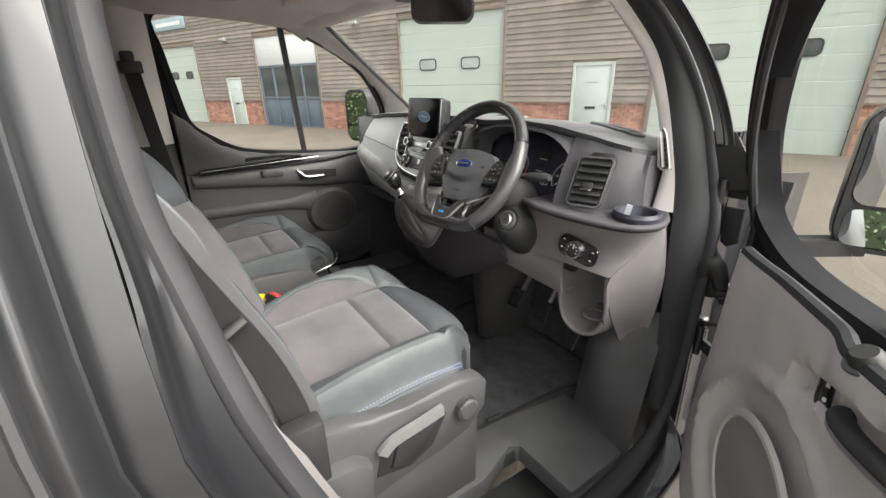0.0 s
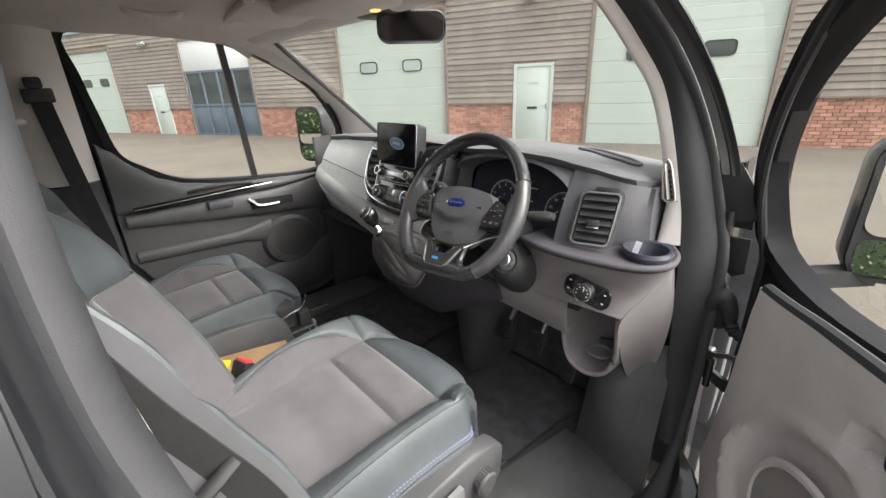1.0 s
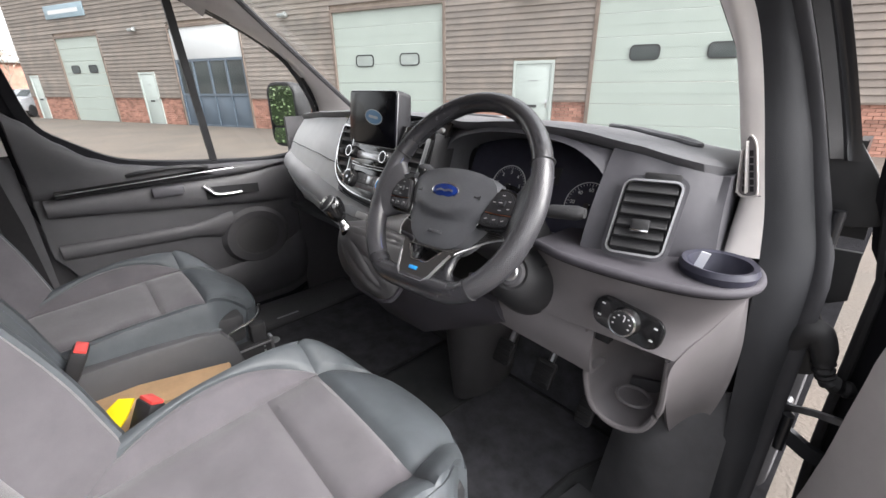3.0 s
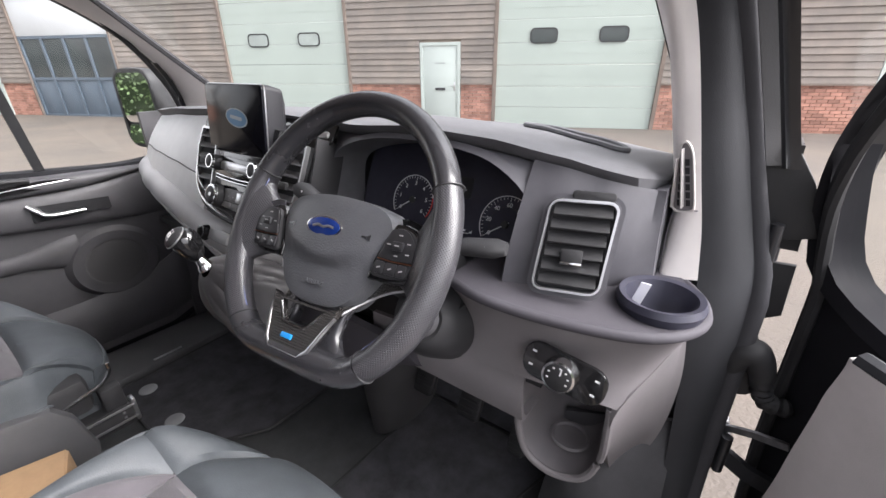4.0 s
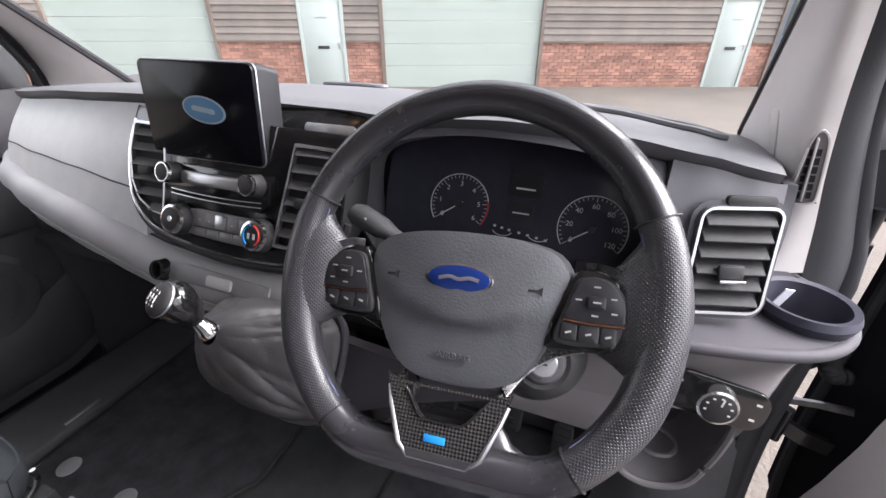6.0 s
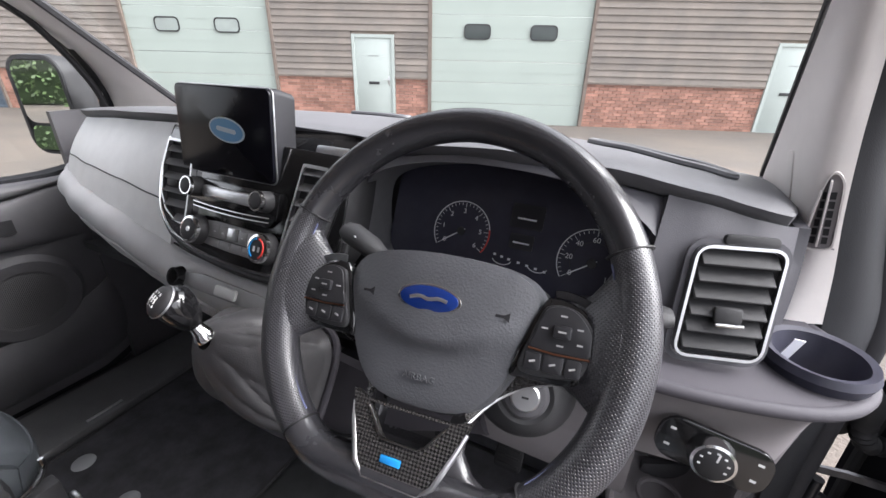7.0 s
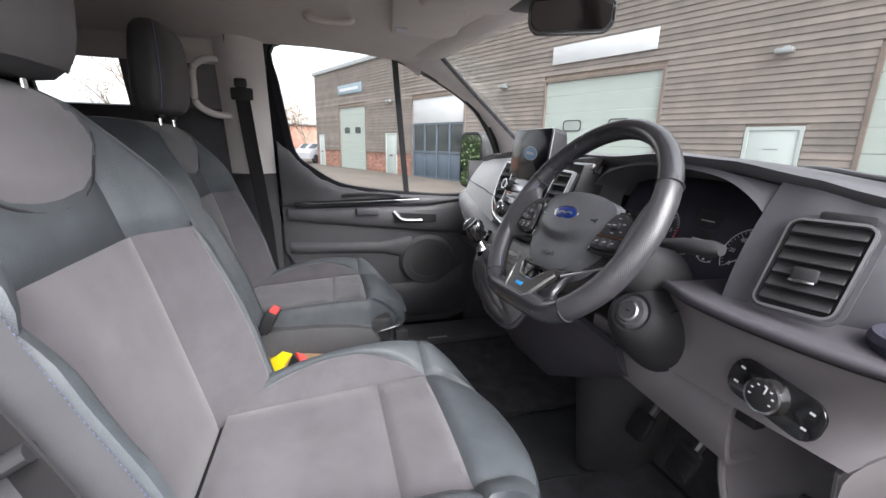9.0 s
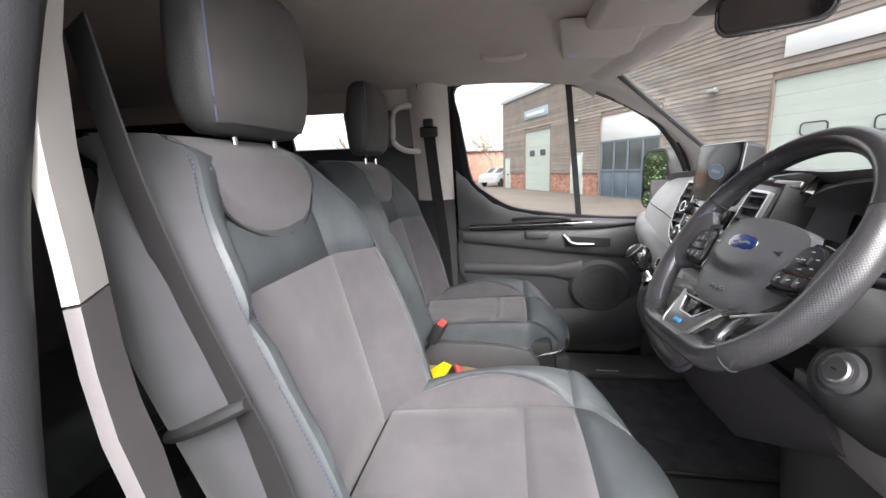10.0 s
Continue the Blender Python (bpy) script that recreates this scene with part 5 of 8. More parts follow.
def make_driver_side():
    # shelf with cup holder
    edge = [(0.560, 0.135, 1.292), (0.626, 0.112, 1.294), (0.70, 0.118, 1.290), (0.78, 0.140, 1.285), (0.834, 0.165, 1.282), (0.870, 0.198, 1.281), (0.889, 0.24, 1.282), (0.881, 0.29, 1.284), (0.852, 0.335, 1.286)]
    front = spline(edge, 30)
    def shelf(u, v):
        k = min(28, int(u * 29))
        p = front[k].lerp(front[k + 1], u * 29 - k)
        back = Vector((0.56 + 0.27 * u, 0.26 + 0.10 * u, 1.288))
        return p.lerp(back, v)
    bm = loft([[shelf(i / 58, j / 24) for j in range(25)] for i in range(59)], None, False, False)
    hole = [f for f in bm.faces if math.dist(f.calc_center_median().xy, (0.834, 0.242)) < 0.049]
    bmesh.ops.delete(bm, geom=hole, context="FACES")
    bmesh.ops.recalc_face_normals(bm, faces=bm.faces)
    bmesh.ops.solidify(bm, geom=bm.faces[:], thickness=0.006)
    part("shelf", bm, SHELFGREY, dashboard, "dark grey shelf beside the wheel")
    part("shelf_lip", tube([p + Vector((0, 0.003, -0.006)) for p in front], 0.008, 10), SHELFGREY, dashboard)
    part("shelf_seam", tube([p + Vector((0, 0.008, -0.0165)) for p in front], 0.0022, 6), DARK, dashboard)
    # cup holder
    mc = pose(0.834, 0.242, 1.292) @ Matrix.Diagonal((0.85, 0.85, 1, 1))
    cup = thing("cup_holder", "round dark cup holder in the dashboard shelf", "cup holder")
    part("bowl", lathe([(0.062, -0.010), (0.066, 0.002), (0.062, 0.011), (0.053, 0.009), (0.043, -0.026), (0.038, -0.034), (0, -0.035)], 36), CUPDARK, cup, m=mc)
    part("paper_slip", block((-0.034, 0.012, -0.03), (-0.018, 0.0135, 0.014)), PAPER, cup, "folded white paper slip", m=mc @ pose(0, 0, 0, 10, 12, 25))
    # outer vent
    c = Vector((0.724, 0.200, 1.358))
    mv = facing(c, (0.070, 0.036, -0.004), (0.26, -1, 0.38))
    vent = thing("air_vent", "slatted dash air vent with a chrome frame", "air vent")
    w, h = 0.083, 0.117
    skew = lambda pts: [(x + 0.12 * y, y) for x, y in pts]
    part("cavity", plate(skew(rounded(w, h, 0.012)), 0.003), DARK, vent, m=mv)
    part("bezel", ring_plate(skew(rounded(w + 0.006, h + 0.008, 0.015)), skew(rounded(w, h + 0.001, 0.011)), 0.011), SATIN, vent, "chrome vent frame", m=mv)
    part("surround", ring_plate(skew(rounded(w + 0.020, h + 0.022, 0.02)), skew(rounded(w + 0.009, h + 0.011, 0.014)), 0.003), DASH, vent, m=mv)
    for k in range(6):
        y = -h / 2 + 0.014 + k * 0.0186
        part("slat", block((-w / 2 + 0.004, -0.010, -0.0015), (w / 2 - 0.004, 0.010, 0.0015), 0.001, 1), BLACK, vent, m=mv @ pose(0.12 * y, y, 0.007, -36, 0, 0))
    part("tab", block((-0.016, -0.021, 0.010), (0.012, -0.003, 0.017), 0.003), BLACK, vent, m=mv)
    part("tab_trim", block((-0.016, -0.024, 0.018), (0.012, -0.020, 0.021), 0.001), CHROME, vent, m=mv)
    # vent wheel above
    part("vent_wheel", plate(rounded(0.055, 0.012, 0.005), 0.006, bevel=0.002), BLACK, dashboard, m=facing((0.733, 0.227, 1.423), (1, 0.45, -0.05), (0.3, -1, 0.3)))
    # lower panel with light switch
    def lower(u, v):
        k = min(28.0, u * 23.0)
        q = int(k)
        p = front[q].lerp(front[q + 1], k - q) + Vector((0, 0.012, -0.018))
        low = Vector((0.565 + 0.252 * u, 0.155 + 0.035 * u, 1.136 - 0.006 * u))
        return p.lerp(low, v) + Vector((0, 0.010 * math.sin(math.pi * v), 0))
    part("knee_panel", sheet(lower, 29, 10, 0.010), TAUPE, dashboard, "warm grey driver's lower panel")
    ms = facing((0.749, 0.146, 1.196), (1, 0.10, -0.16), (0.05, -1, 0.20))
    sw = thing("light_switch", "black light switch plate with a chrome ringed dial", "light switch")
    part("plate", plate(rounded(0.118, 0.056, 0.022), 0.005, bevel=0.002), GLOSS, sw, m=ms)
    part("dial", lathe([(0, 0.020), (0.018, 0.020), (0.021, 0.018), (0.023, 0.004)], 32), BLACK, sw, m=ms @ pose(-0.002, 0, 0.003))
    part("ring", lathe([(0.0195, 0.020), (0.0225, 0.019), (0.0245, 0.003), (0.0225, 0.003)], 32), CHROME, sw, m=ms @ pose(-0.002, 0, 0.003))
    part("pointer", block((-0.001, 0.004, 0.0232), (0.001, 0.014, 0.0238)), WHITE, sw, m=ms)
    for x, y in ((-0.045, 0.012), (-0.045, -0.010), (0.044, 0.012), (0.044, -0.010)):
        part("symbol_bar", block((x - 0.003, y - 0.0014, 0.005), (x + 0.003, y + 0.0014, 0.0056)), WHITE, sw, m=ms)
    for k in range(7):
        a = radians(200 - 220 * k / 6)
        part("symbol_bar", block((-0.0015, -0.001, 0), (0.0015, 0.001, 0.0006)), WHITE, sw, m=ms @ pose(-0.002 + 0.014 * math.cos(a), 0.014 * math.sin(a), 0.0232))
    # flared end cheek and open pocket
    fold = [lower(1, 0), lower(1, 0.5), Vector((0.817, 0.192, 1.12)), Vector((0.812, 0.225, 1.02)), Vector((0.810, 0.268, 0.945)), Vector((0.812, 0.305, 0.885))]
    wing = [Vector((0.892, 0.250, 1.262)), Vector((0.890, 0.292, 1.19)), Vector((0.888, 0.318, 1.11)), Vector((0.878, 0.330, 1.02)), Vector((0.862, 0.340, 0.945)), Vector((0.838, 0.350, 0.885))]
    fold[0] = fold[0] + Vector((0, 0, 0.016))
    wing[0] = wing[0] + Vector((0, 0, 0.014))
    fa, wa = spline(fold, 25), spline(wing, 25)
    def cheek(u, v):
        a, b = fa[int(round(v * 24))], wa[int(round(v * 24))]
        k = min(28.0, 23.0 + 5.9 * u)
        q = int(k)
        edge = front[q].lerp(front[min(29, q + 1)], k - q) + Vector((0, 0.010, -0.006))
        keep = (1 - v) ** 3
        return a.lerp(b, u) + Vector((0.004, 0.022, 0)) * math.sin(math.pi * u) * (1 - keep) + (edge - fa[0].lerp(wa[0], u)) * keep
    part("cheek", sheet(cheek, 14, 24, 0.008), TAUPE, dashboard, "flared warm grey end cheek")
    rim = spline([(0.665, 0.178, 1.136), (0.667, 0.190, 1.07), (0.668, 0.198, 1.00), (0.688, 0.200, 0.945), (0.735, 0.203, 0.925), (0.785, 0.208, 0.945), (0.806, 0.214, 1.00), (0.809, 0.204, 1.07), (0.808, 0.200, 1.120)], 36)
    part("pocket_rim", tube(rim, 0.0065, 8), TAUPE, dashboard, "rounded pocket edge")
    mid = Vector((0.74, 0.20, 1.05))
    def shrink(k, dy, dz):
        return [mid + Vector(((p.x - mid.x) * k, (p.y - mid.y), (p.z - mid.z) * (k if p.z < mid.z else 1))) + Vector((0, dy, dz)) for p in rim]
    bm = loft([rim, shrink(0.95, 0.06, 0.006), shrink(0.88, 0.13, 0.012), shrink(0.70, 0.165, 0.03), shrink(0.05, 0.17, 0.06)], None, False, False)
    part("pocket", bm, TAUPE, dashboard, "open storage pocket")
    bm = loft([rim, shrink(1.03, 0.03, -0.010), shrink(1.0, 0.085, -0.018), shrink(0.93, 0.14, -0.010), shrink(0.80, 0.19, 0.01)], None, False, False)
    part("pocket_body", bm, TAUPE, dashboard)
    # underside between knee panel and column
    def knee(u, v):
        x = -0.04 + 0.52 * u
        a = Vector((x, 0.130 - 0.02 * math.sin(math.pi * u), 1.20 - 0.06 * u))
        b = Vector((x + 0.05 * (1 - u), 0.17 + 0.03 * u, 0.90 + 0.26 * max(0, u - 0.35) ** 1.0))
        return a.lerp(b, v) + Vector((0, -0.045 * math.sin(math.pi * v) * (1 - 0.9 * u), -0.02 * math.sin(math.pi * v)))
    part("knee_bolster", sheet(knee, 20, 10, 0.015), SHELFGREY, dashboard, "warm grey lower console")
    def shin(u, v):
        a, b = Vector((0.39 + 0.29 * u, 0.135 + 0.045 * u, 1.165 - 0.020 * u)), Vector((0.385 + 0.295 * u, 0.165 + 0.030 * u, 1.060 - 0.038 * u))
        return a.lerp(b, min(1.0, v / 0.8)) + Vector((0, 0.05 * max(0, v - 0.8) / 0.2 - 0.014 * math.sin(math.pi * min(1, v)), 0))
    part("lower_bolster", sheet(shin, 16, 12, 0.010), TAUPE, dashboard, "warm grey panel under the column")
    part("bottle_ring", tube([(0.742 + 0.032 * math.cos(a), 0.262 + 0.030 * math.sin(a), 0.965) for a in (2 * math.pi * k / 28 for k in range(28))], 0.004, 6, True), TAUPE, dashboard)
    part("column_skirt", sheet(lambda u, v: Vector((0.515 + (0.15 * u - 0.075) * (1 - 0.35 * v), 0.140 + 0.02 * math.sin(math.pi * u) + 0.07 * v, 1.25 - 0.13 * v)), 6, 6, 0.02), BLACK, dashboard, "black column skirt")
    part("knee_back", sheet(lambda u, v: Vector((0.40 + 0.30 * u, 0.22, 1.28 - 0.18 * v)), 4, 4, 0.02), BLACK, dashboard)
    part("console_side", sheet(lambda u, v: knee(0, v).lerp(Vector((-0.06, 0.5, 1.15 - 0.3 * v)), u), 4, 8, 0.015), TAUPE, dashboard)
    rings = []
    for k in range(9):
        t = k / 8
        rx, ry = 0.105 - 0.045 * t * t, 0.17 - 0.03 * t
        rings.append([Vector((0.195 - 0.02 * t + rx * math.cos(a), 0.42 + 0.02 * t + ry * math.sin(a), 1.0 - 0.43 * t)) for a in (2 * math.pi * q / 28 for q in range(28))])
    part("centre_duct", loft(rings), LOWERDUCT, dashboard, "dark grey centre duct cover")


LOWERDUCT = surface("dark grey duct plastic", (0.049, 0.047, 0.049), 0.6, grain=0.5, grain_size=800, vary=0.15, vary_size=9)
SHELFGREY = surface("dark warm grey shelf plastic", (0.066, 0.062, 0.072), 0.7, spec=0.3, grain=0.5, grain_size=900, vary=0.1, vary_size=9)
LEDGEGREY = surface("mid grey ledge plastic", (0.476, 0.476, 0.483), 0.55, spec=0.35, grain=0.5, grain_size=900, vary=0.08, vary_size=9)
HOOD = surface("grey instrument hood", (0.118, 0.116, 0.130), 0.5, grain=0.5, grain_size=900, vary=0.1, vary_size=12)
HOODLINING = surface("dark grey hood lining", (0.130, 0.130, 0.138), 0.5, grain=0.4, grain_size=900, vary=0.15, vary_size=20)
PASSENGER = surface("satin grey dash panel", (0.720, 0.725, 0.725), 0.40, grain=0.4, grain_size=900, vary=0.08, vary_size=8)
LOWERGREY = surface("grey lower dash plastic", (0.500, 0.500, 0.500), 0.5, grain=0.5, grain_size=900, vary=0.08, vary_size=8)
SLATGREY = surface("grey vent slat plastic", (0.085, 0.085, 0.09), 0.45, vary=0.1, vary_size=20)
HEATERGREY = surface("grey control panel plastic", (0.24, 0.24, 0.245), 0.42, vary=0.08, vary_size=30)
KEYWHITE = surface("pale symbol print", (0.55, 0.55, 0.56), 0.6)
SCREENCASE = surface("black screen housing plastic", (0.014, 0.014, 0.017), 0.55, spec=0.3, vary=0.15, vary_size=20)
SCREENGLASS = surface("black screen glass", (0.006, 0.006, 0.009), 0.14, spec=0.12, vary=0.1, vary_size=30)
LOGOBLUE = surface("screen logo blue", (0.10, 0.28, 0.50), 0.4)
LOGORIM = surface("screen logo rim", (0.45, 0.55, 0.62), 0.4)
CLUSTERBLACK = surface("instrument black", (0.050, 0.050, 0.070), 0.14, vary=0.1, vary_size=30)
DIALWHITE = surface("dial white", (0.75, 0.76, 0.78), 0.6)
DISPLAYGREY = surface("dim grey display", (0.03, 0.03, 0.035), 0.3)
CUPDARK = surface("dark blue-grey cup rubber", (0.036, 0.036, 0.054), 0.42, vary=0.15, vary_size=30)
make_dash()
make_stack()
make_cluster()
make_driver_side()


# ---- steering wheel, column, stalks ----
def make_wheel():
    w = thing("steering_wheel", "black perforated leather steering wheel with flat lower edge", "steering wheel")
    tilt = 34.0
    mw = facing((0.463, 0.0124, 1.3874), (1, 0.02, 0), (0.02, -math.cos(radians(tilt)), math.sin(radians(tilt)))) @ pose(0, 0, 0, 0, 0, 4.0)
    R, r = 0.1752, 0.0162
    half = [(0.0, 0.1752), (0.046, 0.1690), (0.0876, 0.1517), (0.1239, 0.1239), (0.1517, 0.0876), (0.1692, 0.0453), (0.1752, 0.0), (0.1738, -0.034), (0.1680, -0.068),
            (0.1560, -0.100), (0.1350, -0.1305), (0.1130, -0.1520), (0.0930, -0.1640), (0.0700, -0.1685), (0.0400, -0.1690), (0.0, -0.1690)]
    loop = spline([(x, y, 0.004) for x, y in half] + [(-x, y, 0.004) for x, y in reversed(half[1:-1])], 240, True)
    turns = sorted((math.degrees(math.atan2(p.y, p.x)) % 360, k) for k, p in enumerate(loop))
    def rim_at(a):
        """The rim's middle line at an angle about the hub: round above, cut flat below."""
        d = math.degrees(a) % 360
        for (a0, k0), (a1, k1) in zip(turns, turns[1:] + [(turns[0][0] + 360, turns[0][1])]):
            if a0 <= d <= a1 or a0 <= d + 360 <= a1:
                t = ((d if d >= a0 else d + 360) - a0) / max(1e-6, a1 - a0)
                return loop[k0].lerp(loop[k1], t)
        return loop[turns[0][1]].copy()
    def rim_part(a0, a1, mat, rad, label=""):
        n = max(8, int(abs(a1 - a0) / 2.0))
        angles = [a0 + (a1 - a0) * k / n for k in range(n + 1)]
        pts = [rim_at(radians(a)) for a in angles]
        rings = []
        for k, a in enumerate(angles):
            d = (rim_at(radians(a + 1.0)) - rim_at(radians(a - 1.0))).normalized()
            side = d.cross(Vector((0, 0, 1)))
            q = (a + 360) % 360
            low = smoothstep(205, 235, q) * smoothstep(335, 305, q)
            wide = rad + 0.0036 * (math.exp(-(((q + 180) % 360 - 180 + 16) / 26) ** 4) + math.exp(-((q - 196) / 26) ** 4)) + 0.0016 * low + 0.0022 * math.exp(-((q - 270) / 24) ** 4)
            deep = rad + 0.0030
            ring = []
            for j in range(20):
                t = 2 * math.pi * j / 20
                c, e = math.cos(t), math.sin(t)
                # the lower half has a crest along its face
                crest = 1 + low * (0.10 * max(0.0, e) ** 3 - 0.06 * max(0.0, e) * abs(c))
                ring.append(pts[k] + side * wide * c + Vector((0, 0, deep * e * crest)))
            rings.append(ring)
        bm = loft(rings)
        uv = bm.loops.layers.uv.new("skin")
        run = [0.0]
        for p, q in zip(pts, pts[1:]):
            run.append(run[-1] + (q - p).length)
        for i, f in enumerate(list(bm.faces)[:n * 20]):
            k, j = divmod(i, 20)
            for lp, (dk, dj) in zip(f.loops, ((0, 0), (0, 1), (1, 1), (1, 0))):
                lp[uv].uv = (run[k + dk], (j + dj) / 20 * 0.112)
        return part("rim", bm, mat, w, label, m=mw)
    rim_part(22.3, 157.7, RIM, r, "smooth black leather upper rim")
    rim_part(-52.6, 21.7, PERF, r, "perforated leather grip")
    rim_part(158.3, 232.6, PERF, r, "perforated leather grip")
    rim_part(233.2, 306.8, RIM, r, "smooth black leather lower rim")
    for a in (22.0, 158.0, 232.9, 307.1):
        p = rim_at(radians(a))
        d = (rim_at(radians(a + 1)) - rim_at(radians(a - 1))).normalized()
        mm = mw @ facing(p, (0, 0, 1), d)
        part("seam", lathe([(r + 0.001, -0.0014), (r + 0.0034, -0.0005), (r + 0.0034, 0.0005), (r + 0.001, 0.0014)], 20, m=mm), BLACK, w)
    # stitching on the inner side
    for a0, a1 in ((-50, -24), (204, 230), (161, 172), (8, 19)):
        bm = bmesh.new()
        for k in range(34):
            a = radians(a0 + (a1 - a0) * k / 33)
            p = rim_at(a) * (1 - 0.0155 / R) + Vector((0, 0, 0.006))
            block((-0.0008, -0.0018, -0.0008), (0.0008, 0.0018, 0.0008), bm=bm, m=Matrix.Translation(p) @ Matrix.Rotation(a + 0.5, 4, "Z"))
        part("stitching", bm, STITCH, w, "blue thread", m=mw, smooth=0)
    mh = mw @ pose(0, -0.026, -0.022) @ Matrix.Diagonal((0.97, 0.95, 0.97, 1))
    ma = mw @ pose(0, -0.026, -0.022) @ Matrix.Diagonal((1.14, 1.0, 0.97, 1))
    # airbag pad
    side = [(0.045, 0.067), (0.074, 0.059), (0.087, 0.044), (0.088, 0.028), (0.082, -0.005), (0.066, -0.046), (0.050, -0.068), (0.030, -0.078)]
    prof = [(0.0, 0.070)] + side + [(0.0, -0.080)] + [(-x, y) for x, y in reversed(side)]
    ring = [(p.x, p.y) for p in spline([(x, y, 0) for x, y in prof], 42, True)]
    def pad_z(x, y):
        crease = 0.0065 * math.tanh((y + 0.020 - 4.6 * x * x) / 0.004)
        return 0.018 + 0.006 * (1 - (x / 0.08) ** 2) - 0.02 * max(0, -y) * 0.5 + crease * (1 - (x / 0.085) ** 2)
    rings = []
    for s, dz in [(1.0, -0.030), (1.0, -0.006), (0.985, 0.0)] + [(k, 0.009 - 0.005 * k ** 6) for k in np.linspace(0.955, 0.02, 30)]:
        rings.append([Vector((x * s, y * s, (pad_z(x * s, y * s) if dz > 0.003 else 0.014) + dz)) for x, y in ring])
    pad = part("airbag_cover", loft(rings), PAD, w, "grained black airbag cover", m=ma)
    oval = [(0.0305 * math.cos(a), 0.0125 * math.sin(a)) for a in (2 * math.pi * k / 36 for k in range(36))]
    mo = mw @ pose(-0.001, -0.003, 0.0140, 4, 0, 0)
    badge = part("badge", plate([(x * 1.06, y * 1.10) for x, y in oval], 0.0022, bevel=0.001), CHROME, w, "blue oval badge with a chrome edge", m=mo)
    part("enamel", plate([(x * 0.97, y * 0.94) for x, y in oval], 0.0014, bevel=0.0005), BLUE, badge, m=mo @ pose(0, 0, 0.0016))
    wave = spline([(-0.019, -0.0012, 0.0033), (-0.009, 0.0012, 0.0033), (0.0, -0.0006, 0.0033), (0.010, 0.0012, 0.0033), (0.019, -0.0004, 0.0033)], 20)
    part("badge_bar", tube(wave, 0.0017, 8, flat=0.4), SATIN, badge, "plain pale bar", m=mo)
    for x in (-0.060, 0.060):
        horn = bmesh.new()
        block((-0.0055, -0.0012, 0.0), (0.0010, 0.0012, 0.0010), bm=horn)
        plate([(0.0010, -0.0012), (0.0055, -0.0040), (0.0055, 0.0040), (0.0010, 0.0012)], 0.0010, bm=horn)
        part("horn_mark", horn, RIM, pad, m=ma @ pose(x, 0.020, pad_z(x, 0.020) + 0.0088, 0, 6 if x > 0 else -6, 0), smooth=0)
    lettering("AIRBAG", 0.0085, ma @ pose(0, -0.050, 0.0285, 2, 0, 0), PAD, w, 0.0010)
    # spokes and switch pods
    for s in (-1, 1):
        # leather web from the grip to the pod
        rings = []
        for x, cy, hy, hz, cz in ((0.085, -0.020, 0.028, 0.008, -0.024), (0.112, -0.020, 0.031, 0.010, -0.019), (0.130, -0.019, 0.036, 0.012, -0.014), (0.142, -0.017, 0.044, 0.015, -0.008), (0.153, -0.013, 0.056, 0.018, -0.002), (0.164, -0.008, 0.076, 0.018, 0.002), (0.172, -0.004, 0.094, 0.012, 0.003)):
            ring = []
            for k in range(28):
                t = 2 * math.pi * k / 28
                c, q = math.cos(t), math.sin(t)
                ring.append(Vector((s * (x - 0.004 * abs(c) ** 3), cy + hy * math.copysign(abs(c) ** 0.75, c), cz + hz * math.copysign(abs(q) ** 0.75, q))))
            rings.append(ring)
        bm = loft(rings)
        uv = bm.loops.layers.uv.new("skin")
        for f in bm.faces:
            for loop in f.loops:
                loop[uv].uv = (loop.vert.co.x, loop.vert.co.y)
        part("spoke", bm, PERF, w, "leather wrapped spoke", m=mw)
        m = mw @ pose(s * 0.001, -0.017, -0.016) @ Matrix.Diagonal((1.18, 0.88, 0.97, 1))
        def outline(pts):
            got = [(p.x, p.y) for p in spline([(s * x, y, 0) for x, y in pts], 40, True)]
            return got if s > 0 else list(reversed(got))
        out = [(0.085, 0.026), (0.090, 0.032), (0.100, 0.034), (0.112, 0.029), (0.1215, 0.014), (0.123, -0.002), (0.118, -0.026), (0.110, -0.033), (0.084, -0.036), (0.073, -0.030), (0.079, 0.0)]
        shell = [(0.088, 0.038), (0.095, 0.0425), (0.105, 0.041), (0.119, 0.033), (0.1285, 0.016), (0.130, -0.004), (0.124, -0.032), (0.112, -0.042), (0.080, -0.044), (0.069, -0.040), (0.078, 0.0)]
        part("bezel", plate(outline([(x * 0.965, y * 0.95) for x, y in shell]), 0.012, bevel=0.004), GLOSS, w, "gloss black spoke shell", m=m @ pose(0, 0, 0.008))
        pod = part("switch_pod", plate(outline(out), 0.006, bevel=0.002), BLACK, w, "black switch pod", m=m @ pose(0, 0, 0.019))
        top = [(0.082, 0.004), (0.087, 0.025), (0.092, 0.0310), (0.101, 0.0325), (0.110, 0.028), (0.1195, 0.013), (0.121, -0.003), (0.119, -0.0095), (0.098, -0.0105), (0.080, -0.009)]
        part("key_plate", plate(outline(top), 0.0022, bevel=0.001), KEYBLACK, pod, m=m @ pose(0, 0, 0.0245))
        key = part("rocker", plate(rounded(0.0125, 0.012, 0.002), 0.004, bevel=0.0012), KEYBLACK, pod, m=m @ pose(s * 0.1010, 0.009, 0.0265, 6, 0, 0))
        part("symbol_bar", block((-0.0028, -0.0008, 0), (0.0028, 0.0008, 0.0003)), KEYMARK, key, m=m @ pose(s * 0.1010, 0.009, 0.0307, 6, 0, 0))
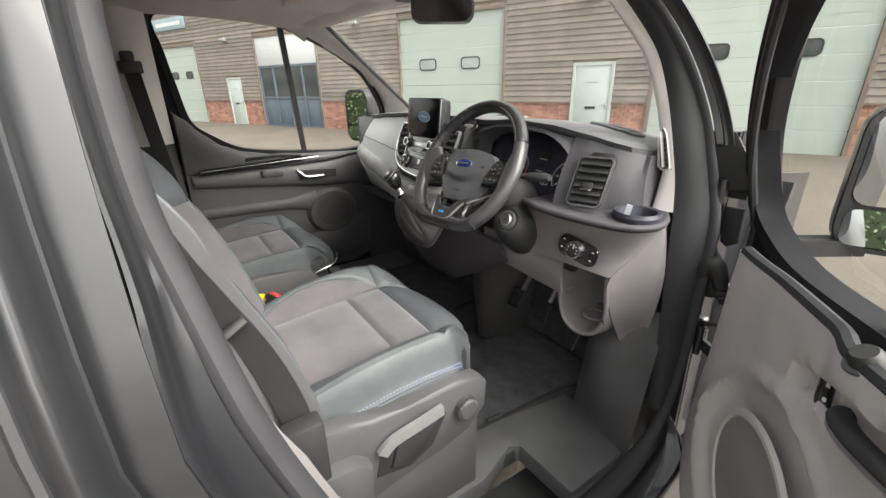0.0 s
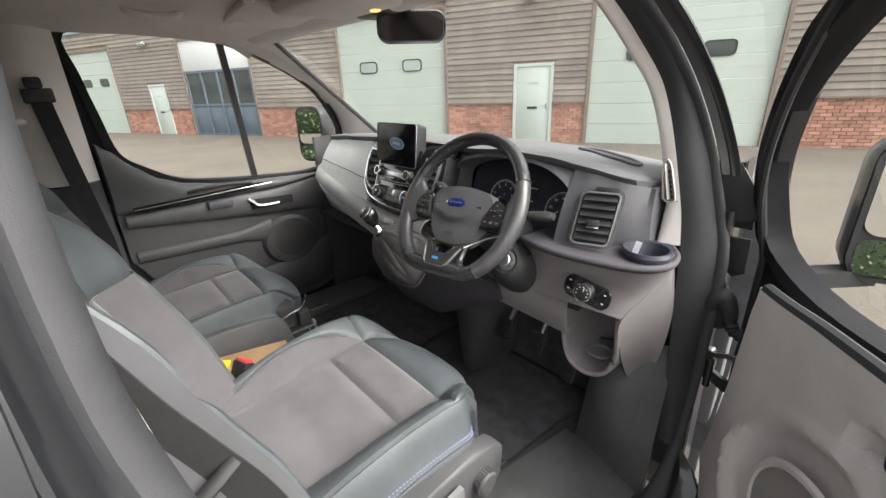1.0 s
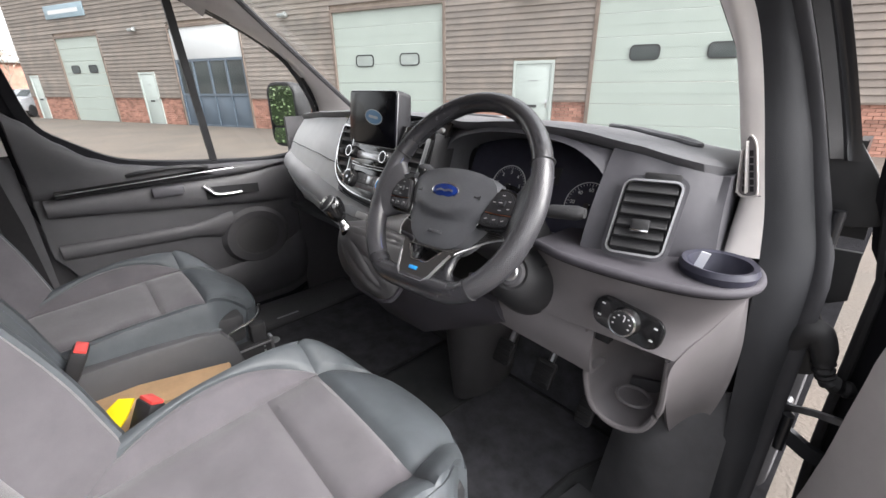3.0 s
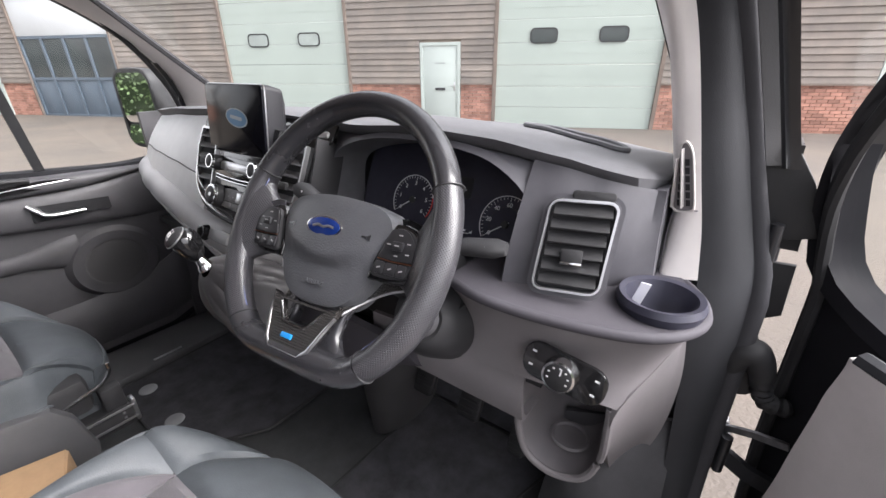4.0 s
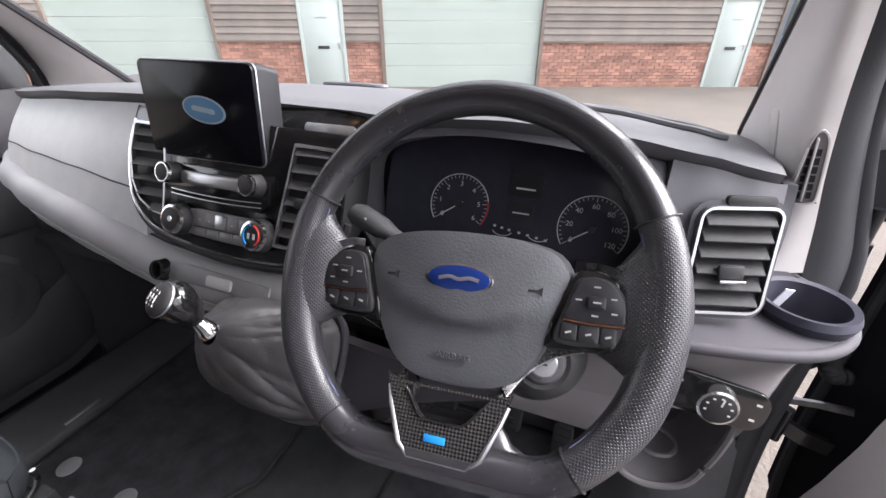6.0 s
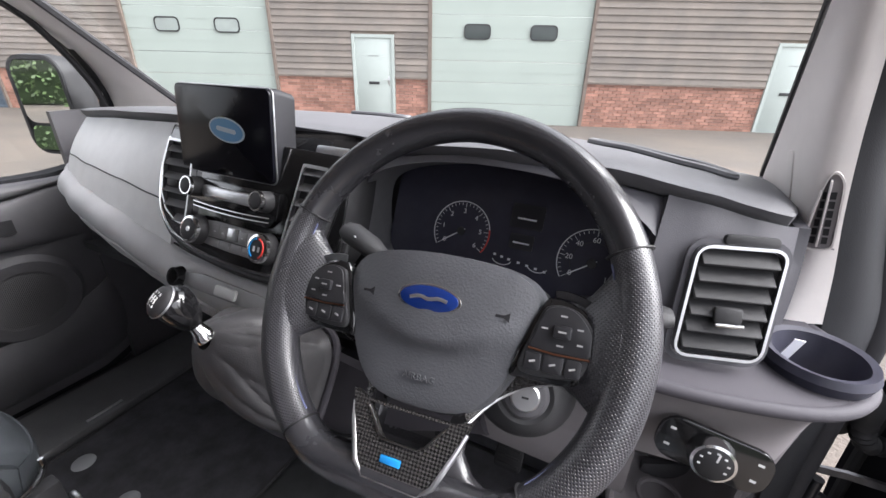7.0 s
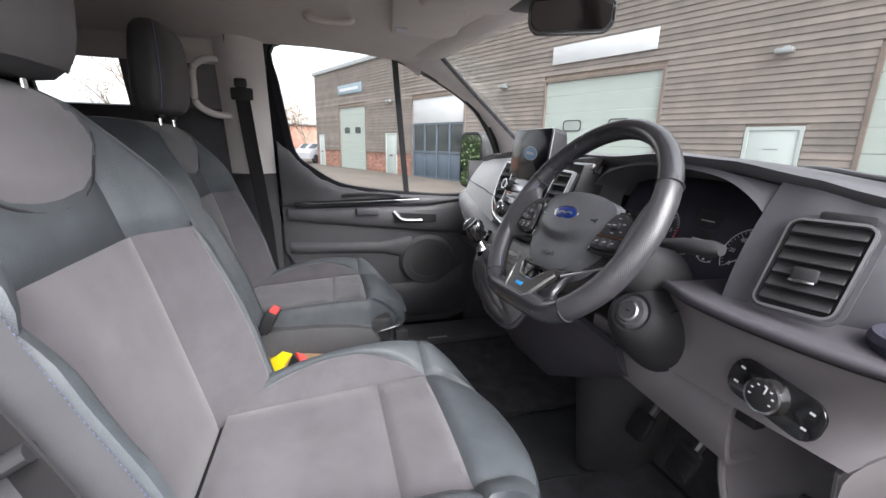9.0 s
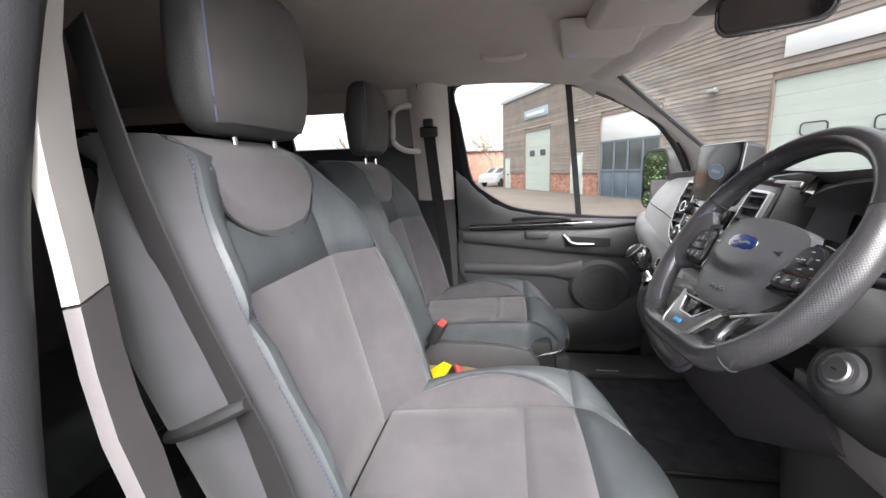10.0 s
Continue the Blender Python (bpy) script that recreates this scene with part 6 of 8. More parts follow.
        for bx, by, bw in ((0.0885, 0.010, 0.0046), (0.1005, 0.024, 0.0046), (0.1005, -0.004, 0.0046), (0.1125, 0.014, 0.0042), (0.1135, 0.0, 0.0040)):
            part("symbol_bar", block((-bw / 2, -0.0008, 0), (bw / 2, 0.0008, 0.0004)), KEYMARK, pod, m=m @ pose(s * bx, by, 0.0267))
        for bx, bw in ((0.0835, 0.0115), (0.0975, 0.0140), (0.1110, 0.0110)):
            key = part("button", plate(rounded(bw, 0.0165, 0.0025), 0.0018, bevel=0.0008), KEYBLACK, pod, m=m @ pose(s * bx, -0.0225, 0.0248))
            part("symbol_bar", block((-0.0024, -0.0009, 0), (0.0020, 0.0009, 0.0004)), KEYMARK, key, m=m @ pose(s * bx, -0.0225, 0.0266, 0, 0, 18 * s))
        part("pod_trim", tube([Vector((s * 0.079, -0.0108, 0.0262)), Vector((s * 0.098, -0.0125, 0.0266)), Vector((s * 0.121, -0.0115, 0.026))], 0.0010, 5), COPPER, pod, m=m)
        # bright shoulder above the pod
        arm = [Vector((s * x, y, z)) for x, y, z in ((0.092, 0.0445, 0.016), (0.100, 0.0448, 0.017), (0.110, 0.0420, 0.016), (0.122, 0.036, 0.014))]
        part("spoke_trim", strip(spline(arm, 14), 0.008, 0.003, (0, 1, 0.4)), SATIN if s < 0 else GLOSS, w, m=m)
    # lower spoke: carbon trim in a silver edge
    mh = mw @ pose(0, -0.026, -0.016, -10, 0, 0) @ Matrix.Diagonal((0.97, 0.95, 0.97, 1))
    outer = [(-0.062, -0.080), (-0.045, -0.086), (0.045, -0.086), (0.062, -0.080), (0.050, -0.112), (0.037, -0.143), (0.028, -0.151), (-0.028, -0.151), (-0.037, -0.143), (-0.050, -0.112)]
    inner = [(-0.042, -0.088), (-0.028, -0.089), (0.028, -0.089), (0.042, -0.088), (0.034, -0.100), (0.024, -0.113), (0.018, -0.117), (-0.018, -0.117), (-0.024, -0.113), (-0.034, -0.100)]
    low = part("lower_spoke", ring_plate(outer, inner, 0.010), CARBON, w, "carbon weave lower spoke", m=mh @ pose(0, 0, 0.004))
    edge = [(-0.058, -0.092, 0.010), (-0.053, -0.108, 0.0125), (-0.039, -0.142, 0.0135), (-0.028, -0.1525, 0.0135), (0.028, -0.1525, 0.0135), (0.039, -0.142, 0.0135), (0.053, -0.108, 0.0125), (0.058, -0.092, 0.010)]
    part("spoke_edge", tube([Vector(p) for p in edge], 0.0026, 8), SATIN, low, "satin silver edge", m=mh)
    part("window_edge", tube([Vector((x, y, 0.014)) for x, y in ((-0.040, -0.092), (-0.024, -0.113), (-0.018, -0.1172), (0.018, -0.1172), (0.024, -0.113), (0.040, -0.092))], 0.0016, 6), CHROME, low, m=mh)
    # carbon wings running up under the pods
    for s in (-1, 1):
        far = spline([(s * 0.050, -0.106, -0.006), (s * 0.066, -0.084, -0.024), (s * 0.090, -0.066, -0.032), (s * 0.116, -0.056, -0.034)], 14)
        near = spline([(s * 0.036, -0.086, -0.012), (s * 0.050, -0.060, -0.026), (s * 0.072, -0.038, -0.032), (s * 0.098, -0.028, -0.034)], 14)
        wing = part("spoke_wing", sheet(lambda u, v: far[int(round(u * 13))].lerp(near[int(round(u * 13))], v), 13, 4, 0.006), CARBON, w, "carbon weave spoke wing", m=mw)
        part("wing_edge", tube(far, 0.0022, 8), SATIN, wing, "satin silver edge", m=mw)
    rings = []
    for y, hw, hz, cz in ((-0.020, 0.080, 0.010, -0.026), (-0.050, 0.074, 0.012, -0.020), (-0.080, 0.062, 0.012, -0.013), (-0.110, 0.050, 0.012, -0.008), (-0.134, 0.050, 0.013, -0.004), (-0.150, 0.062, 0.013, -0.002), (-0.160, 0.085, 0.011, 0.002)):
        rings.append([Vector((hw * math.copysign(abs(math.cos(t)) ** 0.7, math.cos(t)), y, cz - 0.012 + hz * math.copysign(abs(math.sin(t)) ** 0.7, math.sin(t)))) for t in (2 * math.pi * k / 32 for k in range(32))])
    bm = loft(rings)
    gap = [f for f in bm.faces if abs(f.calc_center_median().x) < 0.040 and -0.136 < f.calc_center_median().y < -0.05]
    bmesh.ops.delete(bm, geom=gap, context="FACES")
    part("lower_boss", bm, RIM, w, "leather boss behind the lower trim", m=mw)
    part("blue_badge", block((-0.015, -0.1365, 0.0125), (0.006, -0.1295, 0.0152), 0.001), SKYBLUE, low, "bright blue badge", m=mh)
    part("hub", lathe([(0.045, -0.10), (0.058, -0.03), (0.060, 0.004), (0.02, 0.006)], 24), BLACK, w, m=mw @ pose(0, -0.02, -0.030))
    # column shroud
    col = thing("steering_column", "dark plastic steering column shroud with ignition lock", "steering column")
    ax = mw.to_3x3() @ Vector((0, 0, -1))
    rings = []
    for d, wx, hz, drop in ((0.045, 0.062, 0.048, 0.0), (0.08, 0.075, 0.060, 0.005), (0.14, 0.085, 0.07, 0.01), (0.22, 0.09, 0.08, 0.012)):
        base = Vector((0.463, 0.012, 1.372)) + Vector((0, 0.86, -0.51)) * d + Vector((0, 0, -drop))
        rings.append([base + Vector((wx * x * 2, 0, hz * y * 2)) for x, y in rounded(1, 1, 0.35)])
    part("shroud", loft(rings), BLACK, col)
    mi = facing((0.543, 0.092, 1.233), (1, 0.1, 0), (0.25, -1, 0.55))
    part("lock_housing", lathe([(0.078, -0.11), (0.066, -0.045), (0.053, -0.014), (0.045, -0.004), (0.038, 0.002), (0.034, 0.004), (0.028, 0.002)], 32), BLACK, col, m=mi)
    lock = part("ignition_lock", lathe([(0.029, 0.002), (0.024, 0.008), (0.019, 0.009), (0.014, 0.008), (0, 0.008)], 28), PANEL, col, "ignition barrel", m=mi)
    part("barrel", lathe([(0.0175, 0.007), (0.0172, 0.0125), (0.015, 0.0145), (0, 0.0145)], 28), SATIN, lock, "silver key barrel", m=mi)
    part("key_slot", block((-0.004, -0.0012, 0.0142), (0.004, 0.0012, 0.0152)), BLACK, lock, m=mi)
    for s, tip, lab in ((-1, (0.300, 0.080, 1.402), "indicator stalk"), (1, (0.668, 0.112, 1.372), "wiper stalk")):
        a = Vector((0.468 + s * 0.07, 0.075, 1.362))
        b = Vector(tip)
        st = part("stalk", tube([a, a.lerp(b, 0.45), a.lerp(b, 0.6), a.lerp(b, 0.9), b], [0.009, 0.011, 0.017, 0.018, 0.012], 14, flat=0.65), RUBBER, col, lab)
        part("symbol_bar", block((-0.006, -0.0015, 0), (0.006, 0.0015, 0.0008)), WHITE, st, m=facing(a.lerp(b, 0.8) + Vector((0, -0.012, 0.006)), (1, 0, 0), (0, -1, 0.6)))
    return w


PERF = None
def perforated():
    mat = surface("perforated leather", (0.044, 0.043, 0.050), 0.34, spec=0.9, vary=0.15, vary_size=20)
    nt = mat.node_tree
    co = nt.nodes.new("ShaderNodeTexCoord")
    vor = nt.nodes.new("ShaderNodeTexVoronoi")
    vor.voronoi_dimensions = "2D"
    vor.inputs["Scale"].default_value = 400
    vor.inputs["Randomness"].default_value = 0.0
    turn = nt.nodes.new("ShaderNodeMapping")
    turn.inputs["Rotation"].default_value = (0, 0, radians(45))
    nt.links.new(co.outputs["UV"], turn.inputs["Vector"])
    nt.links.new(turn.outputs["Vector"], vor.inputs["Vector"])
    rng = nt.nodes.new("ShaderNodeMapRange")
    rng.inputs["From Min"].default_value, rng.inputs["From Max"].default_value = 0.18, 0.34
    nt.links.new(vor.outputs["Distance"], rng.inputs["Value"])
    bump = nt.nodes.new("ShaderNodeBump")
    bump.inputs["Strength"].default_value = 0.8
    bump.inputs["Distance"].default_value = 0.0008
    nt.links.new(rng.outputs["Result"], bump.inputs["Height"])
    nt.links.new(bump.outputs["Normal"], nt.nodes["Principled BSDF"].inputs["Normal"])
    hole = nt.nodes.new("ShaderNodeMix")
    hole.data_type = "RGBA"
    hole.inputs["A"].default_value = (0.006, 0.006, 0.006, 1)
    skin = nt.nodes["Principled BSDF"].inputs["Base Color"].links[0].from_socket
    nt.links.new(skin, hole.inputs["B"])
    nt.links.new(rng.outputs["Result"], hole.inputs["Factor"])
    nt.links.new(hole.outputs["Result"], nt.nodes["Principled BSDF"].inputs["Base Color"])
    return mat


def carbon():
    mat = surface("carbon weave", (0.03, 0.03, 0.032), 0.25, coat=0.8)
    nt = mat.node_tree
    co = nt.nodes.new("ShaderNodeTexCoord")
    chk = nt.nodes.new("ShaderNodeTexChecker")
    chk.inputs["Scale"].default_value = 420
    chk.inputs["Color1"].default_value = (0.012, 0.012, 0.013, 1)
    chk.inputs["Color2"].default_value = (0.065, 0.062, 0.060, 1)
    rot = nt.nodes.new("ShaderNodeMapping")
    rot.inputs["Rotation"].default_value = (0, 0, radians(45))
    nt.links.new(co.outputs["Object"], rot.inputs["Vector"])
    nt.links.new(rot.outputs["Vector"], chk.inputs["Vector"])
    nt.links.new(chk.outputs["Color"], nt.nodes["Principled BSDF"].inputs["Base Color"])
    return mat


PERF = perforated()
CARBON = carbon()
KEYBLACK = surface("satin black key", (0.030, 0.030, 0.033), 0.32, vary=0.15, vary_size=60)
KEYMARK = surface("pale key print", (0.42, 0.42, 0.42), 0.6)
COPPER = surface("copper line", (0.45, 0.20, 0.12), 0.3, metal=1.0)
make_wheel()

# ---- seats ----
def padded(surf, u0, u1, v0, v1, nu, nv, puff, bm=None, soft=0.16, cut=None):
    """A cushioned panel over a stretch of a surface: full in the middle, drawn in at its seams."""
    def f(i, j):
        u, v = u0 + (u1 - u0) * i, v0 + (v1 - v0) * j
        p = surf(u, v)
        e = 0.01
        du, dv = surf(u + e, v) - surf(u - e, v), surf(u, v + e) - surf(u, v - e)
        n = du.cross(dv).normalized()
        edge = min(smoothstep(0, soft, k) for k in (i, 1 - i, j, 1 - j))
        wrinkle = 0.0022 * noise.noise(p * 11) + 0.0012 * noise.noise(p * 31)
        return p + n * (wrinkle * edge + puff * edge - 0.004 * (1 - smoothstep(0, 0.06, min(i, 1 - i, j, 1 - j))))
    return sheet(f, nu, nv, 0.006, bm)


def make_seat(cx, oy, oz, driver):
    seat = thing("driver_seat" if driver else "passenger_seat", "grey leather seat with taupe suede inserts and blue stitching" if driver else "grey leather passenger seat with suede inserts", "seat", "front seats", at=(cx, -0.35 + oy, 0.56))

    def cushion(u, v):
        a = abs(u)
        w = 0.262 * (1 - 0.07 * (1 - v) ** 2) * (1 - 0.26 * smoothstep(0.70, 1.0, v) ** 1.5) + (0.014 if u < 0 and driver else 0.0)
        y = -0.63 + 0.585 * v - 0.072 * a ** 2.4 * smoothstep(0.62, 1.0, v)
        z = 0.975 + 0.036 * v - 0.085 * max(0, (v - 0.74) / 0.26) ** 2.2
        arch = 0.10 + 0.90 * math.sin(math.pi * max(0.0, min(1.0, (v + 0.01) / 1.06))) ** 1.0
        z += (0.050 + 0.014 * (u < 0)) * smoothstep(0.56, 0.84, a) * arch - 0.085 * smoothstep(0.84, 1.0, a) ** 1.5
        z -= 0.006 * math.exp(-((v - 0.30) / 0.05) ** 2) * (1 - smoothstep(0.4, 0.6, a))
        if not driver and u > 0.60:
            z -= 0.030 * smoothstep(0.56, 0.84, a) * arch
            u = 0.60 + (u - 0.60) * 0.50
        return Vector((cx + u * w, y + oy, z + oz))

    def back(u, v):
        z = 0.94 + 0.635 * v
        w = 0.262 + 0.020 * math.sin(math.pi * min(1, v * 1.05)) - 0.095 * smoothstep(0.70, 1.0, v) ** 1.4
        a = abs(u)
        y = -0.615 - 0.165 * v
        y += (0.100 - 0.035 * smoothstep(0.25, 0.75, v)) * smoothstep(0.52, 0.86, a) * (1 - smoothstep(0.70, 1.0, v)) - 0.080 * smoothstep(0.86, 1.0, a) ** 1.6
        y -= 0.05 * max(0, (v - 0.93) / 0.07) ** 2
        return Vector((cx + u * w, y + oy, z + oz))

    flip = lambda f: (lambda u, v: f(-u, v))
    cb = flip(back)
    s1, s2 = 0.545, 0.735
    A, P = 0.600, 0.87
    def between(lo, hi):
        """The cushion between two seam lines, each a function of v."""
        return lambda i, v: cushion(lo(v) + (hi(v) - lo(v)) * i, v)
    crescent = lambda v: -A - 0.20 * max(0.0, math.sin(math.pi * max(0.0, min(1.0, v / s2)))) ** 0.7
    # cushion panels
    part("seat_insert", padded(cushion, -A, A, 0.04, s1, 18, 22, 0.009, soft=0.10), SUEDE, seat, "taupe suede insert")
    part("seat_insert", padded(cushion, -A, A, s1, s2, 18, 10, 0.009, soft=0.14), SUEDE, seat, "taupe suede insert")
    part("seat_front", padded(cushion, -A, A, s2, 1.0, 18, 12, 0.008, soft=0.12), LEATHER, seat, "dark grey leather front edge")
    part("seat_bolster", padded(between(crescent, lambda v: -A), 0, 1, 0.04, s2, 8, 26, 0.005, soft=0.2), SUEDE, seat)
    part("seat_bolster", padded(between(lambda v: -P, crescent), 0, 1, 0.04, s2, 8, 26, 0.004, soft=0.25), LEATHER, seat)
    part("seat_bolster", padded(cushion, A, P, 0.04, s2, 10, 26, 0.006, soft=0.12), LEATHER, seat)
    part("seat_bolster", padded(cushion, -P, -A, s2, 1.0, 8, 12, 0.006, soft=0.12), LEATHER, seat)
    part("seat_bolster", padded(cushion, A, P, s2, 1.0, 8, 12, 0.006, soft=0.12), LEATHER, seat)
    for s in (-1, 1):
        def skirt(i, j, s=s):
            v = 0.03 + 0.97 * i
            if j < 0.5:
                return cushion(s * (P + (1 - P) * j * 2), v)
            t = (j - 0.5) * 2
            return cushion(s * 1.0, v) + Vector((s * (0.010 * math.sin(math.pi * t) - 0.012 * t), -0.01 * t * smoothstep(0.8, 1, v), -0.085 * t))
        part("seat_side", sheet(skirt, 24, 12, 0.006), LEATHER, seat)
        pts = [skirt(k / 40, 0.5) + Vector((s * 0.001, 0, 0.0)) for k in range(41)]
        part("piping", tube(pts, 0.0035, 6), LEATHER, seat)
        if driver and s > 0:
            bm = bmesh.new()
            for k in range(70):
                for off in (0.40, 0.46):
                    p = skirt(k / 70, off)
                    block((-0.0007, -0.0024, -0.0008), (0.0007, 0.0024, 0.0016), bm=bm, m=Matrix.Translation(p))
            part("stitching", bm, STITCH, seat, "pale blue double stitching", smooth=0)
    def nose(i, j):
        return cushion(-0.98 + 1.96 * i, 1.0) + Vector((0, 0.006 * math.sin(math.pi * j) - 0.03 * j * j, -0.075 * j))
    part("seat_nose", sheet(nose, 16, 6, 0.006), LEATHER, seat)
    # backrest panels, seen from the front
    t1 = (1.34 - 0.94) / 0.635
    I, O = 0.520, 0.890
    part("back_insert", padded(cb, -I, I, 0.03, t1, 18, 20, 0.010), SUEDE, seat, "taupe suede back insert")
    part("back_yoke", padded(cb, -I, I, t1, 1.0, 18, 16, 0.008), LEATHER, seat, "dark grey leather shoulder panel")
    # seen from the seat, the outer side takes leather, the inner side suede
    part("back_bolster", padded(cb, -O, -I, 0.03, t1, 12, 22, 0.008), LEATHER, seat)
    part("back_bolster", padded(cb, I, 0.835, 0.03, t1, 8, 22, 0.007), SUEDE, seat)
    part("back_bolster", padded(cb, 0.835, O, 0.03, t1, 4, 22, 0.003), LEATHER, seat)
    for a, b in ((-O, -I), (I, O)):
        part("back_bolster", padded(cb, a, b, t1, 0.995, 10, 14, 0.007), LEATHER, seat)
    # head patch, a tongue of suede
    def tongue(i, j):
        u = (2 * i - 1)
        low = 0.735 + 0.215 * abs(u) ** 2.3
        v = low + (0.996 - low) * j
        p = cb(u * 0.80, v)
        edge = min(smoothstep(0, 0.18, k) for k in (i, 1 - i, j + 0.0, 1.2 - j))
        return p + Vector((0, 0.004 + 0.009 * edge, 0.002))
    part("head_patch", sheet(tongue, 18, 12, 0.005), SUEDE, seat, "suede tongue below the headrest")
    seam = [tongue(i / 30, 0.0) + Vector((0, 0.001, 0)) for i in range(31)]
    part("patch_seam", tube(seam, 0.0028, 6), BLACK, seat)
    # shell behind
    def side_shell(i, j, s):
        v = 0.02 + 0.975 * i
        if j < 0.4:
            return back(s * (0.885 + 0.115 * j / 0.4), v)
        t = (j - 0.4) / 0.6
        return back(s, v) + Vector((-s * 0.02 * t * t + s * 0.012 * math.sin(math.pi * t), -0.085 * t * (1 - 0.4 * smoothstep(0.55, 1.0, v)), -0.01 * t))
    for s in (-1, 1):
        part("back_side", sheet(lambda i, j, s=s: side_shell(i, j, s), 24, 12, 0.006), SIDECLOTH if s > 0 and driver else LEATHER, seat, "seat side")
        if s > 0:
            bm = bmesh.new()
            for k in range(96):
                for off in (0.02, 0.10):
                    p = side_shell(0.02 + k / 100, off, s) + Vector((0.001, 0.0038, 0))
                    block((-0.0005, -0.0008, -0.0015), (0.0005, 0.0008, 0.0015), bm=bm, m=Matrix.Translation(p))
            part("stitching", bm, STITCH, seat, "pale blue double stitching", smooth=0)
            bm = bmesh.new()
            for k in range(70):
                p = back(0.535, 0.03 + (t1 - 0.03) * k / 70) + Vector((0, 0.006, 0))
                block((-0.0006, -0.0010, -0.0018), (0.0006, 0.0010, 0.0018), bm=bm, m=Matrix.Translation(p))
            part("stitching", bm, STITCH, seat, "pale blue stitching", smooth=0)
    rear = lambda u, v: side_shell(v, 1.0, -1).lerp(side_shell(v, 1.0, 1), u) + Vector((0, -0.02 * math.sin(math.pi * u), 0))
    part("back_shell", sheet(rear, 10, 12, 0.008), BLACK, seat, "black seat back shell")
    part("back_top", sheet(lambda u, v: back(-1 + 2 * u, 1.0).lerp(rear(u, 1.0), v) + Vector((0, 0, 0.012 * math.sin(math.pi * v))), 12, 5, 0.006), LEATHER, seat)
    # headrest
    hz, hy, hx = (1.711 if driver else 1.730) + oz, -0.800 + oy, cx - 0.040
    shape = [(-0.132, 0.095, 0.020), (-0.128, 0.120, 0.036), (-0.112, 0.138, 0.050), (-0.085, 0.145, 0.056), (-0.06, 0.149, 0.059), (-0.03, 0.151, 0.060), (0.0, 0.152, 0.059), (0.03, 0.151, 0.058), (0.06, 0.148, 0.055), (0.085, 0.143, 0.052), (0.105, 0.135, 0.047), (0.120, 0.118, 0.037), (0.128, 0.095, 0.026), (0.131, 0.07, 0.014)]
    squeeze = 1 if driver else 0.84
    def head_point(a, dz):
        """The headrest's skin at an angle round it and a height."""
        w, d = lerp_curve(shape, dz)
        c, q = math.cos(a), math.sin(a)
        return Vector((hx + squeeze * w * math.copysign(abs(c) ** 0.55, c), hy + 0.03 * dz - 0.012 * abs(dz) + (d if q > 0 else 0.9 * d) * math.copysign(abs(q) ** 0.62, q), hz + dz))
    part("headrest", loft([[head_point(2 * math.pi * k / 48, dz) for k in range(48)] for dz, _, _ in shape]), HEADLEATHER, seat, "dark leather headrest")
    def head_front(i, j):
        a = radians(152 - 124 * i)
        dz = -0.116 + 0.236 * j
        edge = min(smoothstep(0, 0.10, k) for k in (i, 1 - i, j, 1 - j))
        p = head_point(a, dz)
        return p + Vector((0.0025 * math.cos(a), 0.0015 + 0.0030 * edge, 0))
    part("headrest_front", sheet(head_front, 28, 20, 0.003), CLOTH, seat, "charcoal suede headrest front")
    for i in (0, 1):
        part("head_seam", tube([head_front(i, j / 20) + Vector((0, 0.001, 0)) for j in range(21)], 0.0016, 6), STITCH, seat, "blue headrest seam")
    for s in (-1, 1):
        part("post", tube([(hx + s * 0.06, hy + 0.005, 1.54 + oz), (hx + s * 0.06, hy, 1.64 + oz)], 0.006, 10), CHROME, seat, "chrome headrest post")
        part("post_collar", lathe([(0.013, 0), (0.013, 0.010), (0.008, 0.012)], 16), BLACK, seat, m=pose(hx + s * 0.06, hy + 0.006, 1.588 + oz))
    # hinge gap filler between cushion and back
    part("seat_core", block((cx - 0.20, -0.66 + oy, 0.86 + oz), (cx + 0.20, -0.12 + oy, 0.955 + oz), 0.02), BLACK, seat)
    part("back_core", block((cx - 0.17, -0.71 + oy, 0.95 + oz), (cx + 0.17, -0.655 + oy, 1.0 + oz), 0.02), BLACK, seat)
    if driver:
        # moulded side trim with lever, knob and tray
        out = [(-0.60, 0.78), (-0.595, 0.975), (-0.50, 0.968), (-0.44, 0.952), (-0.36, 0.950), (-0.22, 0.948), (-0.16, 0.938), (-0.135, 0.912), (-0.14, 0.84), (-0.19, 0.79), (-0.29, 0.765), (-0.40, 0.75), (-0.60, 0.70)]
        m = facing((0.700, 0, 0), (0, 1, 0), (1, 0, 0))
        part("side_trim", plate(out, 0.040, bevel=0.012), SEATGREY, seat, "grey moulded seat side trim", m=m)
        rec = [(-0.445, 0.80), (-0.425, 0.885), (-0.38, 0.905), (-0.275, 0.908), (-0.262, 0.88), (-0.30, 0.81), (-0.36, 0.782)]
        part("recess", plate(rec, 0.002), DARK, seat, m=m @ pose(0, 0, 0.0395))
        lever = spline([(0.750, -0.432, 0.868), (0.754, -0.405, 0.893), (0.756, -0.35, 0.904), (0.752, -0.278, 0.910)], 12)
        part("lever", strip(lever, 0.026, 0.012, (0, 0.25, -1)), LEVER, seat, "pale grey height lever")
        part("lever_back", plate([(-0.41, 0.81), (-0.39, 0.875), (-0.285, 0.892), (-0.29, 0.87), (-0.33, 0.815), (-0.37, 0.795)], 0.008, bevel=0.003), BLACK, seat, m=m @ pose(0, 0, 0.040))
        mk = facing((0.738, -0.208, 0.876), (0, 1, 0), (1, 0, 0))
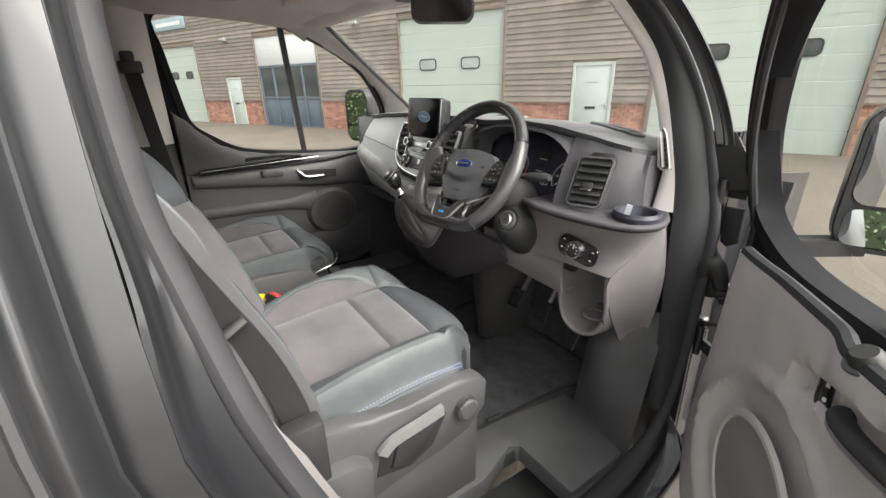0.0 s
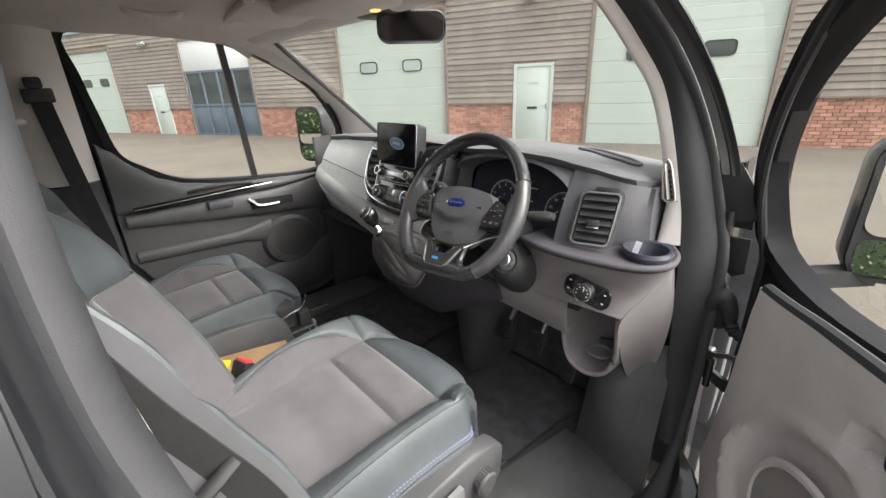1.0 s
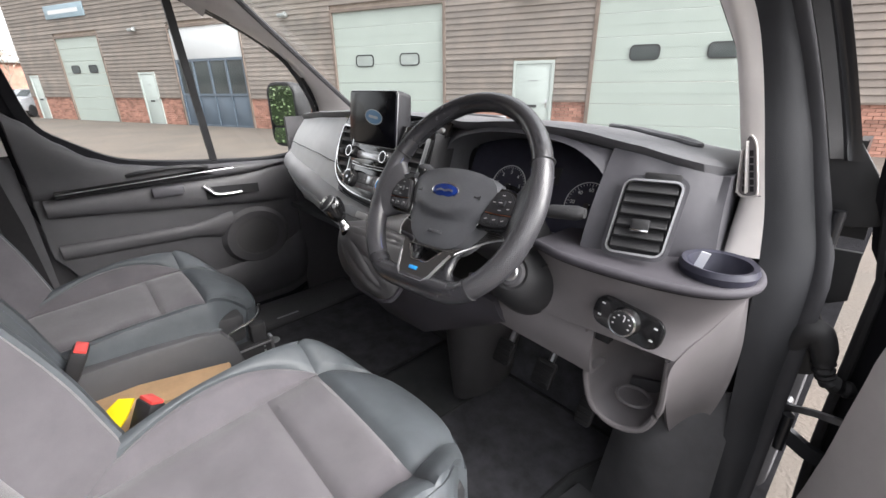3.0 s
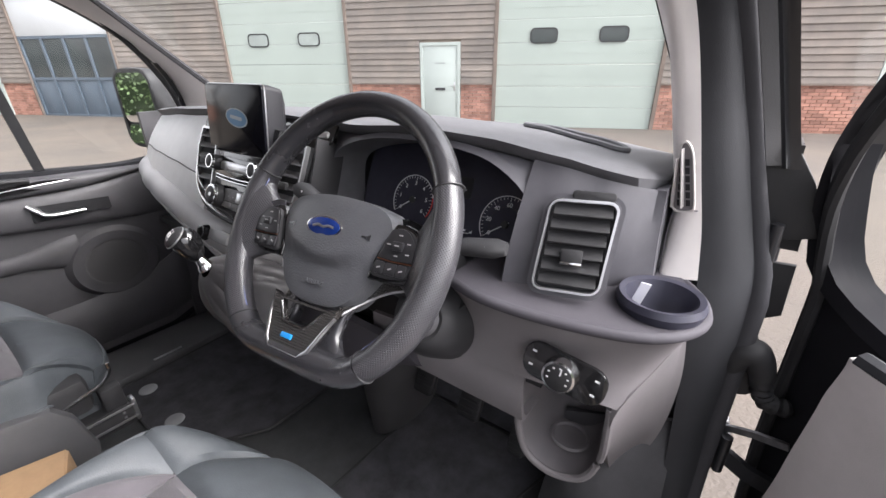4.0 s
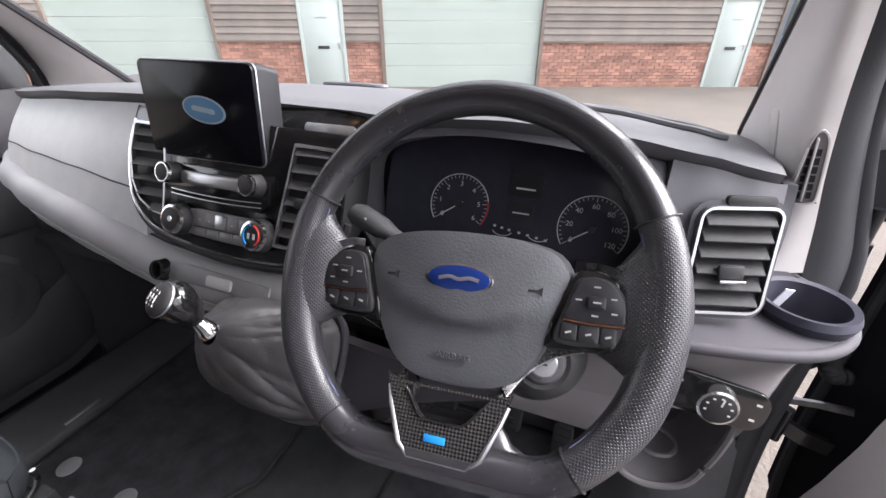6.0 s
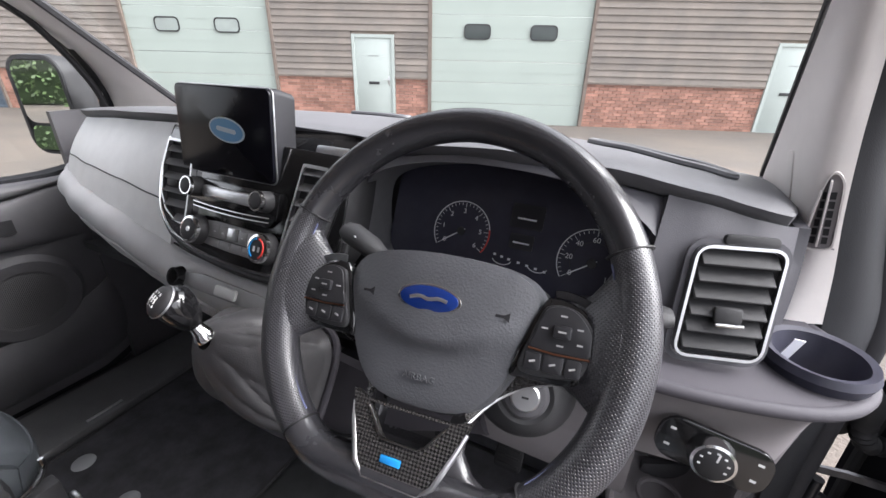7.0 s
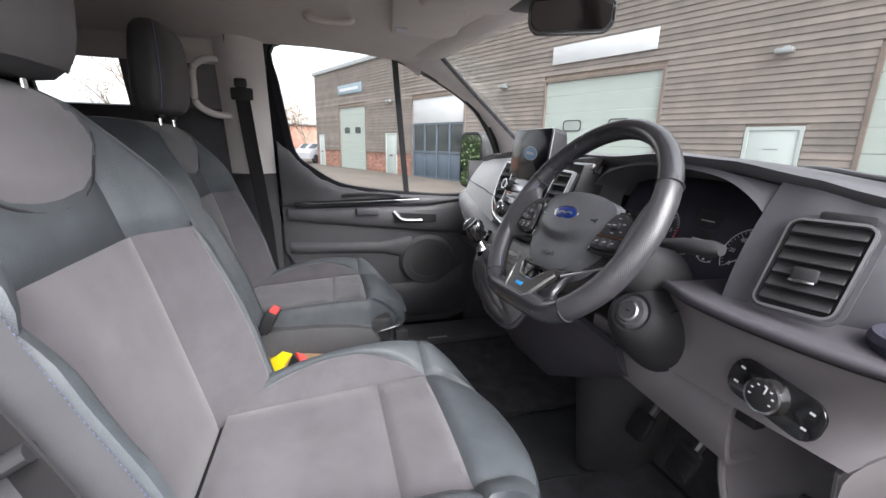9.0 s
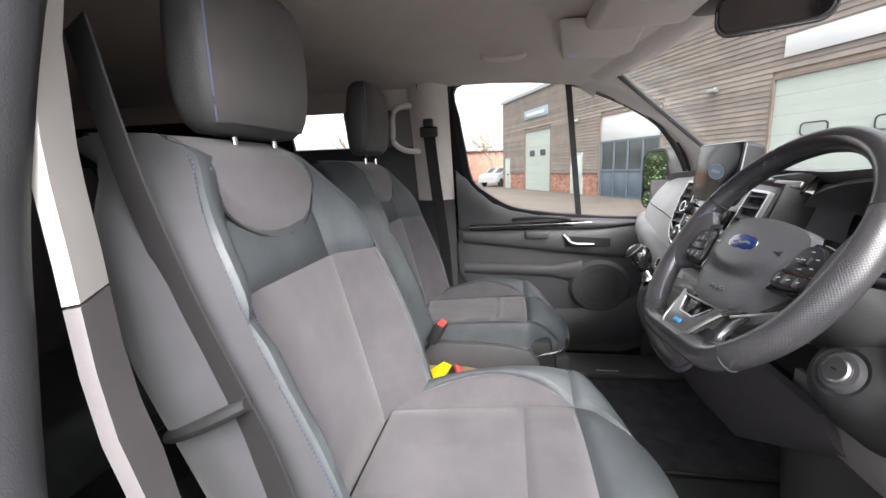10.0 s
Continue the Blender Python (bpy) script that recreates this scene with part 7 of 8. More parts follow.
        part("adjuster_knob", lathe([(0, 0.024), (0.022, 0.024), (0.026, 0.020), (0.028, 0.0)], 24), SEATDARK, seat, "round lumbar knob", m=mk)
        bm = bmesh.new()
        for k in range(24):
            a = 2 * math.pi * k / 24
            block((0.0255, -0.0016, 0.002), (0.0292, 0.0016, 0.020), bm=bm, m=Matrix.Rotation(a, 4, "Z"))
        part("knob_grip", bm, SEATDARK, seat, m=mk, smooth=0)
        part("tray", plate([(-0.66, 0.62), (-0.66, 0.905), (-0.49, 0.895), (-0.46, 0.87), (-0.47, 0.62)], 0.075, bevel=0.012), SEATGREY, seat, "grey side storage box", m=m @ pose(0, 0, 0.0))
        part("pedestal", block((0.26, -0.62, 0.562), (0.70, -0.16, 0.87), 0.02), SEATDARK, seat, "dark seat pedestal")
        # step-well locker front below the seat edge
        part("base_skirt", plate([(-0.62, 0.56), (-0.62, 0.71), (-0.40, 0.74), (-0.20, 0.79), (-0.15, 0.82), (-0.15, 0.56)], 0.02, bevel=0.006), SEATDARK, seat, m=m)
    else:
        part("pedestal", block((cx - 0.21, -0.66 + oy, 0.562), (cx + 0.19, -0.16 + oy, 0.86), 0.02), BLACK, seat, "black seat pedestal")
        m = facing((cx + 0.19, 0, 0), (0, 1, 0), (1, 0, 0))
        part("side_trim", plate([(-0.70, 0.70), (-0.70, 0.925), (-0.45, 0.925), (-0.34, 0.918), (-0.275, 0.905), (-0.245, 0.86), (-0.225, 0.76), (-0.24, 0.66), (-0.60, 0.64)], 0.035, bevel=0.012), SEATDARK, seat, "dark seat side trim", m=m)
        wire = spline([(-0.225, -0.275, 0.868), (-0.222, -0.235, 0.885), (-0.220, -0.185, 0.898), (-0.220, -0.160, 0.920), (-0.222, -0.156, 0.945)], 16)
        part("slide_lever", tube(wire, 0.0045, 8), CHROME, seat, "bright wire seat lever")
        part("rail_post", block((-0.262, -0.190, 0.80), (-0.230, -0.146, 0.872), 0.004), BLACK, seat, "black rail bracket")
        part("seat_rail", block((-0.262, -0.56, 0.752), (-0.222, -0.138, 0.812), 0.004), BLACK, seat, "dark seat rail")
        for z in (0.770, 0.806):
            part("rail_edge", block((-0.2225, -0.30, z - 0.003), (-0.2185, -0.136, z + 0.003), 0.001), SATIN, seat, "bright rail edge")
        part("rail_cap", block((-0.245, -0.142, 0.755), (-0.220, -0.132, 0.822), 0.003), SATIN, seat)
        for z in (0.780, 0.795):
            part("rail_bolt", block((-0.2222, -0.165, z - 0.003), (-0.2195, -0.159, z + 0.003), 0.001), SATIN, seat)
    return seat


SIDECLOTH = surface("grey seat side cloth", (0.056, 0.056, 0.062), 0.85, grain=0.6, grain_size=1400, vary=0.14, vary_size=12, sheen=0.2)
STUD = surface("grey stud plastic", (0.30, 0.31, 0.32), 0.6)
LEVER = surface("pale grey lever plastic", (0.19, 0.19, 0.195), 0.5, grain=0.4, grain_size=700, vary=0.08, vary_size=10)
HEADLEATHER = surface("dark headrest leather", (0.075, 0.075, 0.078), 0.5, grain=0.8, grain_size=520, vary=0.15, vary_size=10, bump_dist=0.0008)
SEATGREY = surface("grey seat trim plastic", (0.072, 0.072, 0.077), 0.5, grain=0.5, grain_size=700, vary=0.08, vary_size=10)
SEATDARK = surface("dark grey seat trim plastic", (0.075, 0.075, 0.08), 0.55, grain=0.5, grain_size=700, vary=0.1, vary_size=10)
driver_seat = make_seat(0.447, 0.0, 0.0, True)
make_seat(-0.425, -0.080, -0.025, False)


# ---- belts, buckles, box, gear lever, mats ----
def make_cab_things():
    arm = thing("belt_guide", "dark belt guide arm bolted to the seat side", "belt guide")
    pts = spline([(0.712, -0.752, 1.199), (0.735, -0.737, 1.210), (0.746, -0.68, 1.238), (0.738, -0.630, 1.262)], 12)
    part("arm", tube(pts, [0.011] * 12, 10, flat=0.75), BLACK, arm)
    part("bolt", lathe([(0, 0.006), (0.008, 0.006), (0.010, 0.003), (0.010, 0)], 14), STEEL, arm, "steel bolt", m=facing((0.724, -0.688, 1.208), (0, 1, 0), (1, 0.2, 0)))
    belt = thing("seat_belt", "grey seat belt webbing hanging by the driver's pillar", "seat belt", "seat belts")
    part("webbing", strip(spline([(0.715, -0.79, 1.68), (0.718, -0.755, 1.52), (0.724, -0.705, 1.38), (0.727, -0.67, 1.30), (0.732, -0.622, 1.19), (0.740, -0.590, 1.08), (0.750, -0.575, 0.97)], 28), 0.052, 0.0025, (0.35, 1, 0)), BELT, belt)
    part("anchor", block((0.752, -0.615, 0.92), (0.792, -0.548, 1.055), 0.006), BLACK, belt)
    belt = thing("seat_belt", "dark seat belt on the passenger's pillar", "seat belt", "seat belts")
    part("webbing", strip([(-0.765, -0.70, 1.67), (-0.80, -0.685, 1.45), (-0.85, -0.66, 1.15), (-0.87, -0.65, 0.9)], 0.055, 0.003, (0.2, 1, 0)), BELT, belt)
    part("slider", block((-0.775, -0.74, 1.655), (-0.755, -0.66, 1.70), 0.006), BLACK, belt)
    part("loop", block((-0.78, -0.725, 1.70), (-0.755, -0.68, 1.735), 0.008), BLACK, belt)
    for name, at, turn, lab in (("belt_buckle", (0.107, -0.476, 0.985), 20, "black belt buckle with a red button beside the driver's seat"), ("belt_buckle", (-0.165, -0.565, 1.010), -10, "black belt buckle with a red button beside the passenger seat")):
        b = thing(name, lab, "buckle", "belt buckles")
        m = pose(*at, -28, 0, turn)
        part("body", block((-0.026, -0.016, -0.075), (0.026, 0.016, 0.0), 0.006), BLACK, b, m=m)
        part("button", block((-0.022, -0.012, -0.003), (0.022, 0.012, 0.006), 0.003), RED, b, "red release button", m=m)
        part("stalk", strip([m @ Vector((0, 0, -0.07)), m @ Vector((0.0, -0.01, -0.14)), m @ Vector((0.0, -0.04, -0.22))], 0.04, 0.006, (1, 0, 0)), BELT, b)
    tag = thing("yellow_tag", "bright yellow plastic tag hanging beside the buckle", "tag")
    part("tag", plate([(-0.012, -0.05), (0.014, -0.05), (0.030, 0.0), (0.032, 0.032), (0.006, 0.03), (-0.02, -0.01)], 0.006, bevel=0.002), YELLOW, tag, m=facing((0.060, -0.545, 0.955), (0.7, 0.7, 0), (0.5, -0.5, 0.75)) @ Matrix.Diagonal((1.2, 1.1, 1, 1)))
    box = thing("cardboard_box", "plain brown cardboard box lying between the seats", "box")
    mb = pose(-0.102, -0.500, 0.757, 0, 0, -16)
    part("body", block((-0.100, -0.20, -0.09), (0.105, 0.20, 0.080), 0.004), CARD, box, m=mb)
    part("flap", block((-0.098, -0.195, 0.0805), (0.001, 0.197, 0.0838), 0.001), CARD, box, m=mb)
    part("flap", block((0.003, -0.195, 0.0805), (0.102, 0.197, 0.0838), 0.001), CARD, box, m=mb)
    tray = thing("console_tray", "black plastic tray holding the box between the seats", "tray")
    part("tray", block((-0.19, -0.72, 0.562), (0.19, -0.20, 0.655), 0.015), BLACK, tray)
    # gear lever
    gear = thing("gear_lever", "black gear knob with a chrome collar and soft gaiter", "gear lever")
    k0, k1, base = Vector((0.110, -0.040, 1.300)), Vector((0.128, -0.026, 1.252)), Vector((0.156, 0.052, 1.156))
    ax = (k0 - k1).normalized()
    mk = facing(k0, (1, 0, 0), ax)
    knob = part("knob", lathe([(0.009, -0.040), (0.015, -0.033), (0.0215, -0.020), (0.0245, -0.004), (0.0240, 0.007), (0.0200, 0.015), (0.012, 0.0190), (0.0, 0.020)], 28), GLOSS, gear, m=mk)
    # the cap leans towards the driver
    mcap = facing(k0 + Vector((0.000, -0.004, 0.0)), (1, -0.25, 0), (-0.18, -0.66, 0.72)) @ Matrix.Diagonal((0.94, 0.94, 0.94, 1))
    part("knob_cap", lathe([(0.0235, 0.012), (0.0215, 0.0185), (0.016, 0.0225), (0.008, 0.0245), (0.0, 0.0250)], 28), BLACK, knob, "black shift pattern cap", m=mcap)
    part("cap_ring", lathe([(0.0232, 0.0125), (0.0240, 0.0140), (0.0232, 0.0155)], 28), SATIN, knob, m=mcap)
    bm = bmesh.new()
    for x in (-0.007, 0.0, 0.007):
        block((x - 0.0006, -0.005, 0.0246), (x + 0.0006, 0.005, 0.0258), bm=bm)
    block((-0.007, -0.0006, 0.0246), (0.007, 0.0006, 0.0258), bm=bm)
    part("shift_pattern", bm, WHITE, knob, "white shift pattern", m=mcap, smooth=0)
    for word, x, y in (("1", -0.007, 0.0085), ("3", 0.0, 0.0085), ("5", 0.007, 0.0085), ("2", -0.007, -0.0085), ("4", 0.0, -0.0085), ("6", 0.007, -0.0085)):
        lettering(word, 0.0062, mcap @ pose(x, y, 0.0240), WHITE, knob)
    part("collar", lathe([(0.010, -0.012), (0.0140, -0.010), (0.0145, -0.003), (0.0110, 0.003), (0.0100, 0.008), (0.0085, 0.014)], 24), CHROME, gear, "chrome collar", m=facing(k1, (1, 0, 0), ax))
    rings = []
    ns = 96
    up = Vector((0, 0.55, 0.83))
    for i in range(44):
        t = i / 43
        c = k1.lerp(base, t) + Vector((0, 0, -0.012))
        half_x, half_u = 0.013 + 0.088 * t ** 0.75, 0.013 + 0.075 * t ** 0.70
        power = 1.0 - 0.45 * smoothstep(0.1, 0.8, t)
        soft = math.sin(math.pi * min(1.0, t * 1.08)) ** 0.7
        ring = []
        for j in range(ns):
            a = 2 * math.pi * j / ns
            ca, sa = math.cos(a), math.sin(a)
            crease = lambda q: 1.0 - abs(math.sin(q)) ** 0.6
            fold = soft * (0.20 * (0.35 - crease(2.5 * a + 0.6 + 1.1 * t)) + 0.12 * (0.35 - crease(4.5 * a + 1.9 - 1.6 * t)) + 0.06 * (0.35 - crease(5.0 * t + 1.6 * math.sin(2 * a + 0.7))))
            d = Vector((half_x * math.copysign(abs(ca) ** power, ca), 0, 0)) + up * half_u * math.copysign(abs(sa) ** power, sa)
            ring.append(c + d * (1 + fold) + Vector((0, -0.014, 0.008)) * soft)
        rings.append(ring)
    part("gaiter", loft(rings, None, True, False), GAITER, gear, "soft grey crumpled gaiter")
    frame_pts = []
    for k in range(48):
        a = 2 * math.pi * k / 48
        ca, sa = math.cos(a), math.sin(a)
        frame_pts.append(base + Vector((0.106 * math.copysign(abs(ca) ** 0.5, ca), 0.004, -0.012)) + up * 0.089 * math.copysign(abs(sa) ** 0.5, sa))
    part("gaiter_ring", tube(frame_pts, 0.006, 8, True), SHELFGREY, gear, "dark gaiter frame")
    # pedals
    for x, y, z, w in ((0.321, 0.37, 0.80, 0.06), (0.477, 0.35, 0.82, 0.06), (0.60, 0.37, 0.76, 0.045)):
        ped = thing("pedal", "black rubber pedal pad on a steel arm", "pedal", "pedals")
        m = facing((x, y, z), (1, 0, 0), (0, -1, 0.55))
        part("pad", plate(rounded(w, 0.075, 0.010), 0.012, bevel=0.004), RUBBER, ped, m=m)
        for k in range(4):
            part("rib", block((-w * 0.4, -0.028 + k * 0.017, 0.011), (w * 0.4, -0.022 + k * 0.017, 0.0145), 0.001, 1), RUBBER, ped, m=m)
        part("arm", tube([(x, y + 0.01, z), (x, y + 0.06, z + 0.07), (x, y + 0.12, z + 0.22)], 0.010, 8), STEEL, ped)
    # mats
    mat = thing("floor_mat", "black carpet floor mat in the passenger footwell with two grey studs", "floor mat")
    edge = [(-0.665, -0.10), (-0.25, -0.10), (-0.10, 0.12), (-0.10, 0.50), (-0.69, 0.50)]
    part("mat", plate(edge, 0.012, bevel=0.005), CARPET, mat, m=pose(0, 0, 0.5605))
    part("binding", tube([Vector((x, y, 0.569)) for x, y in edge], 0.006, 6, True), BLACK, mat)
    for x, y in ((-0.586, -0.03), (-0.369, -0.037)):
        part("stud", lathe([(0, 0.006), (0.022, 0.006), (0.027, 0.003), (0.028, 0)], 20), STUD, mat, "grey fixing stud", m=pose(x, y, 0.572))
    mat = thing("floor_mat", "black carpet driver's mat with a small metal badge", "floor mat")
    edge = [(0.20, -0.14), (0.57, -0.14), (0.58, 0.02), (0.60, 0.32), (0.66, 0.52), (0.22, 0.52)]
    part("mat", plate(edge, 0.012, bevel=0.005), CARPET, mat, m=pose(0, 0, 0.5605))
    part("binding", tube([Vector((x, y, 0.569)) for x, y in edge], 0.006, 6, True), BLACK, mat)
    part("badge", block((-0.035, -0.009, 0), (0.035, 0.009, 0.004), 0.001), BLACK, mat, m=pose(0.578, 0.04, 0.572, 0, 0, 83))
    part("badge_bars", block((-0.028, -0.004, 0.004), (0.028, 0.004, 0.0048)), SATIN, mat, m=pose(0.578, 0.04, 0.572, 0, 0, 83))
    # rear bench far behind
    bench = thing("rear_bench", "grey cloth rear bench seat in the shade", "bench seat")
    part("cushion", block((-0.80, -1.80, 0.82), (0.80, -1.28, 1.00), 0.05, 3), LEATHER, bench, "grey leather bench cushion")
    part("backrest", block((-0.80, -1.96, 0.97), (0.80, -1.78, 1.56), 0.05, 3), SUEDE, bench)
    part("base", block((-0.75, -1.80, 0.562), (0.75, -1.38, 0.82), 0.02), BLACK, bench)
    # interior mirror
    mir = thing("rear_view_mirror", "black interior mirror with a sensor housing on the screen", "mirror")
    mm = facing((0.045, 0.222, 1.832), (0.47, 0.88, 0.0), (0.86, -0.46, -0.22))
    rings = [[mm @ Vector((x * k, y * k - dy, z)) for x, y in rounded(0.215, 0.094, 0.034, 6)] for k, dy, z in ((0.94, 0.0, 0.004), (1.0, 0.0, 0.0), (1.01, 0.0, -0.012), (0.98, -0.001, -0.032), (0.84, -0.004, -0.052), (0.45, -0.008, -0.062))]
    part("housing", loft(rings), MIRRORCASE, mir)
    part("mirror_glass", plate(rounded(0.196, 0.076, 0.028, 6), 0.003), DARKMIRROR, mir, "mirror face with the dark cab coloured in", m=mm @ pose(0, 0.003, 0.003))
    part("lip", tube([mm @ Vector((x, y, 0.004)) for x, y in rounded(0.208, 0.088, 0.032, 6)], 0.003, 6, True), MIRRORCASE, mir)
    for k in range(9):
        part("vent_rib", block((-0.060 + k * 0.013, -0.0485, -0.040), (-0.054 + k * 0.013, -0.0455, -0.014), 0.0008, 1), DARK, mir, m=mm)
    part("stem", tube(spline([mm @ Vector((0, 0.01, -0.055)), (0.0, 0.250, 1.868), (-0.03, 0.225, 1.885)], 10), 0.017, 10), BLACK, mir)
    part("sensor_box", block((-0.10, 0.10, 1.862), (0.045, 0.27, 1.905), 0.018), MIRRORCASE, mir, "black sensor housing")


MIRRORCASE = surface("black mirror housing", (0.030, 0.031, 0.033), 0.42, grain=0.4, grain_size=700, vary=0.15, vary_size=20)
# Dark colour stands in for the cab's reflection in the mirror.
DARKMIRROR = surface("mirror with dark cab in its colour", (0.040, 0.036, 0.037), 0.06, metal=0.9, vary=0.1, vary_size=30)
GAITER = surface("soft grey gaiter vinyl", (0.066, 0.064, 0.067), 0.46, spec=0.5, grain=0.6, grain_size=500, vary=0.15, vary_size=20)
make_cab_things()

# ---- doors and mirrors ----
def make_cab_door(s, m, lab):
    """A front door, built closed on its flank and then set at m. s: -1 left, 1 right."""
    door = thing("passenger_door" if s < 0 else "driver_door", lab, "door", "cab doors")
    win = smooth_loop(WINDOW, 80)
    X = lambda z, off=0.0: s * (side_x(z) + off)
    lay = lambda loop, off: [Vector((X(z, off), y, z)) for y, z in loop]
    P = lambda name, bm, mat, label="", parent=None: part(name, bm, mat, parent or door, label, m=m)
    outer = smooth_loop([(-0.640, 1.80), (-0.62, 1.885), (-0.53, 1.915), (-0.28, 1.925), (-0.02, 1.88), (0.17, 1.80), (0.31, 1.68), (0.40, 1.57), (0.455, 1.47), (0.475, 1.36), (0.475, 1.15), (0.47, 0.9), (0.44, 0.68), (0.36, 0.56), (0.2, 0.50),
                         (-0.1, 0.49), (-0.3, 0.52), (-0.42, 0.62), (-0.49, 0.78), (-0.57, 1.0), (-0.63, 1.22), (-0.655, 1.42), (-0.66, 1.6)], 80)
    # match the loops by angle
    def by_angle(loop):
        c = (-0.07, 1.55)
        return sorted(loop, key=lambda p: math.atan2(p[1] - c[1], p[0] - c[0]))
    win_loop = by_angle(win)
    def out_at(p):
        c = (-0.07, 1.55)
        a = math.atan2(p[1] - c[1], p[0] - c[0])
        best, far = None, None
        for (y0, z0), (y1, z1) in zip(outer, outer[1:] + outer[:1]):
            dx, dz, ex, ez = math.cos(a), math.sin(a), y1 - y0, z1 - z0
            det = dx * -ez + ex * dz
            if abs(det) < 1e-9:
                continue
            t = ((y0 - c[0]) * -ez + ex * (z0 - c[1])) / det
            k = (dx * (z0 - c[1]) - dz * (y0 - c[0])) / det
            if t > 0 and -1e-6 <= k <= 1 + 1e-6 and (best is None or t < best):
                best = t
        return (c[0] + best * math.cos(a), c[1] + best * math.sin(a))
    out_loop = [out_at(p) for p in win_loop]
    black_in = grown(win_loop, 0.0)
    black_out = [(a[0] + (b[0] - a[0]) * min(1, 0.030 / max(0.03, math.dist(a, b))), a[1] + (b[1] - a[1]) * min(1, 0.030 / max(0.03, math.dist(a, b)))) for a, b in zip(win_loop, out_loop)]
    rings = [lay(black_in, -0.030), lay(black_in, -0.052), lay(black_out, -0.058), lay(black_out, -0.02)]
    P("window_frame", loft(rings, None, True, False), SHELLSHADE, "black window frame")
    # Inner shell and reveal are body paint with shade put into the colour.
    P("inner_shell", loft([lay(black_out, -0.050), lay(out_loop, -0.045), lay(out_loop, -0.020)], None, True, False), SHELLSHADE, "inner door shell coloured darker for shade")
    P("frame_skin", loft([lay(out_loop, -0.020), lay(out_loop, 0.012), lay(black_in, 0.004)], None, True, False), PAINT, "dark grey painted door shell")
    P("window_reveal", loft([lay(black_in, 0.004), lay(black_in, -0.030)], None, True, False), SHELLSHADE, "window reveal coloured dark to hold off glare")
    P("edge_seal", tube(lay(grown(outer, -0.022), -0.052), 0.009, 8, True), RUBBER)
    n = 10
    pane = P("window_glass", sheet(lambda u, v: Vector((X(1.24 + 0.66 * v, -0.012), -0.62 + 1.1 * u, 1.24 + 0.66 * v)), 6, 4), GLASS, "clear side window")
    pane.visible_shadow = False
    a, b = Vector((X(1.26, -0.018), -0.008, 1.262)), Vector((X(1.86, -0.018), -0.092, 1.858))
    P("mullion", strip([a, b], 0.026, 0.018, (0, 1, 0)), BLACK, "black window divider")
    # outside mirror
    mm = lambda x, y, z: Vector((s * x, y, z))
    front = rounded(0.20, 0.30, 0.055, 5)
    mo = facing(mm(1.125 if s < 0 else 1.19, 0.375, 1.425 if s < 0 else 1.40), (1, 0, 0), (-s * 0.30, -0.95, 0.0))
    rings = [[mo @ Vector((x * k, y * k, d)) for x, y in front] for k, d in ((0.92, 0.0), (1.0, 0.004), (1.02, -0.02), (0.96, -0.07), (0.78, -0.105), (0.45, -0.125))]
    mirror = P("outside_mirror", loft(rings), PAINT if s > 0 else BLACK, "dark outside mirror")
    P("mirror_rim", ring_plate(rounded(0.196, 0.296, 0.053, 5), rounded(0.176, 0.276, 0.045, 5), 0.008, m=mo), BLACK, "", mirror)
    P("main_glass", plate(rounded(0.172, 0.185, 0.03, 5), 0.003, m=mo @ pose(0, 0.042, 0.003)), MIRROR, "main mirror glass", mirror)
    P("wide_glass", plate(rounded(0.172, 0.075, 0.02, 5), 0.004, m=mo @ pose(0, -0.098, 0.003, -8, 0, 0)), MIRROR, "wide angle mirror glass", mirror)
    P("mirror_arm", loft([[mm(x, y, z) for x, y, z in ((1.02, 0.385, 1.225), (1.02, 0.43, 1.225), (1.02, 0.43, 1.262), (1.02, 0.385, 1.262))], [mm(x, y, z) for x, y, z in ((1.16, 0.39, 1.24), (1.16, 0.43, 1.24), (1.16, 0.43, 1.275), (1.16, 0.39, 1.275))]]), BLACK, "", mirror)
    # inner trim: profile across the height, relief along the length
    def depth(y, z):
        """How far the trim stands in from the flank."""
        d = 0.085
        if s > 0:
            d += 0.015 * smoothstep(0.16, 0.34, y)
            back = smoothstep(0.0, -0.08, y)
            d += 0.020 * back * smoothstep(1.19, 1.235, z)
            d += 0.030 * smoothstep(0.98, 0.86, z) * smoothstep(0.40, 0.20, y)
            mid = 1.142 + 0.28 * (0.055 - y)
            d -= 0.022 * smoothstep(0.065, 0.045, y) * smoothstep(0.034, 0.024, abs(z - mid))
            ring = math.hypot((y - 0.035) / 1.22, (z - 0.880) / 1.08)
            d -= 0.016 * smoothstep(0.195, 0.170, ring)
            d += 0.008 * math.exp(-((ring - 0.20) / 0.012) ** 2)
            return d
        d += 0.050 * math.exp(-((z - 1.235) / 0.035) ** 2)
        d -= 0.030 * smoothstep(1.24, 1.28, z)
        arm = smoothstep(-0.50, -0.44, y) * smoothstep(0.02, -0.04, y)
        d -= 0.030 * arm * smoothstep(1.135, 1.12, z) * smoothstep(1.03, 1.045, z)
        d += 0.045 * smoothstep(1.03, 0.99, z) * (0.6 + 0.4 * smoothstep(-0.3, 0.2, y)) * smoothstep(0.62, 0.72, z)
        d += 0.020 * smoothstep(0.135, 0.10, math.dist((y, z), (0.105, 0.925)))
        return d
    def low_edge(y):
        return lerp_curve([(-0.60, 1.0), (-0.52, 0.86), (-0.44, 0.70), (-0.36, 0.62), (-0.2, 0.58), (0.2, 0.58), (0.33, 0.62), (0.40, 0.72)], y)[0]
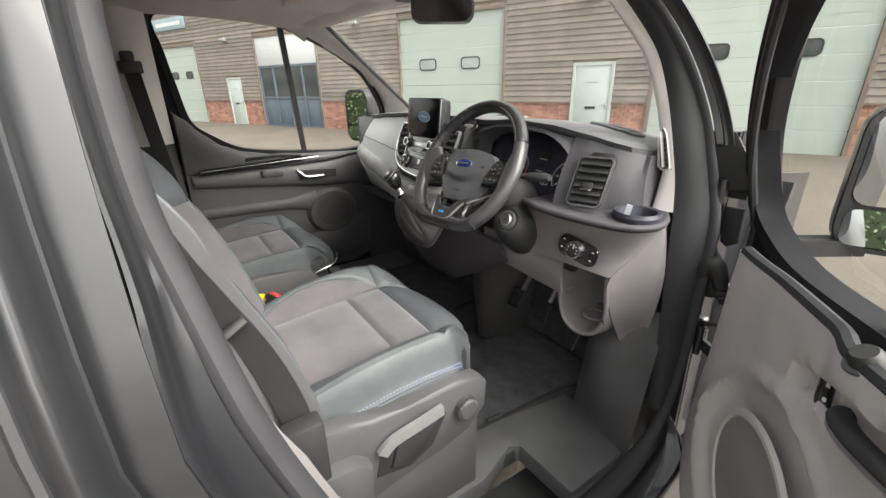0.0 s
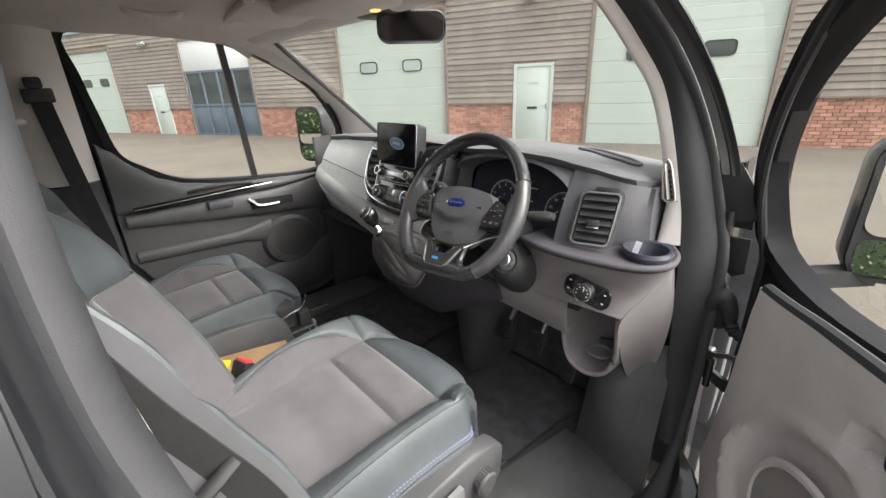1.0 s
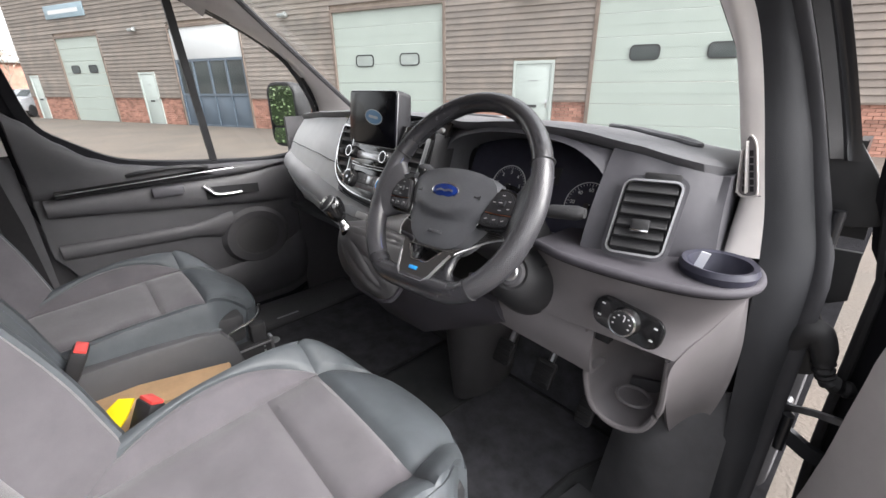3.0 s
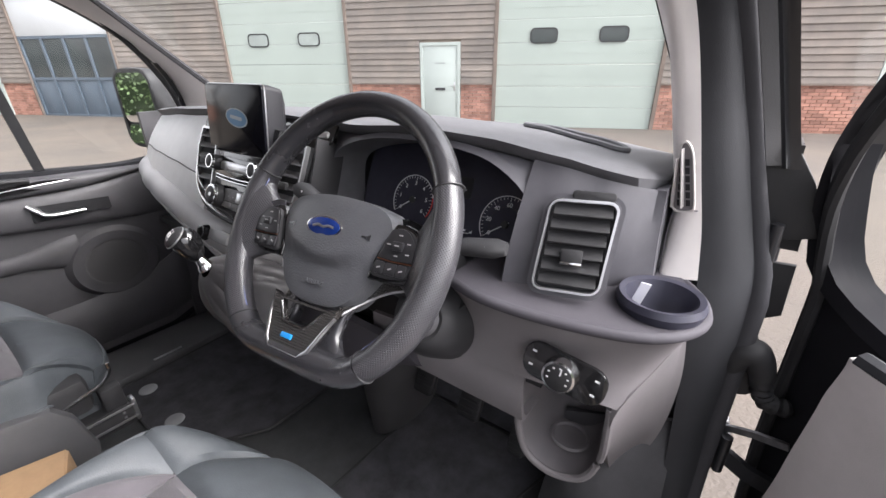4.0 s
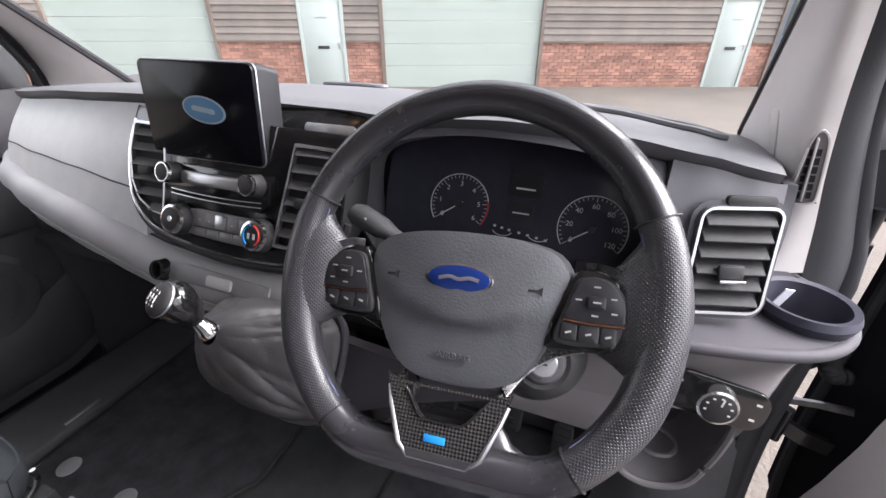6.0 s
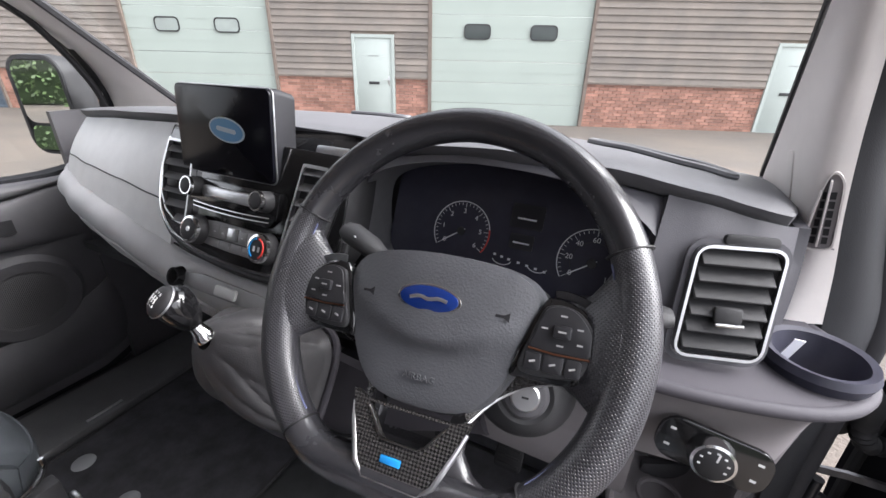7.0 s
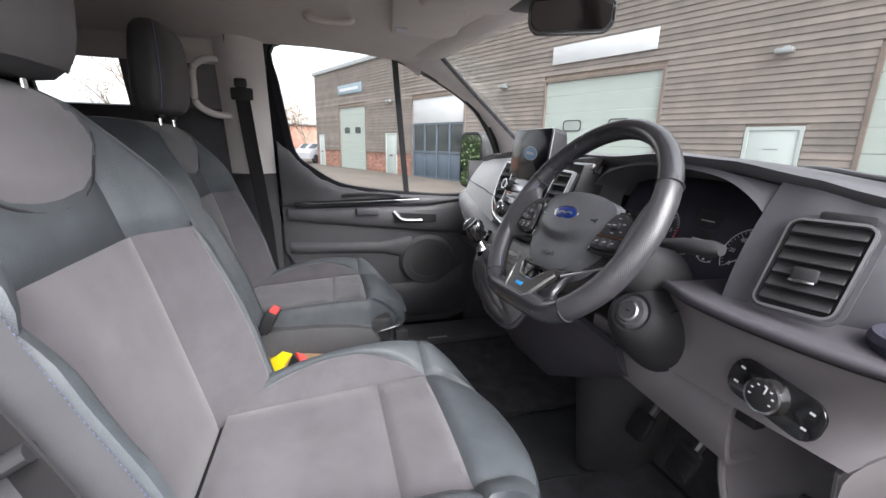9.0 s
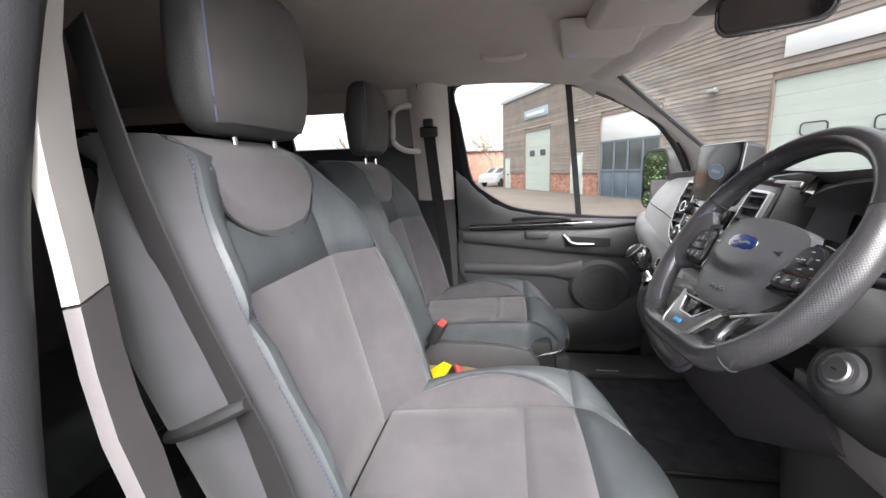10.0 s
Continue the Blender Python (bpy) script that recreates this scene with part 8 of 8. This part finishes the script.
    def top_edge(y):
        return lerp_curve([(-0.62, 1.52), (-0.56, 1.47), (-0.50, 1.40), (-0.42, 1.335), (-0.33, 1.298), (-0.19, 1.272), (0.0, 1.258), (0.25, 1.248), (0.36, 1.25), (0.44, 1.255)], y)[0]
    def trim(u, v):
        y = -0.600 + (1.02 if s < 0 else 1.0) * u
        rear = 0.0
        z = low_edge(y) + (top_edge(y) - low_edge(y)) * v
        y2 = y
        if s > 0:
            y2 = -0.60 + u * (0.60 + lerp_curve([(0.55, 0.42), (0.70, 0.40), (0.82, 0.375), (0.92, 0.362), (1.04, 0.352), (1.18, 0.343), (1.24, 0.335)], z)[0])
            return Vector((X(z, -depth(y2, z)), y2, z))
        return Vector((X(z, -depth(y, z)), y2, z))
    if s < 0:
        add_passenger_card(P, top_edge, low_edge)
        return door
    P("inner_panel", sheet(trim, 68, 64, 0.012), DOORLIT, "moulded inner panel coloured for the lit side")
    at = lambda y, z, off=0.0: Vector((X(z, -depth(y, z) - off), y, z))
    front = 0.045
    P("waist_seal", tube([at(y, top_edge(y) + 0.001, 0.000) for y in np.linspace(-0.59, 0.33, 40)], 0.013, 8), FLANGE, "dark grey waist seal")
    def dark(u, v):
        y = -0.585 + (front + 0.600) * u
        low = 1.20 + 0.045 * smoothstep(-0.18, -0.03, y) + 0.012 * smoothstep(-0.03, 0.045, y)
        return at(y, low + (top_edge(y) - 0.004 - low) * v, 0.003)
    P("upper_panel", sheet(dark, 50, 14, 0.004), PANEL, "charcoal upper door trim")
    add_driver_fittings(P, at, door)
    return door


def add_passenger_card(P, top_edge, low_edge):
    """The passenger door's inner side, moulding by moulding."""
    Q = lambda y, z, d: Vector((-(side_x(z) - d), y, z))
    arm_low = lambda y: 1.132 - 0.106 * (y + 0.46)
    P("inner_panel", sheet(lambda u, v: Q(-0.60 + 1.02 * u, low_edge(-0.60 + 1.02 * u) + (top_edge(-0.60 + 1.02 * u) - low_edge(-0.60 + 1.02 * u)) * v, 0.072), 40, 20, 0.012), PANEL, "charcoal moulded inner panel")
    # rolled top under the glass
    def roll(u, v):
        y = -0.595 + 0.96 * u
        top = top_edge(y)
        low = 1.205 + 0.035 * smoothstep(0.05, 0.36, y)
        a = math.pi * v
        return Q(y, top - (top - low) * (0.5 - 0.5 * math.cos(a)), 0.074 + (0.038 - 0.02 * smoothstep(0.1, 0.36, y)) * math.sin(a) ** 0.7)
    P("top_roll", sheet(roll, 50, 14, 0.004), PANEL, "charcoal soft door top")
    def blade(u, v):
        y = -0.54 + 0.62 * u
        h = 0.026 * (1 - smoothstep(0.80, 1.0, u))
        return Q(y, 1.222 + 0.020 * u + h * (v - 0.5), 0.116 - 0.012 * u)
    P("gloss_strip", sheet(blade, 40, 3, 0.005), GLOSS, "piano black door strip")
    P("strip_line", tube([blade(u / 30, 0.55) + Vector((0.004, 0, 0)) for u in range(29)], 0.002, 6), SATIN, "thin silver line")
    pull = spline([Q(-0.33, 1.258, 0.108), Q(-0.28, 1.268, 0.128), Q(-0.18, 1.272, 0.132), Q(-0.10, 1.265, 0.122), Q(-0.06, 1.256, 0.108)], 16)
    P("pull_grip", tube(pull, 0.011, 8, flat=0.8), BLACK, "black door pull")
    # arm rest body
    def arm(u, v):
        y = -0.575 + 0.90 * u
        low, top = arm_low(y), 1.206 + 0.03 * smoothstep(0.0, 0.33, y)
        a = math.pi * v
        deep = 0.046 * (1 - 0.55 * smoothstep(0.05, 0.32, y))
        return Q(y, top - (top - low) * (0.5 - 0.5 * math.cos(a)), 0.070 + deep * math.sin(a) ** 0.45)
    P("arm_rest", sheet(arm, 50, 14, 0.004), PANEL, "charcoal arm rest")
    P("switch_cup", block((-(side_x(1.18) - 0.105), -0.27, 1.165), (-(side_x(1.18) - 0.135), -0.16, 1.205), 0.010), DASH, "grey pull cup")
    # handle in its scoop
    # The scoop is a flat near-black sheet painted for its shade.
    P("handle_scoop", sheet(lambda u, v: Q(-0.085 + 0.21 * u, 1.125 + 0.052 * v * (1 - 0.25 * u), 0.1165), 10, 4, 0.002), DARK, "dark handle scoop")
    hm = spline([Q(-0.088, 1.184, 0.118), Q(-0.070, 1.164, 0.126), Q(-0.052, 1.147, 0.132), Q(-0.010, 1.142, 0.135), Q(0.048, 1.141, 0.132)], 18)
    P("door_handle", tube(hm, [0.012] * 6 + [0.009] * 9 + [0.008] * 3, 10, flat=0.7), SATIN, "silver inner door handle")
    # Thin near-black sheet paints the shade below the arm rest.
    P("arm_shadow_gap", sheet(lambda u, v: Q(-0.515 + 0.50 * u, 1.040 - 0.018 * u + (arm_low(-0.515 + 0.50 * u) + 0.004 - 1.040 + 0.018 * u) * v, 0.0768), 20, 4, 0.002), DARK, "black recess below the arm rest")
    # middle rail running into the speaker plate
    def rail(u, v):
        y = -0.575 + 0.58 * u
        c = 1.012 - 0.02 * u
        h = 0.030 + 0.03 * smoothstep(0.7, 1.0, u)
        a = math.pi * v
        return Q(y, c + h * math.cos(a), 0.070 + 0.030 * math.sin(a) ** 0.6)
    P("middle_rail", sheet(rail, 36, 10, 0.004), PANEL, "charcoal middle rail")
    centre = (0.09, 0.918)
    def disc(r0, r1, d0, d1, n=40):
        return loft([[Q(centre[0] + r * 1.12 * math.cos(a), centre[1] + r * math.sin(a), d) for a in (2 * math.pi * k / n for k in range(n))] for r, d in ((r0, d0), (r1, d1))], None, True, False)
    P("speaker_plate", merge(disc(0.088, 0.118, 0.104, 0.106), disc(0.118, 0.145, 0.106, 0.070)), PANEL)
    P("speaker", merge(disc(0.001, 0.080, 0.103, 0.102), disc(0.080, 0.088, 0.102, 0.104)), SHADEDSPEAKER, "fine perforated speaker grille")
    # Flat black sheet paints the shade inside the door pocket.
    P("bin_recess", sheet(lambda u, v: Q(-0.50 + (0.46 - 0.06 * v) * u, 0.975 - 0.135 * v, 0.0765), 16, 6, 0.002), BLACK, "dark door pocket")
    def bin_wall(u, v):
        y = -0.50 + 0.86 * u
        top = 0.845 + 0.02 * u - 0.05 * math.sin(math.pi * u) + 0.05 * smoothstep(0.7, 1.0, u)
        low = low_edge(y) + 0.02
        return Q(y, top + (low - top) * v, 0.072 + 0.045 * math.sin(math.pi * (0.12 + 0.88 * v)) ** 0.6 * (1 - smoothstep(0.9, 1.0, u)))
    P("door_bin", sheet(bin_wall, 40, 12, 0.008), PANEL, "charcoal door bin")


def add_driver_fittings(P, at, door):
    """Lock switch, pull handle, mirror knob and speaker of the driver's door."""
    slope = lambda y: 1.142 + 0.28 * (0.055 - y)
    P("arm_recess", sheet(lambda u, v: at(0.048 - 0.50 * u, slope(0.048 - 0.50 * u) - 0.026 + 0.052 * v, 0.004), 30, 6, 0.003), PANEL, "charcoal handle recess")
    msw = facing(at(-0.012, slope(-0.012), 0.010), (0, -1, 0.28), (-1, 0, 0.1))
    P("lock_switch", plate(rounded(0.034, 0.046, 0.008), 0.008, m=msw, bevel=0.003), GLOSS, "lock switch with a silver rim")
    P("switch_rim", ring_plate(rounded(0.041, 0.053, 0.011), rounded(0.034, 0.046, 0.008), 0.010, m=msw), CHROME)
    for k in (-1, 1):
        P("symbol_bar", block((-0.004, k * 0.011 - 0.003, 0.0082), (0.004, k * 0.011 + 0.003, 0.0088), m=msw), WHITE)
    pull = spline([at(y, slope(y) - 0.012, o) for y, o in ((-0.055, 0.010), (-0.075, 0.030), (-0.13, 0.046), (-0.20, 0.050), (-0.28, 0.04))], 18)
    grip = P("pull_handle", tube(pull, [0.010] + [0.016] * 16 + [0.012], 12, flat=0.7), BLACK, "black pull handle with a silver edge")
    P("handle_edge", tube([p + Vector((-0.010, 0, -0.010)) for p in pull[1:]], 0.005, 8), SATIN, "silver handle edge", grip)
    mk = facing(at(-0.095, 1.268, -0.004), (0, 1, 0), (-0.5, 0, 0.85))
    P("knob_base", lathe([(0.026, 0.0), (0.025, 0.003), (0.018, 0.004)], 28, m=mk), PANEL)
    P("mirror_knob", lathe([(0, 0.020), (0.014, 0.020), (0.017, 0.016), (0.019, 0.004)], 20, m=mk), BLACK, "round mirror adjuster")
    ms = facing(at(0.035, 0.880, 0.014), (0, 1, 0), (-1, 0, 0.03)) @ Matrix.Diagonal((1.25, 1.08, 1, 1))
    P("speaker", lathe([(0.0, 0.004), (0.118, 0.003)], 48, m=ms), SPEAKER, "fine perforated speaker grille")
    P("speaker_ring", lathe([(0.118, 0.0), (0.121, 0.007), (0.129, 0.007), (0.134, 0.0)], 48, m=ms), DOORLIT)
    # lower door bin behind the speaker
    P("door_bin", sheet(lambda u, v: at(-0.10 - 0.33 * u, 0.66 + (0.30 + 0.04 * u) * v, 0.030 + 0.02 * math.sin(math.pi * u) + 0.012 * v), 20, 6, 0.008), PANEL, "dark door bin")


# Body paint darkened for shade inside the door; also the black window frame.
SHELLSHADE = surface("black frame and shaded shell paint", (0.014, 0.014, 0.017), 0.60, spec=0.15, vary=0.15, vary_size=12)
# Paler than the passenger card: the doorway's light is put into this colour.
DOORLIT = surface("lit grey door panel", (0.53, 0.50, 0.495), 0.55, grain=0.5, grain_size=800, vary=0.08, vary_size=8)
def speaker_mesh(name, colour):
    mat = surface(name, colour, 0.6)
    nt = mat.node_tree
    co = nt.nodes.new("ShaderNodeTexCoord")
    vor = nt.nodes.new("ShaderNodeTexVoronoi")
    vor.inputs["Scale"].default_value = 260
    vor.inputs["Randomness"].default_value = 0.0
    nt.links.new(co.outputs["Object"], vor.inputs["Vector"])
    rng = nt.nodes.new("ShaderNodeMapRange")
    rng.inputs["From Min"].default_value, rng.inputs["From Max"].default_value = 0.25, 0.4
    nt.links.new(vor.outputs["Distance"], rng.inputs["Value"])
    bump = nt.nodes.new("ShaderNodeBump")
    bump.inputs["Strength"].default_value = 1.0
    bump.inputs["Distance"].default_value = 0.001
    nt.links.new(rng.outputs["Result"], bump.inputs["Height"])
    nt.links.new(bump.outputs["Normal"], nt.nodes["Principled BSDF"].inputs["Normal"])
    return mat


# One mesh in two tones: lit driver's side, shaded passenger's side.
SPEAKER = speaker_mesh("lit grey speaker mesh", (0.27, 0.255, 0.25))
SHADEDSPEAKER = speaker_mesh("shaded speaker mesh", (0.075, 0.073, 0.076))
HINGE = Vector((1.02, 0.50, 0))
OPEN = Matrix.Translation(HINGE) @ Matrix.Rotation(radians(38), 4, "Z") @ Matrix.Translation(-HINGE)
make_cab_door(-1, Matrix(), "closed passenger door with dark grey inner trim")
make_cab_door(1, OPEN, "open driver's door with grey inner trim and dark paint")


# ---- hinge side of the doorway ----
def make_jamb_things():
    boot = thing("wiring_boot", "black bulbous rubber wiring boot between door and body", "wiring boot")
    dome = spline([(0.935, 0.425, 1.085), (0.940, 0.405, 1.13), (0.950, 0.400, 1.158), (0.966, 0.402, 1.162), (0.980, 0.405, 1.135), (0.990, 0.41, 1.095), (1.005, 0.415, 1.072), (1.04, 0.43, 1.065)], 60)
    rad = [lerp_curve([(0, 0.016), (12, 0.022), (24, 0.0235), (34, 0.020), (40, 0.015), (60, 0.014)], k)[0] + (0.0022 * math.sin((k - 38) * 1.9) if k > 38 else 0) for k in range(60)]
    part("hose", tube(dome, rad, 14), RUBBER, boot)
    part("collar", plate(rounded(0.062, 0.125, 0.024), 0.022, bevel=0.008), RUBBER, boot, m=facing((0.945, 0.436, 1.125), (1, 0, 0.25), (0, -1, 0)))
    strap = thing("door_check", "zinc steel door check strap", "door check")
    part("strap", strip([(0.955, 0.42, 0.987), (1.00, 0.405, 1.008), (1.045, 0.39, 1.022)], 0.012, 0.007, (0, 0, 1)), STEEL, strap)
    part("bracket", plate(rounded(0.044, 0.030, 0.008), 0.020, bevel=0.004), STEEL, strap, "pressed steel bracket", m=facing((0.948, 0.437, 0.985), (1, 0, 0.2), (0, -1, 0)))
    for x, z in ((0.965, 0.945), (0.935, 1.335)):
        hinge = part("door_hinge", block((x - 0.03, 0.405, z - 0.025), (x + 0.012, 0.436, z + 0.03), 0.006), PAINT, van, "dark painted hinge")
        if z < 1.2:
            part("leaf", strip([(x + 0.005, 0.41, z - 0.005), (x + 0.045, 0.40, z - 0.018), (x + 0.085, 0.395, z - 0.022)], 0.030, 0.012, (0, 0, 1)), PAINT, hinge)
        part("pin", tube([(x + 0.005, 0.402, z - 0.04), (x + 0.005, 0.402, z + 0.04)], 0.009, 10), PAINT, hinge)
        for dz in (-0.012, 0.016):
            part("bolt", lathe([(0, 0.008), (0.008, 0.008), (0.009, 0)], 10), STEEL, hinge, m=facing((x - 0.018, 0.405, z + dz), (1, 0, 0), (0, -1, 0)))
    # raised plate on the post and its plug
    part("post_plate", plate([(0.0, 0.0), (0.022, 0.075), (0.034, 0.080), (0.046, 0.055), (0.052, -0.06), (0.058, -0.13), (0.024, -0.13)], 0.006, bevel=0.003), PAINT, van, m=facing((0.884, 0.437, 1.225), (1, 0, 0), (0, -1, 0)))
    flap = thing("hinge_flap", "black rubber flap filling the gap at the hinge", "flap")
    part("flap", plate([(0.0, 0.0), (0.014, 0.004), (0.036, -0.002), (0.068, -0.050), (0.098, -0.112), (0.092, -0.128), (0.060, -0.136), (0.016, -0.134), (0.002, -0.110)], 0.008, bevel=0.003), RUBBER, flap, m=facing((0.898, 0.428, 1.482), (1, 0, 0), (0.1, -1, 0)))
    part("bridge", plate([(0.0, 0.0), (0.05, 0.0), (0.052, -0.05), (0.0, -0.05)], 0.006), RUBBER, flap, m=facing((0.925, 0.462, 1.372), (1, 0, 0), (0, -1, 0)))
    part("lower_flap", plate([(0.0, 0.0), (0.046, 0.002), (0.050, -0.085), (0.026, -0.10), (0.010, -0.09)], 0.008, bevel=0.003), RUBBER, flap, m=facing((0.935, 0.455, 1.30), (1, 0, 0), (0, -1, 0)))
    curl = spline([(0.930, 0.43, 1.30), (0.938, 0.415, 1.285), (0.940, 0.41, 1.24), (0.950, 0.415, 1.20), (0.975, 0.42, 1.14), (0.982, 0.425, 1.10)], 20)
    part("edge_roll", tube(curl, 0.007, 8), RUBBER, flap)
    plug = thing("body_plug", "round black rubber plug in the door jamb", "plug")
    part("plug", lathe([(0, 0.003), (0.008, 0.003), (0.010, 0.006), (0.014, 0.005), (0.015, 0)], 18), RUBBER, plug, m=facing((0.918, 0.430, 1.195), (1, 0, 0), (0, -1, 0)))
    # pillar vent
    vent = thing("pillar_vent", "pale moulded teardrop outlet with dark slots in the screen pillar trim", "air vent")
    f = PILLAR[1]
    u = min((abs(f(k / 200, 0.15).z - 1.438), k / 200) for k in range(200))[1]
    p = f(u, 0.15)
    across, along = f(u, 0.09) - f(u, 0.21), f(u + 0.03, 0.15) - f(u - 0.03, 0.15)
    mv = facing(p + Vector((0, -0.002, 0)), across, across.cross(along)) @ Matrix.Diagonal((0.85, 0.95, 1, 1))
    tear = [(p.x, p.y) for p in spline([(-0.016, -0.044, 0), (-0.008, -0.052, 0), (0.010, -0.051, 0), (0.016, -0.042, 0), (0.016, 0.0, 0), (0.015, 0.034, 0), (0.010, 0.048, 0), (0.004, 0.051, 0), (-0.001, 0.043, 0), (-0.008, 0.014, 0), (-0.016, -0.024, 0)], 44, True)]
    part("rim", ring_plate([(x * 1.14, y * 1.05) for x, y in tear], tear, 0.0030), TRIM, vent, m=mv)
    # Flat recess floor is greyed, and its slots blackened, to paint in shade.
    part("cavity", plate(tear, 0.0006), TAUPE, vent, "recess floor greyed for shade", m=mv)
    for k in range(6):
        y = -0.040 + 0.0125 * k
        for x, w in ((-0.0065 + 0.0009 * k, 0.0066 - 0.0005 * k), (0.0072, 0.0066)):
            part("slot", block((x - w / 2, y - 0.0048, 0.0008), (x + w / 2, y + 0.0048, 0.0013)), DARK, vent, m=mv)
    part("fin", block((-0.0012, -0.046, 0.0006), (0.0012, 0.044, 0.0095), 0.0006, m=pose(0.001, 0, 0, 0, 0, -2)), TRIM, vent, m=mv)
    part("fin", block((-0.0012, -0.046, 0.0006), (0.0012, 0.030, 0.0080), 0.0006, m=pose(-0.0105, 0.0, 0, 0, 0, -8)), TRIM, vent, m=mv)
    q = f(u + 0.05, 0.76)
    lift = (f(u + 0.05, 0.80) - f(u + 0.05, 0.72)).cross(f(u + 0.08, 0.76) - f(u + 0.02, 0.76))
    lift = lift if lift.x < 0 else -lift
    cover = thing("airbag_mark_cover", "pale oblong cover cap on the screen pillar", "cover cap")
    part("cap", plate(rounded(0.030, 0.070, 0.008), 0.002, bevel=0.001), TRIM, cover, m=facing(q, f(u + 0.05, 0.80) - f(u + 0.05, 0.72), lift))
    part("joint", tube([f(u - 0.075, v) + Vector((-0.001, -0.001, 0)) for v in np.linspace(0.02, 0.7, 12)], 0.0012, 5), TAUPE, vent)


make_jamb_things()


# sun visors and roof console
def make_roof_things():
    for s in (-1, 1):
        vis = thing("sun_visor", "grey fabric sun visor folded against the roof", "sun visor", "sun visors")
        m = pose(s * 0.34, -0.065, 1.893, -4, 0, s * 8)
        part("pad", block((-0.20, -0.115, -0.010), (0.20, 0.115, 0.010), 0.009, 3), LINING, vis, m=m)
        part("label_bar", block((s * 0.13 - 0.03, -0.095, -0.0125), (s * 0.13 + 0.03, -0.06, -0.0105)), PAPER, vis, "pale sticker", m=m)
        part("pivot", tube([(s * 0.56, 0.03, 1.905), (s * 0.56, 0.03, 1.875)], 0.010, 8), BLACK, vis)
    con = thing("roof_console", "grey roof console with reading lamps", "roof console")
    part("tray", block((-0.16, -0.14, 1.865), (0.16, 0.12, 1.915), 0.025, 3), LINING, con)
    part("lens", block((0.06, 0.06, 1.860), (0.085, 0.085, 1.868), 0.004), LAMPLENS, con, "warm lamp lens")


def lamp_lens():
    mat = surface("lit amber lens", (0.80, 0.42, 0.18), 0.3)
    b = mat.node_tree.nodes["Principled BSDF"]
    b.inputs["Emission Color"].default_value = (1.0, 0.45, 0.12, 1)
    b.inputs["Emission Strength"].default_value = 0.6
    return mat


LAMPLENS = lamp_lens()
make_roof_things()
